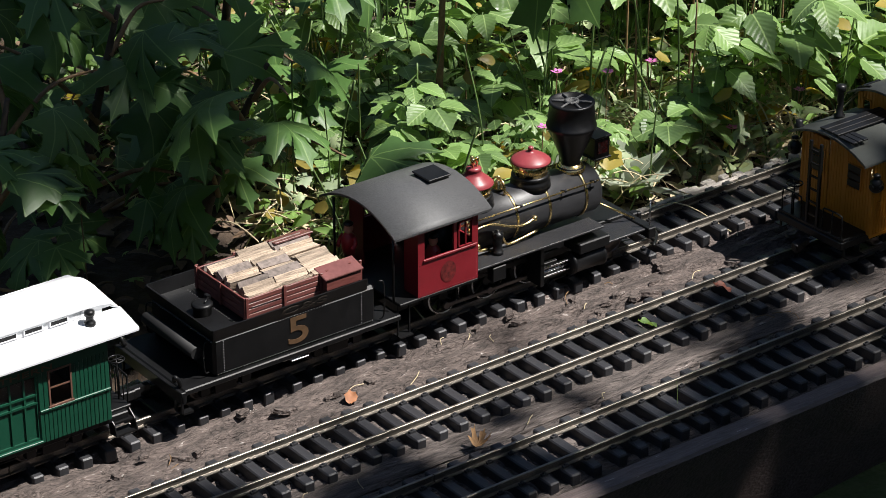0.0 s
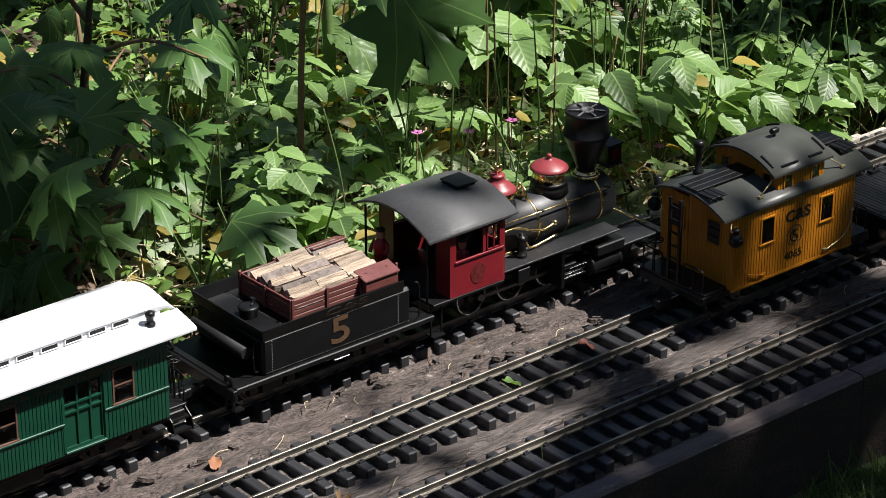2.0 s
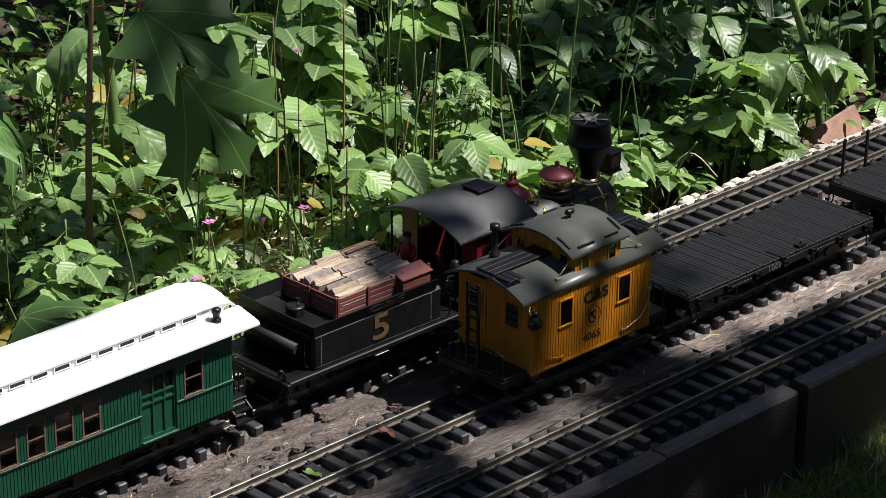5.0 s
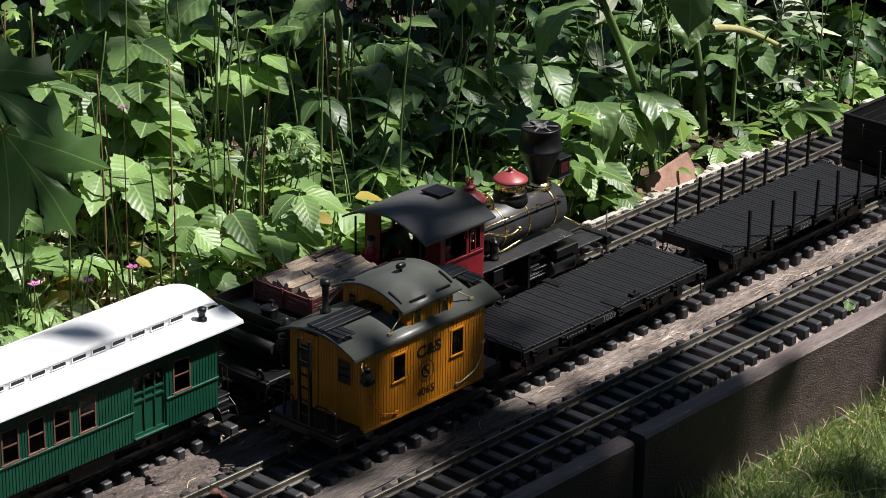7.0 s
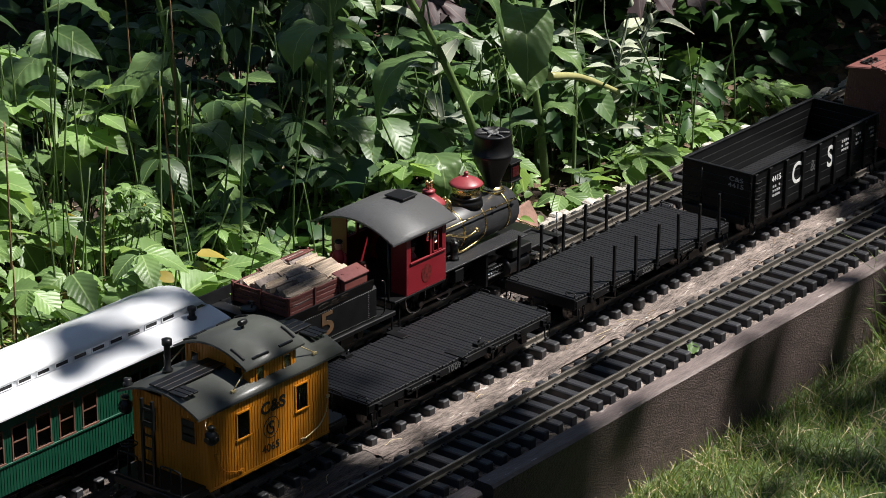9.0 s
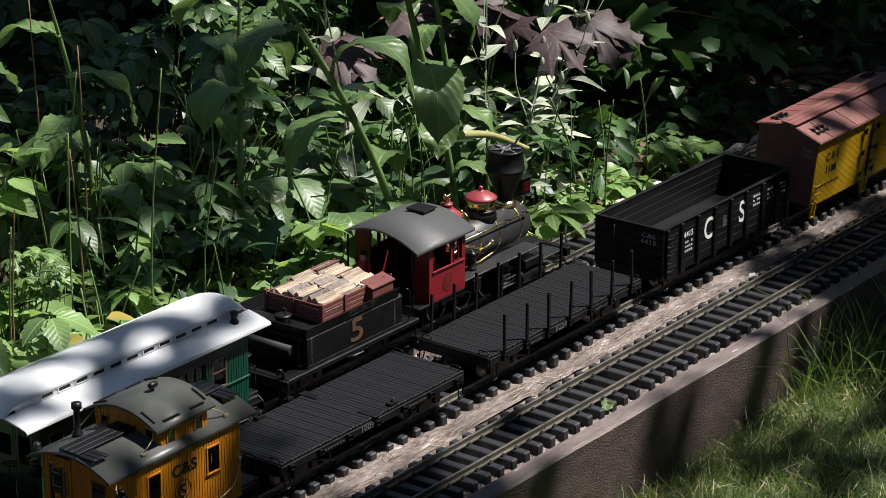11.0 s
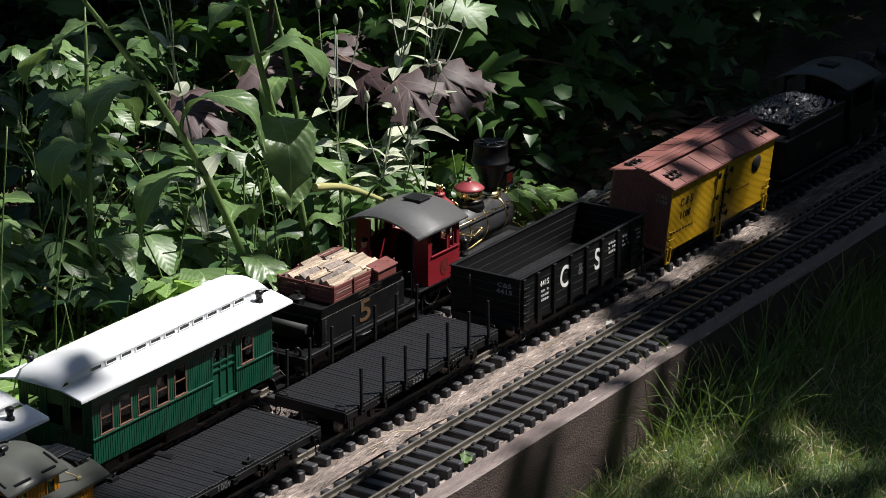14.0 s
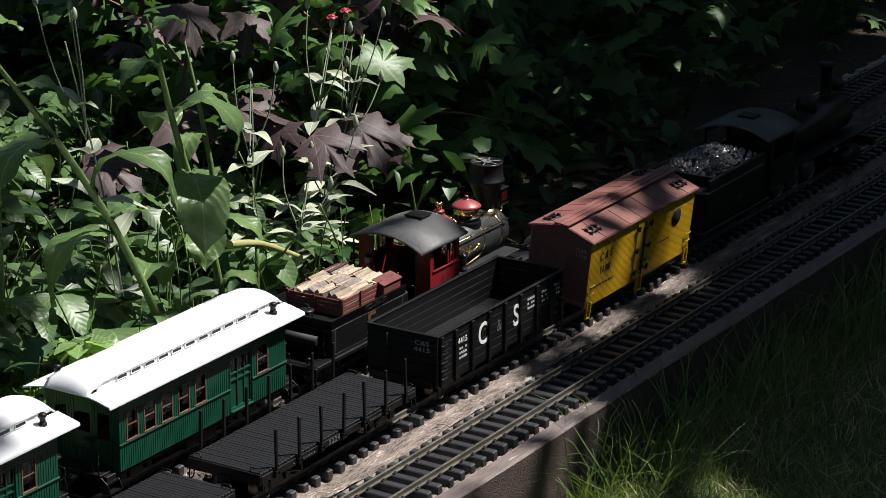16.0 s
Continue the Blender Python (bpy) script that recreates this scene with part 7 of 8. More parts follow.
# thin dry stalks and grass stems among the leaves
bm = bmesh.new()
for k in range(620):
    x, y = RP.uniform(1.35, 3.3), RP.uniform(0.27, 1.0)
    z = ground_z(x, y)
    h = RP.uniform(0.05, 0.22)
    dx, dy = RP.uniform(-0.05, 0.05), RP.uniform(-0.05, 0.05)
    tube(bm, [(x, y, z), (x + dx * 0.4, y + dy * 0.3, z + h * 0.6), (x + dx, y + dy, z + h)], RP.uniform(0.0006, 0.0014), 5)
tagged(part("thin_stems", bm, M["stem"]), "thin green stems in the border", "stems", kind="stuff")
bm = bmesh.new()
for k in range(1000):
    x, y = RP.uniform(1.35, 2.40), RP.uniform(0.265, 0.80)
    z = ground_z(x, y) + RP.uniform(0, 0.03)
    a, l = RP.uniform(0, 6.28), RP.uniform(0.04, 0.15)
    tube(bm, [(x, y, z), (x + l * 0.5 * math.cos(a), y + l * 0.5 * math.sin(a), z + RP.uniform(0.0, 0.06)), (x + l * math.cos(a), y + l * math.sin(a), z + RP.uniform(-0.01, 0.05))], RP.uniform(0.0005, 0.0012), 4)
tagged(part("dry_stems", bm, M["straw"]), "tangle of dry straw-coloured stems", "stems", kind="stuff")

# maple saplings
MAPLE = [leaf_mesh("maple_leaf", maple_shape(s, d, f), G["maple"]) for s, d, f in ((0.074, 0.3, 0.10), (0.060, 0.45, 0.05), (0.048, 0.2, 0.15), (0.086, 0.35, 0.08))]
PURPLE = [leaf_mesh("purple_leaf", maple_shape(s, d, f), G["purple"]) for s, d, f in ((0.095, 0.30, 0.10), (0.078, 0.40, 0.05))]


def sapling(x, y, h, n, meshes, label, seed, lean=(0.0, -0.05), spread=0.16, zmin=0.08):
    rnd = random.Random(seed)
    z0 = ground_z(x, y)
    t = thing("maple_sapling", label, "sapling", x, y, z0, "maple saplings in the border")
    part("trunk", tube(bmesh.new(), [(0, 0, -0.02), (lean[0] * 0.3, lean[1] * 0.3, h * 0.4), (lean[0], lean[1], h)], lambda u: 0.010 * (1 - 0.75 * u), 8), M["trunk"], t)
    limbs = []
    for k in range(7):
        u = 0.25 + 0.7 * k / 6
        b = Vector((lean[0] * u, lean[1] * u, h * u))
        a = rnd.uniform(0, 6.28)
        e = b + Vector((spread * rnd.uniform(0.5, 1.0) * math.cos(a), spread * rnd.uniform(0.5, 1.0) * math.sin(a), rnd.uniform(0.0, 0.10)))
        part("limb", tube(bmesh.new(), [b, (b + e) / 2 + Vector((0, 0, 0.02)), e], lambda u: 0.0034 * (1 - 0.7 * u), 6), M["brownstem"], t)
        limbs.append((b, e))
    for k in range(n):
        b, e = rnd.choice(limbs)
        p = b + (e - b) * rnd.uniform(0.35, 1.05) + Vector((rnd.gauss(0, 0.035), rnd.gauss(0, 0.035), rnd.gauss(0, 0.025)))
        p.z = max(p.z, zmin + rnd.uniform(0, 0.04))
        ob = new("leaf", rnd.choice(meshes))
        ob.parent = t
        ob.location = p
        ob.rotation_euler = (rnd.gauss(0.25, 0.35), rnd.gauss(0.35, 0.35), rnd.uniform(-2.9, 0.3))
        s = rnd.uniform(0.7, 1.15)
        ob.scale = (s, s, s)
    return t


sapling(1.02, 0.44, 0.30, 24, MAPLE, "maple sapling with broad dark green leaves", 1, (0.02, -0.06))
sapling(1.16, 0.50, 0.34, 26, MAPLE, "leafy maple sapling partly in the sun", 2, (0.03, -0.08))
sapling(1.29, 0.47, 0.26, 20, MAPLE, "leafy maple sapling partly in the sun", 3, (0.04, -0.10))
sapling(1.42, 0.62, 0.34, 22, MAPLE, "maple sapling with broad dark green leaves", 4, (0.0, -0.06))
sapling(0.90, 0.40, 0.22, 14, MAPLE, "maple sapling with broad dark green leaves", 5)
sapling(1.28, 0.80, 0.40, 30, MAPLE, "leafy maple sapling partly in the sun", 6)
sapling(3.46, 0.58, 0.36, 26, PURPLE, "dark purple leaved maple sapling", 8, (-0.04, -0.06), 0.22, 0.14)
sapling(3.22, 0.70, 0.40, 20, PURPLE, "dark purple leaved maple sapling", 9, (0.0, -0.05), 0.22, 0.12)
sapling(3.62, 0.60, 0.34, 34, MAPLE, "maple sapling in deep shade", 10, (0, -0.06), 0.22)
sapling(4.05, 0.66, 0.36, 34, MAPLE, "maple sapling in deep shade", 11, (0, -0.06), 0.24)
sapling(4.5, 0.62, 0.34, 30, MAPLE, "maple sapling in deep shade", 12, (0, -0.06), 0.24)
sapling(3.80, 0.95, 0.45, 34, MAPLE, "maple sapling in deep shade", 13, (0, -0.06), 0.26)

# two very large leaves hanging on long red stalks over the bed
wide = thing("maple_shoot", "maple shoot with two very large drooping dark leaves", "sapling", 1.62, 0.47, ground_z(1.62, 0.47), "maple saplings in the border")
base = Vector((1.62, 0.47, ground_z(1.62, 0.47)))
part("trunk", tube(bmesh.new(), [(0, 0, -0.02), (0.0, -0.01, 0.22), (0.01, -0.02, 0.46)], lambda u: 0.005 * (1 - 0.5 * u), 7), M["brownstem"], wide)
for (ax, ay, az), size, down in (((1.712, 0.41, 0.292), 0.145, Vector((0.36, -0.42, -0.80))), ((1.668, 0.42, 0.370), 0.120, Vector((0.30, -0.75, -0.40)))):
    at = Vector((ax, ay, az)) - base
    down = down.normalized()
    face = Vector((-0.45, -0.55, 0.70))
    face = (face - down * face.dot(down)).normalized()
    side = face.cross(down)
    ob = new("leaf", leaf_mesh("maple_leaf", maple_shape(size, 0.22, 0.10), G["maple"]))
    ob.parent = wide
    ob.matrix_basis = Matrix((down, side, face)).transposed().to_4x4()
    ob.location = at
    part("petiole", tube(bmesh.new(), [(0.01, -0.02, 0.45 if az > 0.35 else 0.40), at * 0.55 + Vector((0.004, -0.008, 0.22)), at + down * 0.004], 0.0013, 6), mat("red_leaf_stalk", (0.22, 0.06, 0.04), 0.5), wide)

# compound-leaved border herbs
HERB = [leaf_mesh("leaflet", leaf_shape(0.039, 0.0140, "ovate", 0.25, 0.18, 10, 0.07), G["herb"]), leaf_mesh("leaflet", leaf_shape(0.043, 0.0125, "ovate", 0.40, 0.14, 10, 0.09), G["herb"]), leaf_mesh("leaflet", leaf_shape(0.033, 0.0148, "ovate", 0.15, 0.2, 10, 0.07), G["herb"])]
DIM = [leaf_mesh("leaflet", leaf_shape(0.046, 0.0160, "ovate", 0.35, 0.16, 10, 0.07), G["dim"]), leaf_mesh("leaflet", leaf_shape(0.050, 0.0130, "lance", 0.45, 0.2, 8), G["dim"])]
CUTLEAF = [leaf_mesh("cut_leaf", maple_shape(0.030, 0.3, 0.1), G["herb"]), leaf_mesh("cut_leaf", maple_shape(0.024, 0.4, 0.1), G["herb"])]


def herb(x, y, h, stems, seed, big=1.0, cut=False, shade=False):
    rnd = random.Random(seed)
    t = thing("border_herb", "green herb with three-part toothed leaves on thin stems", "herb", x, y, ground_z(x, y), "leafy herbs in the border")
    for k in range(stems):
        a = rnd.uniform(0, 6.28)
        r = rnd.uniform(0.01, 0.05) * big
        hh = h * rnd.uniform(0.6, 1.05)
        top = Vector((r * math.cos(a), r * math.sin(a), hh))
        part("stem", tube(bmesh.new(), [(0, 0, -0.01), top * 0.5 + Vector((0, 0, 0.1 * hh)), top], lambda u: 0.0014 * (1 - 0.5 * u), 5), M["stem"], t)
        yaw = rnd.uniform(-2.6, 0.2)
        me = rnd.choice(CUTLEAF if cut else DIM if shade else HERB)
        for j, (da, sc) in enumerate(((0, 1.15), (1.15, 0.95), (-1.15, 0.95), (2.1, 0.7), (-2.1, 0.7))):
            if j > 2 and rnd.random() < 0.4:
                continue
            ob = new("leaf", me)
            ob.parent = t
            d = Vector((math.cos(yaw + da), math.sin(yaw + da), 0))
            ob.location = top + d * 0.008
            ob.rotation_euler = (rnd.gauss(0, 0.25), rnd.gauss(0.12, 0.22), yaw + da)
            s = sc * big * rnd.uniform(0.85, 1.2)
            ob.scale = (s, s, s)
    return t


spots = [(1.58, 0.42), (1.66, 0.55), (1.78, 0.46), (1.86, 0.36), (1.92, 0.52), (1.98, 0.40), (2.04, 0.60), (2.08, 0.33), (2.14, 0.44), (2.20, 0.36), (2.24, 0.54), (2.29, 0.31), (2.33, 0.42), (2.38, 0.32), (2.42, 0.50), (2.46, 0.30), (1.72, 0.34), (2.02, 0.30), (2.16, 0.29), (1.62, 0.72), (1.80, 0.70), (2.00, 0.75), (2.18, 0.70), (2.36, 0.66), (2.52, 0.60), (1.50, 0.35), (2.56, 0.30), (2.64, 0.29), (2.86, 0.28), (2.98, 0.29), (3.06, 0.28), (3.20, 0.29), (3.34, 0.30), (3.42, 0.30), (2.50, 0.85), (2.28, 0.9), (1.9, 0.92), (1.95, 0.33), (2.26, 0.36), (2.11, 0.52)]
for i, (x, y) in enumerate(spots):
    cut = y < 0.5 and x < 2.5 and i % 4 == 0
    herb(x, y, RP.uniform(0.09, 0.19) if x < 2.8 else RP.uniform(0.05, 0.09), RP.randint(7, 10) if cut else RP.randint(4, 6), 100 + i, RP.uniform(0.85, 1.2), cut)

# self-sown young herbs filling the bed
rnd = random.Random(404)
for i in range(120):
    x = rnd.uniform(1.46, 2.62)
    y = 0.285 + 0.55 * rnd.random() ** 1.3
    if noise.noise((x * 4.5, y * 4.5, 3.3)) < -0.12:
        continue
    herb(x, y, rnd.uniform(0.05, 0.13) + 0.16 * max(0.0, y - 0.34), rnd.randint(3, 5), 500 + i, rnd.uniform(0.6, 0.95), i % 7 == 0)

# herbs behind the tall plants, half shade put into their mid-green leaf colour
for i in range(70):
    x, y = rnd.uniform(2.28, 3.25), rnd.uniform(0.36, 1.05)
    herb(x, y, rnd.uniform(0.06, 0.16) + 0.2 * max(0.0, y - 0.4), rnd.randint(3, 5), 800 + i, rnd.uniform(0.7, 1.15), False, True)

# taller herbs further back in the sun
for i, (x, y, h) in enumerate(((2.10, 0.64, 0.27), (2.18, 0.70, 0.30), (2.02, 0.58, 0.24), (2.28, 0.64, 0.24), (2.14, 0.76, 0.33), (1.96, 0.66, 0.28))):
    herb(x, y, h, 8, 300 + i, 1.35)

# pale woolly rosette
ROS = leaf_mesh("woolly_leaf", leaf_shape(0.105, 0.026, "ovate", 0.25, 0.25, 8, 0.0, 0.1), G["silver"])
for (x, y, s) in ((1.765, 0.315, 1.0), (1.70, 0.36, 0.8), (1.60, 0.31, 0.75), (1.50, 0.33, 0.7)):
    t = thing("woolly_rosette", "pale grey-green woolly leaf rosette", "rosette", x, y, ground_z(x, y), "woolly rosettes")
    for k in range(11):
        ob = new("leaf", ROS)
        ob.parent = t
        ob.location = (0, 0, 0.012)
        ob.rotation_euler = (RP.gauss(0, 0.25), RP.uniform(-1.25, -0.25), k * 2.4 + RP.gauss(0, 0.2))
        q = s * RP.uniform(0.6, 1.0)
        ob.scale = (q, q, q)

# tall coarse-leaved plants with arching leaves
def arch_leaf(L, W, up, down, seed, n=24):
    """A long blade whose midrib climbs at `up` degrees and hangs at `down` degrees; crinkled, wavy at the rim."""
    vs, fs = [], []
    x = z = 0.0
    ks = (-1, -0.72, -0.4, 0, 0.4, 0.72, 1)
    for i in range(n + 1):
        u = i / n
        a = radians(up + (down - up) * min(1.0, u * 1.25) ** 1.15)
        w = W * (0.16 + 0.84 * math.sin(math.pi * min(1.0, max(0.0, u * 1.06 - 0.06)) ** 0.9) ** 0.8) * (1 - u ** 7)
        for k in ks:
            ripple = 0.16 * W * abs(k) ** 2 * math.sin(u * 15 + seed * 1.7 + (2.0 if k > 0 else 0.0))
            crinkle = 0.13 * W * noise.noise((u * 22, k * 5, seed))
            lift = 0.30 * abs(k) * w - 0.20 * k * k * w + ripple + crinkle
            rim = 1 + (0.10 * noise.noise((u * 40, seed, k)) if abs(k) == 1 else 0)
            vs.append((x - lift * math.sin(a), k * w * rim, z + lift * math.cos(a)))
        x += L / n * math.cos(a)
        z += L / n * math.sin(a)
    m = len(ks)
    for i in range(n):
        for k in range(m - 1):
            q = i * m + k
            fs.append((q, q + m, q + m + 1, q + 1))
    return np.array(vs), fs


def coarse_leaf(t, p, yaw, L, W, up, down, seed, roll=0.0):
    ob = new("leaf", leaf_mesh("coarse_leaf", arch_leaf(L, W, up, down, seed), G["big"]))
    ob.parent = t
    ob.location = p
    ob.rotation_euler = (radians(roll), 0, radians(yaw))
    a = radians(up)
    tip = Vector((math.cos(radians(yaw)) * math.cos(a), math.sin(radians(yaw)) * math.cos(a), math.sin(a)))
    part("petiole", tube(bmesh.new(), [p - tip * 0.004, p + tip * L * 0.10, p + tip * L * 0.20 - Vector((0, 0, 0.0015))], lambda u: 0.0028 * (1 - 0.6 * u), 6), M["stem"], t)


def tall_plant(base, bends, leaves, seed, r=0.0055):
    """bends: the stalk's further points; leaves: (share of the stalk's height, yaw, length, half width, climb, hang)."""
    b = Vector(base)
    line = [Vector((0, 0, -0.02))] + [Vector(p) - b for p in bends]
    t = thing("tall_plant", "tall coarse plant with long arching green leaves", "plant", *b, "tall plants beside the track")
    part("stalk", tube(bmesh.new(), line, lambda u: r * (1 - 0.45 * u - 0.4 * u ** 6), 8), M["stem"], t)
    for k, (u, yaw, L, W, up, down) in enumerate(leaves):
        h = u * line[-1].z
        for p, q in zip(line, line[1:]):
            if h <= q.z:
                break
        at = p + (q - p) * ((h - p.z) / (q.z - p.z))
        coarse_leaf(t, at, yaw, L, W, up, down, seed * 31 + k)
    return t


def some_leaves(n, seed, size=1.0):
    rnd = random.Random(seed)
    return [(0.12 + 0.85 * k / n, k * 137.5 + rnd.gauss(0, 15), size * rnd.uniform(0.085, 0.14), size * rnd.uniform(0.020, 0.030), rnd.uniform(15, 55), rnd.uniform(-95, -45)) for k in range(n)]


tall_plant((2.735, 0.310, -0.03), [(2.69, 0.312, 0.10), (2.623, 0.318, 0.234), (2.535, 0.320, 0.359), (2.438, 0.320, 0.474), (2.359, 0.322, 0.563)], [
    (0.17, 185, 0.165, 0.030, 50, -100), (0.24, 250, 0.12, 0.027, 30, -95), (0.45, 160, 0.165, 0.026, 35, -95), (0.50, -40, 0.05, 0.012, 40, -20),
    (0.57, -75, 0.185, 0.027, 78, -75), (0.70, 165, 0.125, 0.028, 25, -80), (0.84, -55, 0.085, 0.022, 25, -75), (0.85, 150, 0.080, 0.021, 20, -60), (0.97, -30, 0.07, 0.018, 45, -40), (0.33, 20, 0.12, 0.026, 35, -70)], 1, 0.0062)
tall_plant((2.885, 0.345, -0.03), [(2.87, 0.347, 0.07), (2.846, 0.350, 0.171), (2.789, 0.350, 0.311), (2.750, 0.350, 0.433), (2.732, 0.352, 0.494)], [
    (0.40, 215, 0.09, 0.028, 20, -60), (0.57, 230, 0.155, 0.038, 15, -95), (0.74, -65, 0.145, 0.031, 40, -95), (0.70, 60, 0.10, 0.028, 30, -60), (0.86, 170, 0.085, 0.020, 45, -60), (0.95, -20, 0.06, 0.016, 50, -30), (0.24, -60, 0.08, 0.020, 60, -70), (0.20, 150, 0.10, 0.024, 55, -80)], 2, 0.0062)
tall_plant((2.62, 0.305, -0.03), [(2.60, 0.31, 0.06), (2.57, 0.312, 0.12)], [(0.5, 200, 0.13, 0.026, 60, -95), (0.8, 90, 0.11, 0.024, 50, -80), (0.95, 240, 0.12, 0.026, 65, -95)], 3, 0.0045)
tall_plant((2.56, 0.46, -0.03), [(2.57, 0.47, 0.16), (2.60, 0.49, 0.44)], some_leaves(7, 4), 4)
tall_plant((2.96, 0.42, -0.03), [(2.97, 0.43, 0.18), (2.95, 0.46, 0.40)], some_leaves(6, 5, 0.85), 5)
tall_plant((2.44, 0.60, -0.03), [(2.43, 0.61, 0.2), (2.38, 0.62, 0.42)], some_leaves(7, 6), 6)
tall_plant((1.80, 0.64, -0.03), [(1.80, 0.65, 0.2), (1.78, 0.68, 0.44)], some_leaves(7, 7), 7, 0.009)
tall_plant((2.26, 0.66, -0.03), [(2.26, 0.66, 0.2), (2.25, 0.66, 0.4)], some_leaves(6, 8), 8, 0.004)

# silver-leaved campions with crimson heads
SIL = [leaf_mesh("felted_leaf", leaf_shape(0.075, 0.0125, "lance", 0.35, 0.3, 8, 0, 0.12), G["silver"]), leaf_mesh("felted_leaf", leaf_shape(0.060, 0.0140, "ovate", 0.5, 0.25, 8, 0, 0.1), G["silver"])]


def campion(base, top, seed, heads=2):
    rnd = random.Random(seed)
    b, e = Vector(base), Vector(top)
    t = thing("silver_campion", "silver felted campion with crimson flower heads", "flower", *b, "campions in the border")
    d = e - b
    part("stem", tube(bmesh.new(), [(0, 0, -0.02), d * 0.5 + Vector((0.01, 0, 0)), d], lambda u: 0.0019 * (1 - 0.45 * u), 6), M["palestem"], t)
    for k in range(6):
        p = d * (0.12 + 0.14 * k)
        yaw = k * 1.57 + rnd.gauss(0, 0.2)
        for s in (0, math.pi):
            ob = new("leaf", rnd.choice(SIL))
            ob.parent = t
            ob.location = p
            ob.rotation_euler = (rnd.gauss(0, 0.2), rnd.uniform(-0.8, -0.2), yaw + s)
            q = rnd.uniform(0.7, 1.15) * (1.15 - 0.1 * k)
            ob.scale = (q, q, q)
    for k in range(3):
        a = k * 2.1 + rnd.uniform(0, 1)
        s0 = d * 0.72
        tip = d + Vector((0.035 * math.cos(a), 0.035 * math.sin(a), rnd.uniform(0.0, 0.05)))
        part("stem", tube(bmesh.new(), [s0, (s0 + tip) / 2 + Vector((0.008 * math.cos(a), 0.008 * math.sin(a), 0)), tip], 0.0010, 6), M["palestem"], t)
        part("bud", lathe(bmesh.new(), [(0.0004, -0.004), (0.0036, 0.0), (0.0040, 0.006), (0.0020, 0.012), (0.0004, 0.014)], tip, 10), G["silver"], t)
        if k < heads:
            bm = bmesh.new()
            for ring, (num, rad, lift) in enumerate(((6, 0.0085, 0.013), (5, 0.0055, 0.016))):
                for j in range(num):
                    aa = j * 6.283 / num + ring * 0.5 + k
                    pd, sd = Vector((math.cos(aa), math.sin(aa), 0)), Vector((-math.sin(aa), math.cos(aa), 0))
                    c = tip + Vector((0, 0, lift))
                    w = [bm.verts.new(c + pd * x_ * rad + sd * y_ * rad + Vector((0, 0, z_ * rad))) for x_, y_, z_ in ((0.1, 0, -0.3), (0.55, 0.42, 0.25), (0.95, 0.38, 0.05), (1.1, 0, -0.15), (0.95, -0.38, 0.05), (0.55, -0.42, 0.25))]
                    bm.faces.new(w)
            part("flower_head", bm, M["crimson"], t, "crimson flower head")
    return t


campion((3.10, 0.42, -0.03), (3.285, 0.45, 0.345), 1)
campion((3.16, 0.42, -0.03), (3.370, 0.45, 0.325), 2)
campion((3.02, 0.42, -0.03), (3.10, 0.46, 0.30), 3, 0)
campion((3.14, 0.42, -0.03), (3.38, 0.46, 0.25), 4, 0)
campion((2.80, 0.44, -0.03), (2.69, 0.45, 0.455), 5, 1)
campion((3.00, 0.36, -0.03), (3.12, 0.38, 0.17), 6, 0)
campion((3.08, 0.37, -0.03), (3.20, 0.39, 0.20), 7, 0)

# bare upright stalks
for i in range(46):
    x, y = RP.uniform(1.66, 2.40), RP.uniform(0.34, 0.75)
    z = ground_z(x, y)
    h = RP.uniform(0.20, 0.42)
    ob = part("dry_stalk", tube(bmesh.new(), [(0, 0, -0.02), (RP.uniform(-0.01, 0.01), 0, h * 0.5), (RP.uniform(-0.025, 0.025), RP.uniform(-0.02, 0.02), h)], lambda u: 0.0018 * (1 - 0.5 * u), 6), M["stem"] if i % 3 else M["brownstem"])
    ob.location = (x, y, z)
    tagged(ob, "slender upright bare plant stalk", "stalk", "bare stalks in the border")
# curled yellow-green rib of a fallen leaf
ob = part("fallen_rib", tube(bmesh.new(), [(2.885, 0.345, 0.150), (2.96, 0.347, 0.130), (3.05, 0.345, 0.086)], lambda u: 0.0060 * (1 - 0.4 * u), 10), mat("yellow_green_rib", (0.30, 0.29, 0.12), 0.45, var=0.15))
tagged(ob, "thick yellow-green fallen leaf rib", "leaf rib")
part("rib_prop", tube(bmesh.new(), [(2.95, 0.349, -0.04), (2.95, 0.347, 0.131)], 0.003, 6), M["stem"], ob)
ob = part("tile_shard", bx(-0.055, 0.055, -0.004, 0.004, -0.03, 0.034, 0.002), M["tile"])
ob.matrix_world = pose(2.715, 0.268, -0.016, -30, -4, 6)
tagged(ob, "broken terracotta tile shard leaning by the track", "tile")


def flower(x, y, z, m, label, petals=5, s=0.0075):
    t = thing("wild_flower", label, "flower", x, y, ground_z(x, y), "small wild flowers")
    h = z - ground_z(x, y)
    part("stem", tube(bmesh.new(), [(0.01, 0.01, -0.01), (0.004, 0.006, h * 0.5), (0, 0, h)], 0.0007, 5), M["brownstem"], t)
    bm = bmesh.new()
    for k in range(petals):
        a = 2 * math.pi * k / petals
        c = Vector((0, 0, h))
        d, n = Vector((math.cos(a), math.sin(a), 0.25)), Vector((-math.sin(a), math.cos(a), 0))
        v = [bm.verts.new(c + p) for p in (d * 0.001, d * s * 0.6 + n * s * 0.38, d * s, d * s * 0.6 - n * s * 0.38)]
        bm.faces.new(v)
    part("petals", bm, m, t)


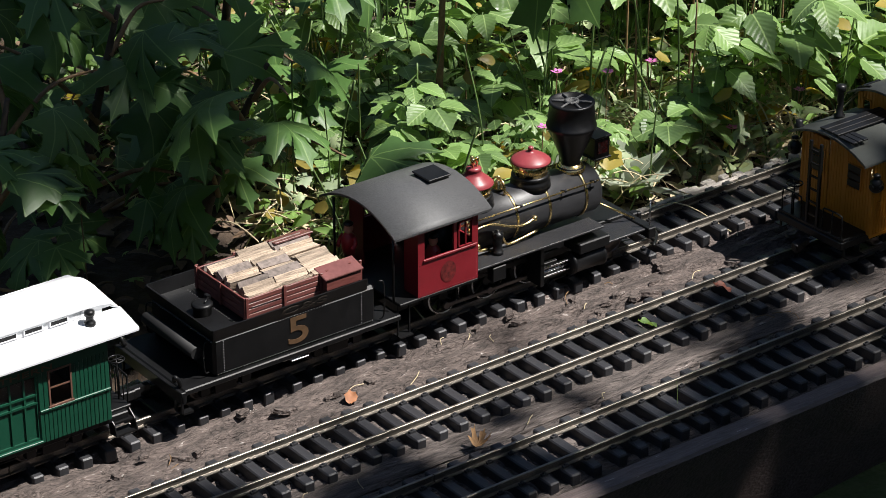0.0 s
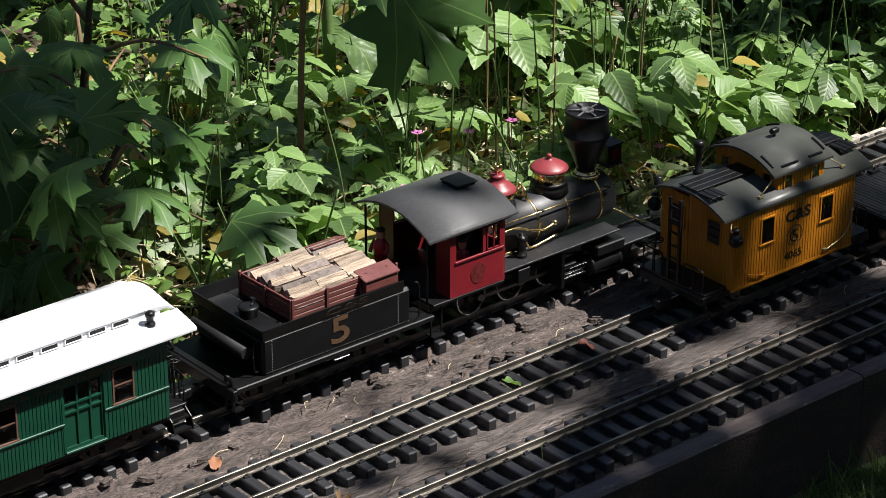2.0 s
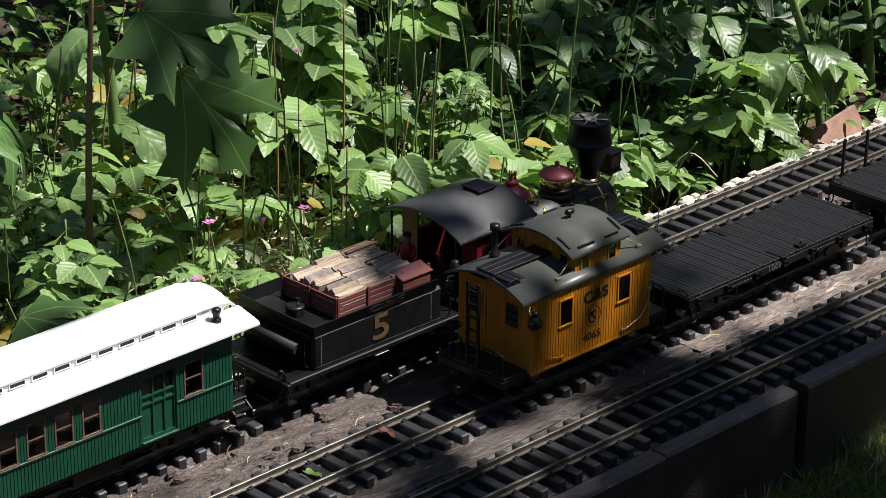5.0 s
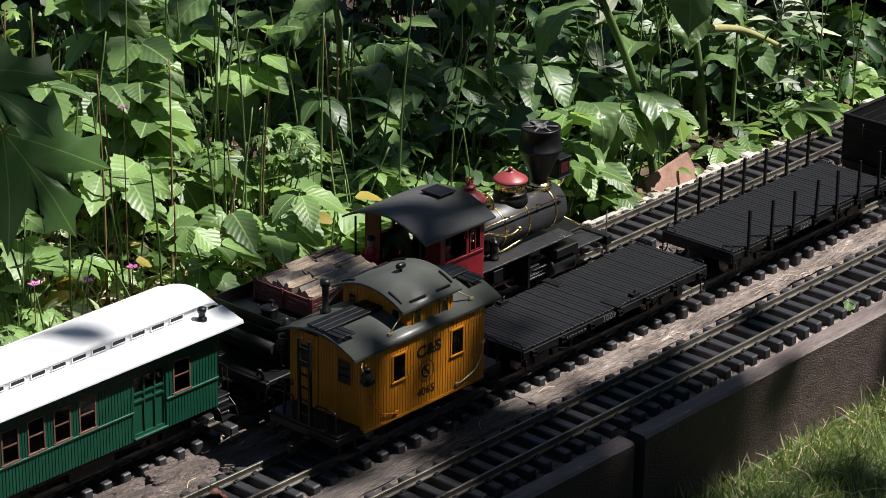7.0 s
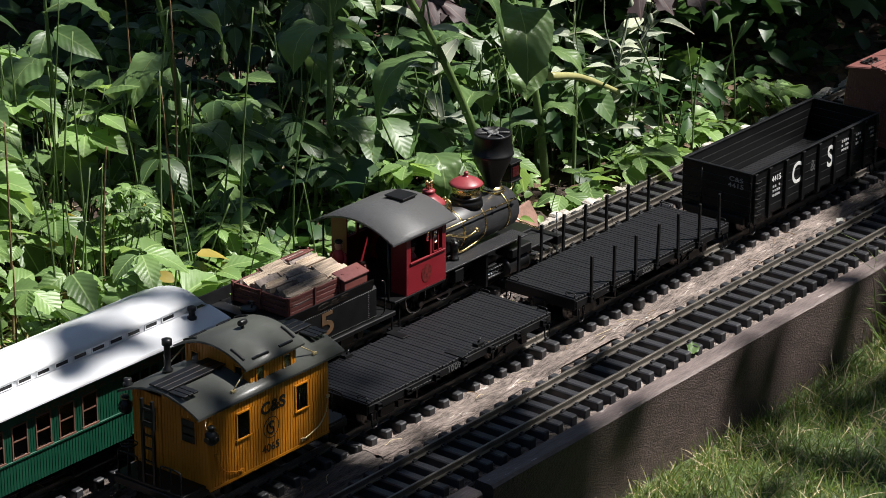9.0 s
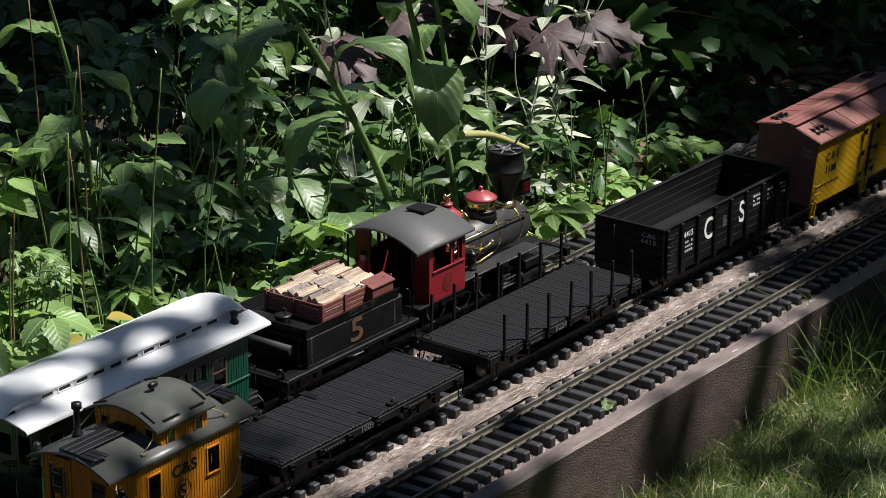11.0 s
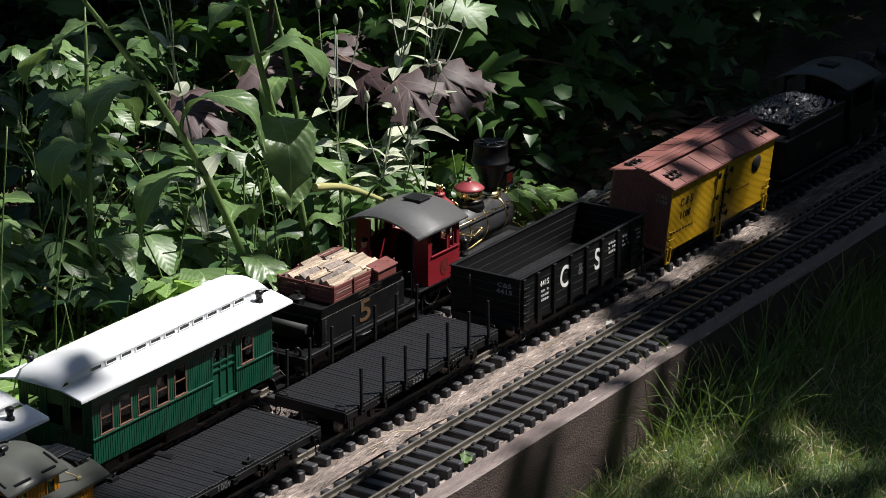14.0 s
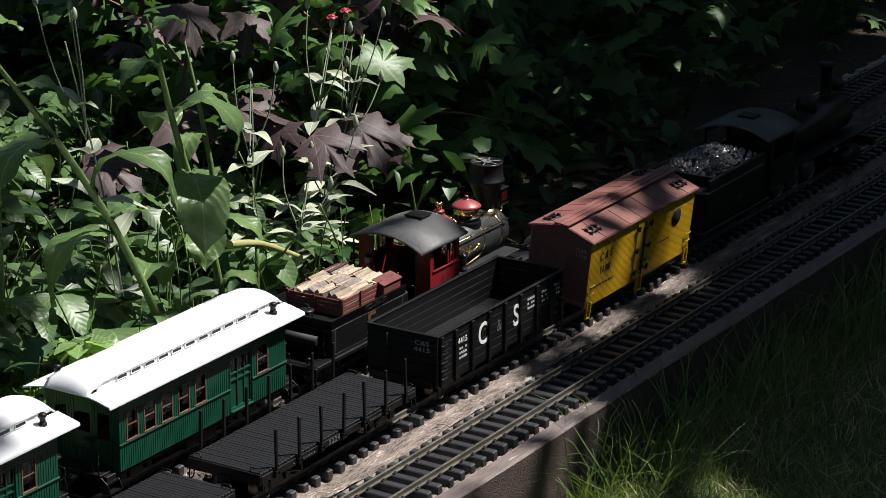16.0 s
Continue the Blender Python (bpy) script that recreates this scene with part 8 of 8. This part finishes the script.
for x, y, z in ((1.703, 0.36, 0.134), (1.777, 0.36, 0.115), (1.938, 0.36, 0.07), (1.915, 0.30, 0.03), (2.02, 0.30, 0.05), (1.86, 0.38, 0.10), (1.89, 0.42, 0.27), (1.72, 0.31, 0.05), (1.66, 0.33, 0.09)):
    flower(x, y, z, M["pink"], "small pink wild flower on a thin stem")
for x, y, z in ((1.685, 0.50, 0.127), (1.132, 0.42, 0.232)):
    flower(x, y, z, M["yellowpetal"], "small yellow wild flower", 4, 0.010)

# ---- lawn ----
BLADE = []
for b in (0.25, 0.6, 1.0):
    v = [(-0.0007, 0, 0), (0.0007, 0, 0), (-0.0006, b * 0.004, 0.012), (0.0006, b * 0.004, 0.012), (-0.0004, b * 0.013, 0.023), (0.0004, b * 0.013, 0.023), (0, b * 0.024, 0.030)]
    BLADE.append((np.array(v), [(0, 1, 3, 2), (2, 3, 5, 4), (4, 5, 6)]))


LONG = []
for b in (0.5, 0.9, 1.3):
    v = [(-0.0007, 0, 0), (0.0007, 0, 0), (-0.0007, b * 0.012, 0.050), (0.0007, b * 0.012, 0.050), (-0.0005, b * 0.045, 0.090), (0.0005, b * 0.045, 0.090), (0, b * 0.085, 0.105)]
    LONG.append((np.array(v), [(0, 1, 3, 2), (2, 3, 5, 4), (4, 5, 6)]))


def blades(n, x0, x1, y0, y1, s0, s1, tilt=0.35, edge=0.0):
    out = []
    for _ in range(n):
        x, y = RP.uniform(x0, x1), y1 - (y1 - y0) * RP.random() ** (1 + edge)
        out.append((x, y, ground_z(x, y) - 0.002, RP.uniform(0, 6.28), RP.uniform(-tilt, tilt), RP.uniform(-tilt, tilt), RP.uniform(s0, s1)))
    return out


bulk("lawn", BLADE, blades(52000, 1.75, 4.4, -0.90, -0.190, 0.40, 1.05, 0.75, 0.2), G["grass"], "uneven lawn grass below the edge board", "grass")
bulk("pale_grass", BLADE, blades(9000, 1.95, 3.6, -0.80, -0.190, 0.5, 1.2, 0.8, 0.3), leaf_mat("yellow_green_grass", (0.21, 0.25, 0.09), trans=0.35, rough=0.5), "pale yellow-green blades in the lawn", "grass")
bulk("long_grass", LONG, blades(1300, 2.86, 4.4, -0.30, -0.194, 0.5, 1.25, 0.5, 0.7), G["grass"], "long overhanging grass tufts along the board", "grass")
bulk("dry_grass", BLADE, blades(4200, 1.95, 3.6, -0.70, -0.190, 0.5, 1.3, 1.0, 0.5), M["straw"], "dry straw-coloured grass by the board", "grass")
bulk("dark_tufts", BLADE, blades(500, 1.75, 2.2, -0.34, -0.192, 0.7, 1.6, 0.5, 0.6), G["grass"], "grass tufts in the shade of the board", "grass")

# ---- small litter on the trackbed ----
def litter(name, x, y, z, s, m, label, rz=0, shape=None):
    ob = new(name, leaf_mesh(name, shape or leaf_shape(s, s * 0.35, "ovate", -0.3, 0.4, 7, 0.08, 0.3), m))
    ob.matrix_world = pose(x, y, z, 8, -6, rz)
    return tagged(ob, label, "leaf")


litter("fallen_leaf", 1.272, -0.052, 0.004, 0.016, M["dryleaf"], "curled dry tan leaf on the trackbed", 25, maple_shape(0.018, -0.8, 0.4))
litter("fallen_leaf", 1.668, 0.030, 0.010, 0.020, M["redleaf"], "dry red-brown leaf between the rails", 130)
litter("fallen_leaf", 1.228, 0.086, 0.004, 0.017, mat("orange_dry_leaf", (0.26, 0.11, 0.05), 0.7, var=0.3), "dry orange leaf on the trackbed", 60)
litter("fallen_leaf", 2.980, -0.062, 0.005, 0.013, M["paleleaf"], "bleached leaf scrap on the trackbed", 10)
litter("green_leaf", 1.560, 0.022, 0.008, 0.020, G["lime"], "small green leaf between the rails", 150)
litter("green_leaf", 2.500, -0.152, 0.004, 0.020, G["lime"], "bright green weed leaf beside the track", 40)
rnd = random.Random(31)
for i in range(60):
    x, y = rnd.uniform(1.0, 3.6), rnd.choice((rnd.uniform(0.085, 0.135), rnd.uniform(-0.052, -0.02)))
    l, a = rnd.uniform(0.008, 0.03), rnd.uniform(0, 3.14)
    ob = part("twig", tube(bmesh.new(), [(-l / 2, 0, 0.0012), (0, rnd.uniform(-0.003, 0.003), 0.003), (l / 2, 0, 0.0012)], 0.0005, 4), M["straw"] if i % 2 else M["brownstem"])
    ob.matrix_world = pose(x, y, 0.002, 0, 0, math.degrees(a))
    tagged(ob, "thin dry twig on the trackbed", "twig", "twigs on the trackbed")
rnd = random.Random(41)
for i in range(120):  # flakes of bark
    x, y = rnd.uniform(0.95, 3.5), rnd.uniform(0.060, 0.138)
    w, d = rnd.uniform(0.004, 0.016), rnd.uniform(0.003, 0.008)
    bm = bmesh.new()
    n = 7
    lo = [bm.verts.new((w * math.cos(k * 6.283 / n) * rnd.uniform(0.6, 1.1), d * math.sin(k * 6.283 / n) * rnd.uniform(0.6, 1.1), -0.002)) for k in range(n)]
    hi = [bm.verts.new((v.co.x * 0.9, v.co.y * 0.9, rnd.uniform(0.0012, 0.0034))) for v in lo]
    for k in range(n):
        bm.faces.new((lo[k], lo[(k + 1) % n], hi[(k + 1) % n], hi[k]))
    bm.faces.new(hi)
    ob = part("bark_flake", bm, M["barkdirt"])
    ob.matrix_world = pose(x, y, 0.002, rnd.uniform(-6, 6), rnd.uniform(-6, 6), rnd.uniform(-30, 30))
    tagged(ob, "flake of dark bark on the trackbed", "bark", "bark flakes on the trackbed")
for x, y, h in ((1.47, -0.110, 0.035), (2.905, -0.100, 0.050), (2.93, -0.150, 0.045), (1.50, -0.125, 0.022)):
    ob = bulk("grass_blade", [BLADE[0]], [(x, y, 0.0, 0.5, 0.1, 0.1, h / 0.03)], G["grass"], "single grass blade growing by the track", "grass blade", kind="thing")
    del ob["kind"]

# ---- unseen tree added above the garden to cast its dappled shade ----
def light_gap(x, y):
    """Share of leaves kept over the place where their shadow falls."""
    n = 0.22 * noise.noise((x * 6, y * 6, 2.2)) + 0.12 * noise.noise((x * 15, y * 15, 7.7))
    k = 0.94
    if 0.6 < x < 1.74 and 0.10 < y < 0.34:
        k = 0.02
    elif 1.74 <= x < 1.92 and 0.10 < y < 0.205:
        k = 0.02
    elif 1.84 <= x < 2.08 and 0.205 <= y < 0.240:
        k = 0.5 + n
    elif 1.56 < x < 1.66 and 0.49 < y < 0.57:
        k = 0.7 + n
    elif 2.25 < x < 2.62 and 0.45 < y < 0.75:
        k = 0.14 + 1.8 * n
    elif 2.25 < x < 2.46 and 0.75 <= y < 1.6:
        k = 0.08 + 1.5 * n
    elif 1.92 <= x < 2.12 and 0.13 <= y < 0.195:
        k = 0.6 + n
    elif 0.6 < x < 1.76 and -0.075 < y < 0.34:
        k = 0.02
    elif 2.46 < x < 2.85 and 0.70 < y < 1.6:
        k = 0.78 + n
    elif 1.32 < x < 2.46 and 1.15 <= y < 1.95:
        k = 0.04 + 0.6 * max(0.0, n)
    elif 1.32 < x < 3.50 and 0.25 <= y < 1.15:
        k = 0.02 + 0.45 * max(0.0, n)
    elif 2.08 < x < 3.06 and -0.09 < y < 0.34:
        k = 0.0
    elif 2.85 < x < 3.06 and -1.0 < y <= -0.20:
        k = 0.12 + n
    elif 2.24 + 0.3 * n < x < 3.06 and -0.19 < y <= -0.09:
        k = 0.02
    elif 2.24 + 0.3 * n < x < 3.06 and -1.0 < y <= -0.19:
        k = 0.02 + 0.7 * max(0.0, noise.noise((x * 4.2, y * 4.2, 1.3)))
    elif 1.70 <= x < 2.10 and -0.05 < y < 0.13:
        k = 0.02
    elif 1.70 <= x < 2.12 and -0.20 < y <= -0.06:
        k = 0.30 + n
    elif 3.06 <= x < 3.56 and -0.09 < y < 0.34:
        k = 0.06 + 1.5 * n
    elif 0.5 < x <= 1.32 and 0.34 <= y < 0.95:
        k = 0.72 + 3 * n
    elif 0.6 < x < 1.76 and -0.145 < y <= -0.075:
        k = 0.08 + 1.2 * n
    elif 0.6 < x < 1.76 and -0.40 < y <= -0.145:
        k = 0.50 + 1.2 * n
    elif 3.06 <= x < 3.5 and y <= -0.05:
        k = 0.50 + 2.2 * n
    elif 3.53 <= x < 3.75 and -0.03 < y < 0.13:
        k = 0.0
    elif x >= 3.5 and y > 0.3 and noise.noise((x * 5.5, y * 5.5, 9.1)) > 0.04:
        k = 0.05
    elif x >= 3.5 and y < -0.2:
        k = 0.58 + 1.8 * n
    return k


# crown leaves are set along the sun's direction from the wanted shadow
crown = []
LEAF_UP = [(np.array([(0, 0, 0), (0.03, 0.024, 0.004), (0.03, -0.024, 0.004), (0.06, 0.022, 0.0), (0.06, -0.022, 0.0), (0.095, 0, -0.012)]), [(0, 2, 1), (1, 2, 4, 3), (3, 4, 5)])]
for count, x0, x1, y0, y1 in ((42000, -1.2, 5.6, -2.8, 3.0), (20000, 3.0, 7.4, -2.0, 2.8)):
    goal = len(crown) + count
    while len(crown) < goal:
        gx, gy, z = RP.uniform(x0, x1), RP.uniform(y0, y1), RP.uniform(3.6, 5.0)
        rim = min(gx - x0, x1 - gx, gy - y0, y1 - gy)
        if rim < 0.35 + 0.5 * noise.noise((gx * 1.7, gy * 1.7, 5.5)):
            continue
        if RP.random() < light_gap(gx, gy):
            k = (z - 0.05) / SUN_DIR.z
            crown.append((gx + SUN_DIR.x * k, gy + SUN_DIR.y * k, z, RP.uniform(0, 6.28), RP.uniform(-0.6, 0.6), RP.uniform(-0.6, 0.6), RP.uniform(0.8, 1.4)))
for _ in range(2200):  # unseen low boughs added to darken the far end
    crown.append((RP.uniform(4.4, 7.2), RP.uniform(-1.2, 2.2), RP.uniform(1.2, 2.2), RP.uniform(0, 6.28), RP.uniform(-0.6, 0.6), RP.uniform(-0.6, 0.6), RP.uniform(1.0, 1.6)))
tree = thing("shade_tree", "unseen leafy tree added to shade the garden railway", "tree", 6.4, -3.4, -0.1)
part("trunk", tube(bmesh.new(), [(0, 0, -0.1), (0.02, 0.0, 1.8), (-0.1, 0.1, 4.6)], lambda u: 0.20 * (1 - 0.5 * u), 12), M["trunk"], tree)
for ex, ey, ez in ((-1.8, -0.4, 4.3), (-1.2, 1.2, 4.35), (-0.6, 3.2, 4.4), (0.8, 2.4, 4.4), (-4.6, -0.6, 4.4), (1.0, -1.0, 4.3), (-3.0, -1.2, 4.35)):
    part("limb", tube(bmesh.new(), [(-0.02, 0.03, 2.9), (ex * 0.5, ey * 0.5, 4.1), (ex, ey, ez)], lambda u: 0.05 * (1 - 0.8 * u), 8), M["trunk"], tree)
cr = bulk("crown", LEAF_UP, [(x - 6.4, y + 3.4, z + 0.1, a, b, c, s) for x, y, z, a, b, c, s in crown], G["dark"], "unseen leaf crown thinned to let sun onto chosen spots", "", tree)
del cr["kind"]


# ---- unseen tall hedge added on all sides to block low sky light ----
def build_unseen_hedge():
    vs, fs, n, rows = [], [], 220, 9
    for i in range(n):
        a = 2 * math.pi * i / n
        for j in range(rows):
            u = j / (rows - 1)
            d = 1 + 0.05 * noise.noise((math.cos(a) * 6, math.sin(a) * 6, u * 3)) - 0.03 * u
            top = 3.4 + 0.7 * noise.noise((math.cos(a) * 4, math.sin(a) * 4, 1.0))
            vs.append((2.5 + 9.5 * d * math.cos(a), 0.5 + 7.5 * d * math.sin(a), -0.15 + top * u))
    for i in range(n):
        for j in range(rows - 1):
            p, q = i * rows + j, ((i + 1) % n) * rows + j
            fs.append((p, q, q + 1, p + 1))
    me = bpy.data.meshes.new("hedge")
    me.from_pydata(vs, [], fs)
    me.materials.append(mat("unseen_hedge_green", (0.020, 0.036, 0.014), 0.8, var=0.6, scale=6, bump=1.0, bscale=30, fine=0.05))
    tagged(new("hedge", me), "unseen tall dark green hedge added to cut the sky light", "hedge", kind="structure")
    rnd = random.Random(90)
    out = []
    for _ in range(9000):
        a, u = rnd.uniform(0, 6.283), rnd.random()
        top = 3.4 + 0.7 * noise.noise((math.cos(a) * 4, math.sin(a) * 4, 1.0))
        d = 1 + 0.05 * noise.noise((math.cos(a) * 6, math.sin(a) * 6, u * 3)) - 0.03 * u - rnd.uniform(0.0, 0.02)
        out.append((2.5 + 9.5 * d * math.cos(a), 0.5 + 7.5 * d * math.sin(a), -0.15 + top * u, rnd.uniform(0, 6.28), rnd.uniform(-1.2, 1.2), rnd.uniform(-1.2, 1.2), rnd.uniform(1.5, 3.0)))
    bulk("hedge_leaves", LEAF_UP, out, G["dark"], "loose leaves on the face of the unseen added hedge", "hedge")


build_unseen_hedge()


# ---- what moves: the train on the far track ----
TRAIN = [(0.0, 1.581), (0.5, 1.634), (1.0, 1.688), (1.5, 1.742), (2.0, 1.797), (2.5, 1.852), (3.0, 1.906), (3.5, 1.959), (4.75, 2.096), (6.0, 2.230), (6.5, 2.282), (7.0, 2.335), (7.5, 2.388), (8.0, 2.442), (8.5, 2.497), (9.0, 2.552), (10.25, 2.688), (11.5, 2.819), (12.0, 2.871), (12.5, 2.924), (13.0, 2.976), (13.5, 3.028), (14.0, 3.080), (14.5, 3.131), (15.0, 3.183), (15.5, 3.235), (16.0, 3.286)]


# coupling slack that closes up behind the tender
SLACK = [(0.0, -0.015), (3.5, -0.013), (6.0, -0.010), (8.0, -0.005), (12.0, -0.003), (14.0, 0.0), (16.0, 0.0)]


def between(rows, t):
    for (t0, a), (t1, b) in zip(rows, rows[1:]):
        if t <= t1:
            return a + (b - a) * (t - t0) / (t1 - t0)
    return rows[-1][1]


def train_x(t):
    return between(TRAIN, t)


def motions():
    for ob in (engine, tender, *coaches, doll, doll2):
        base = ob.matrix_world.copy()
        slack = SLACK if ob in coaches else ((0.0, 0.0), (16.0, 0.0))
        walk(ob, [(t, Matrix.Translation((x + between(slack, t), 0, 0)) @ base) for t, x in TRAIN])
    steps = [0.2 * k for k in range(81)]
    x_start = TRAIN[0][1]
    for w, r in SPIN:
        loc = w.location.copy()
        dt = steps if r > 0.015 else [0.1 * k for k in range(161)]
        walk(w, [(t, Matrix.Translation(loc) @ Euler((0, (train_x(t) - x_start) / r, 0)).to_matrix().to_4x4()) for t in dt])
    loc = side_rods[0].location.copy()
    rows = []
    for k in range(161):
        t = 0.1 * k
        a = (train_x(t) - x_start) / 0.0195
        rows.append((t, Matrix.Translation((loc.x - 0.009 * math.sin(a), loc.y, loc.z + 0.009 - 0.009 * math.cos(a)))))
    for bar in side_rods:
        walk(bar, rows)


motions()
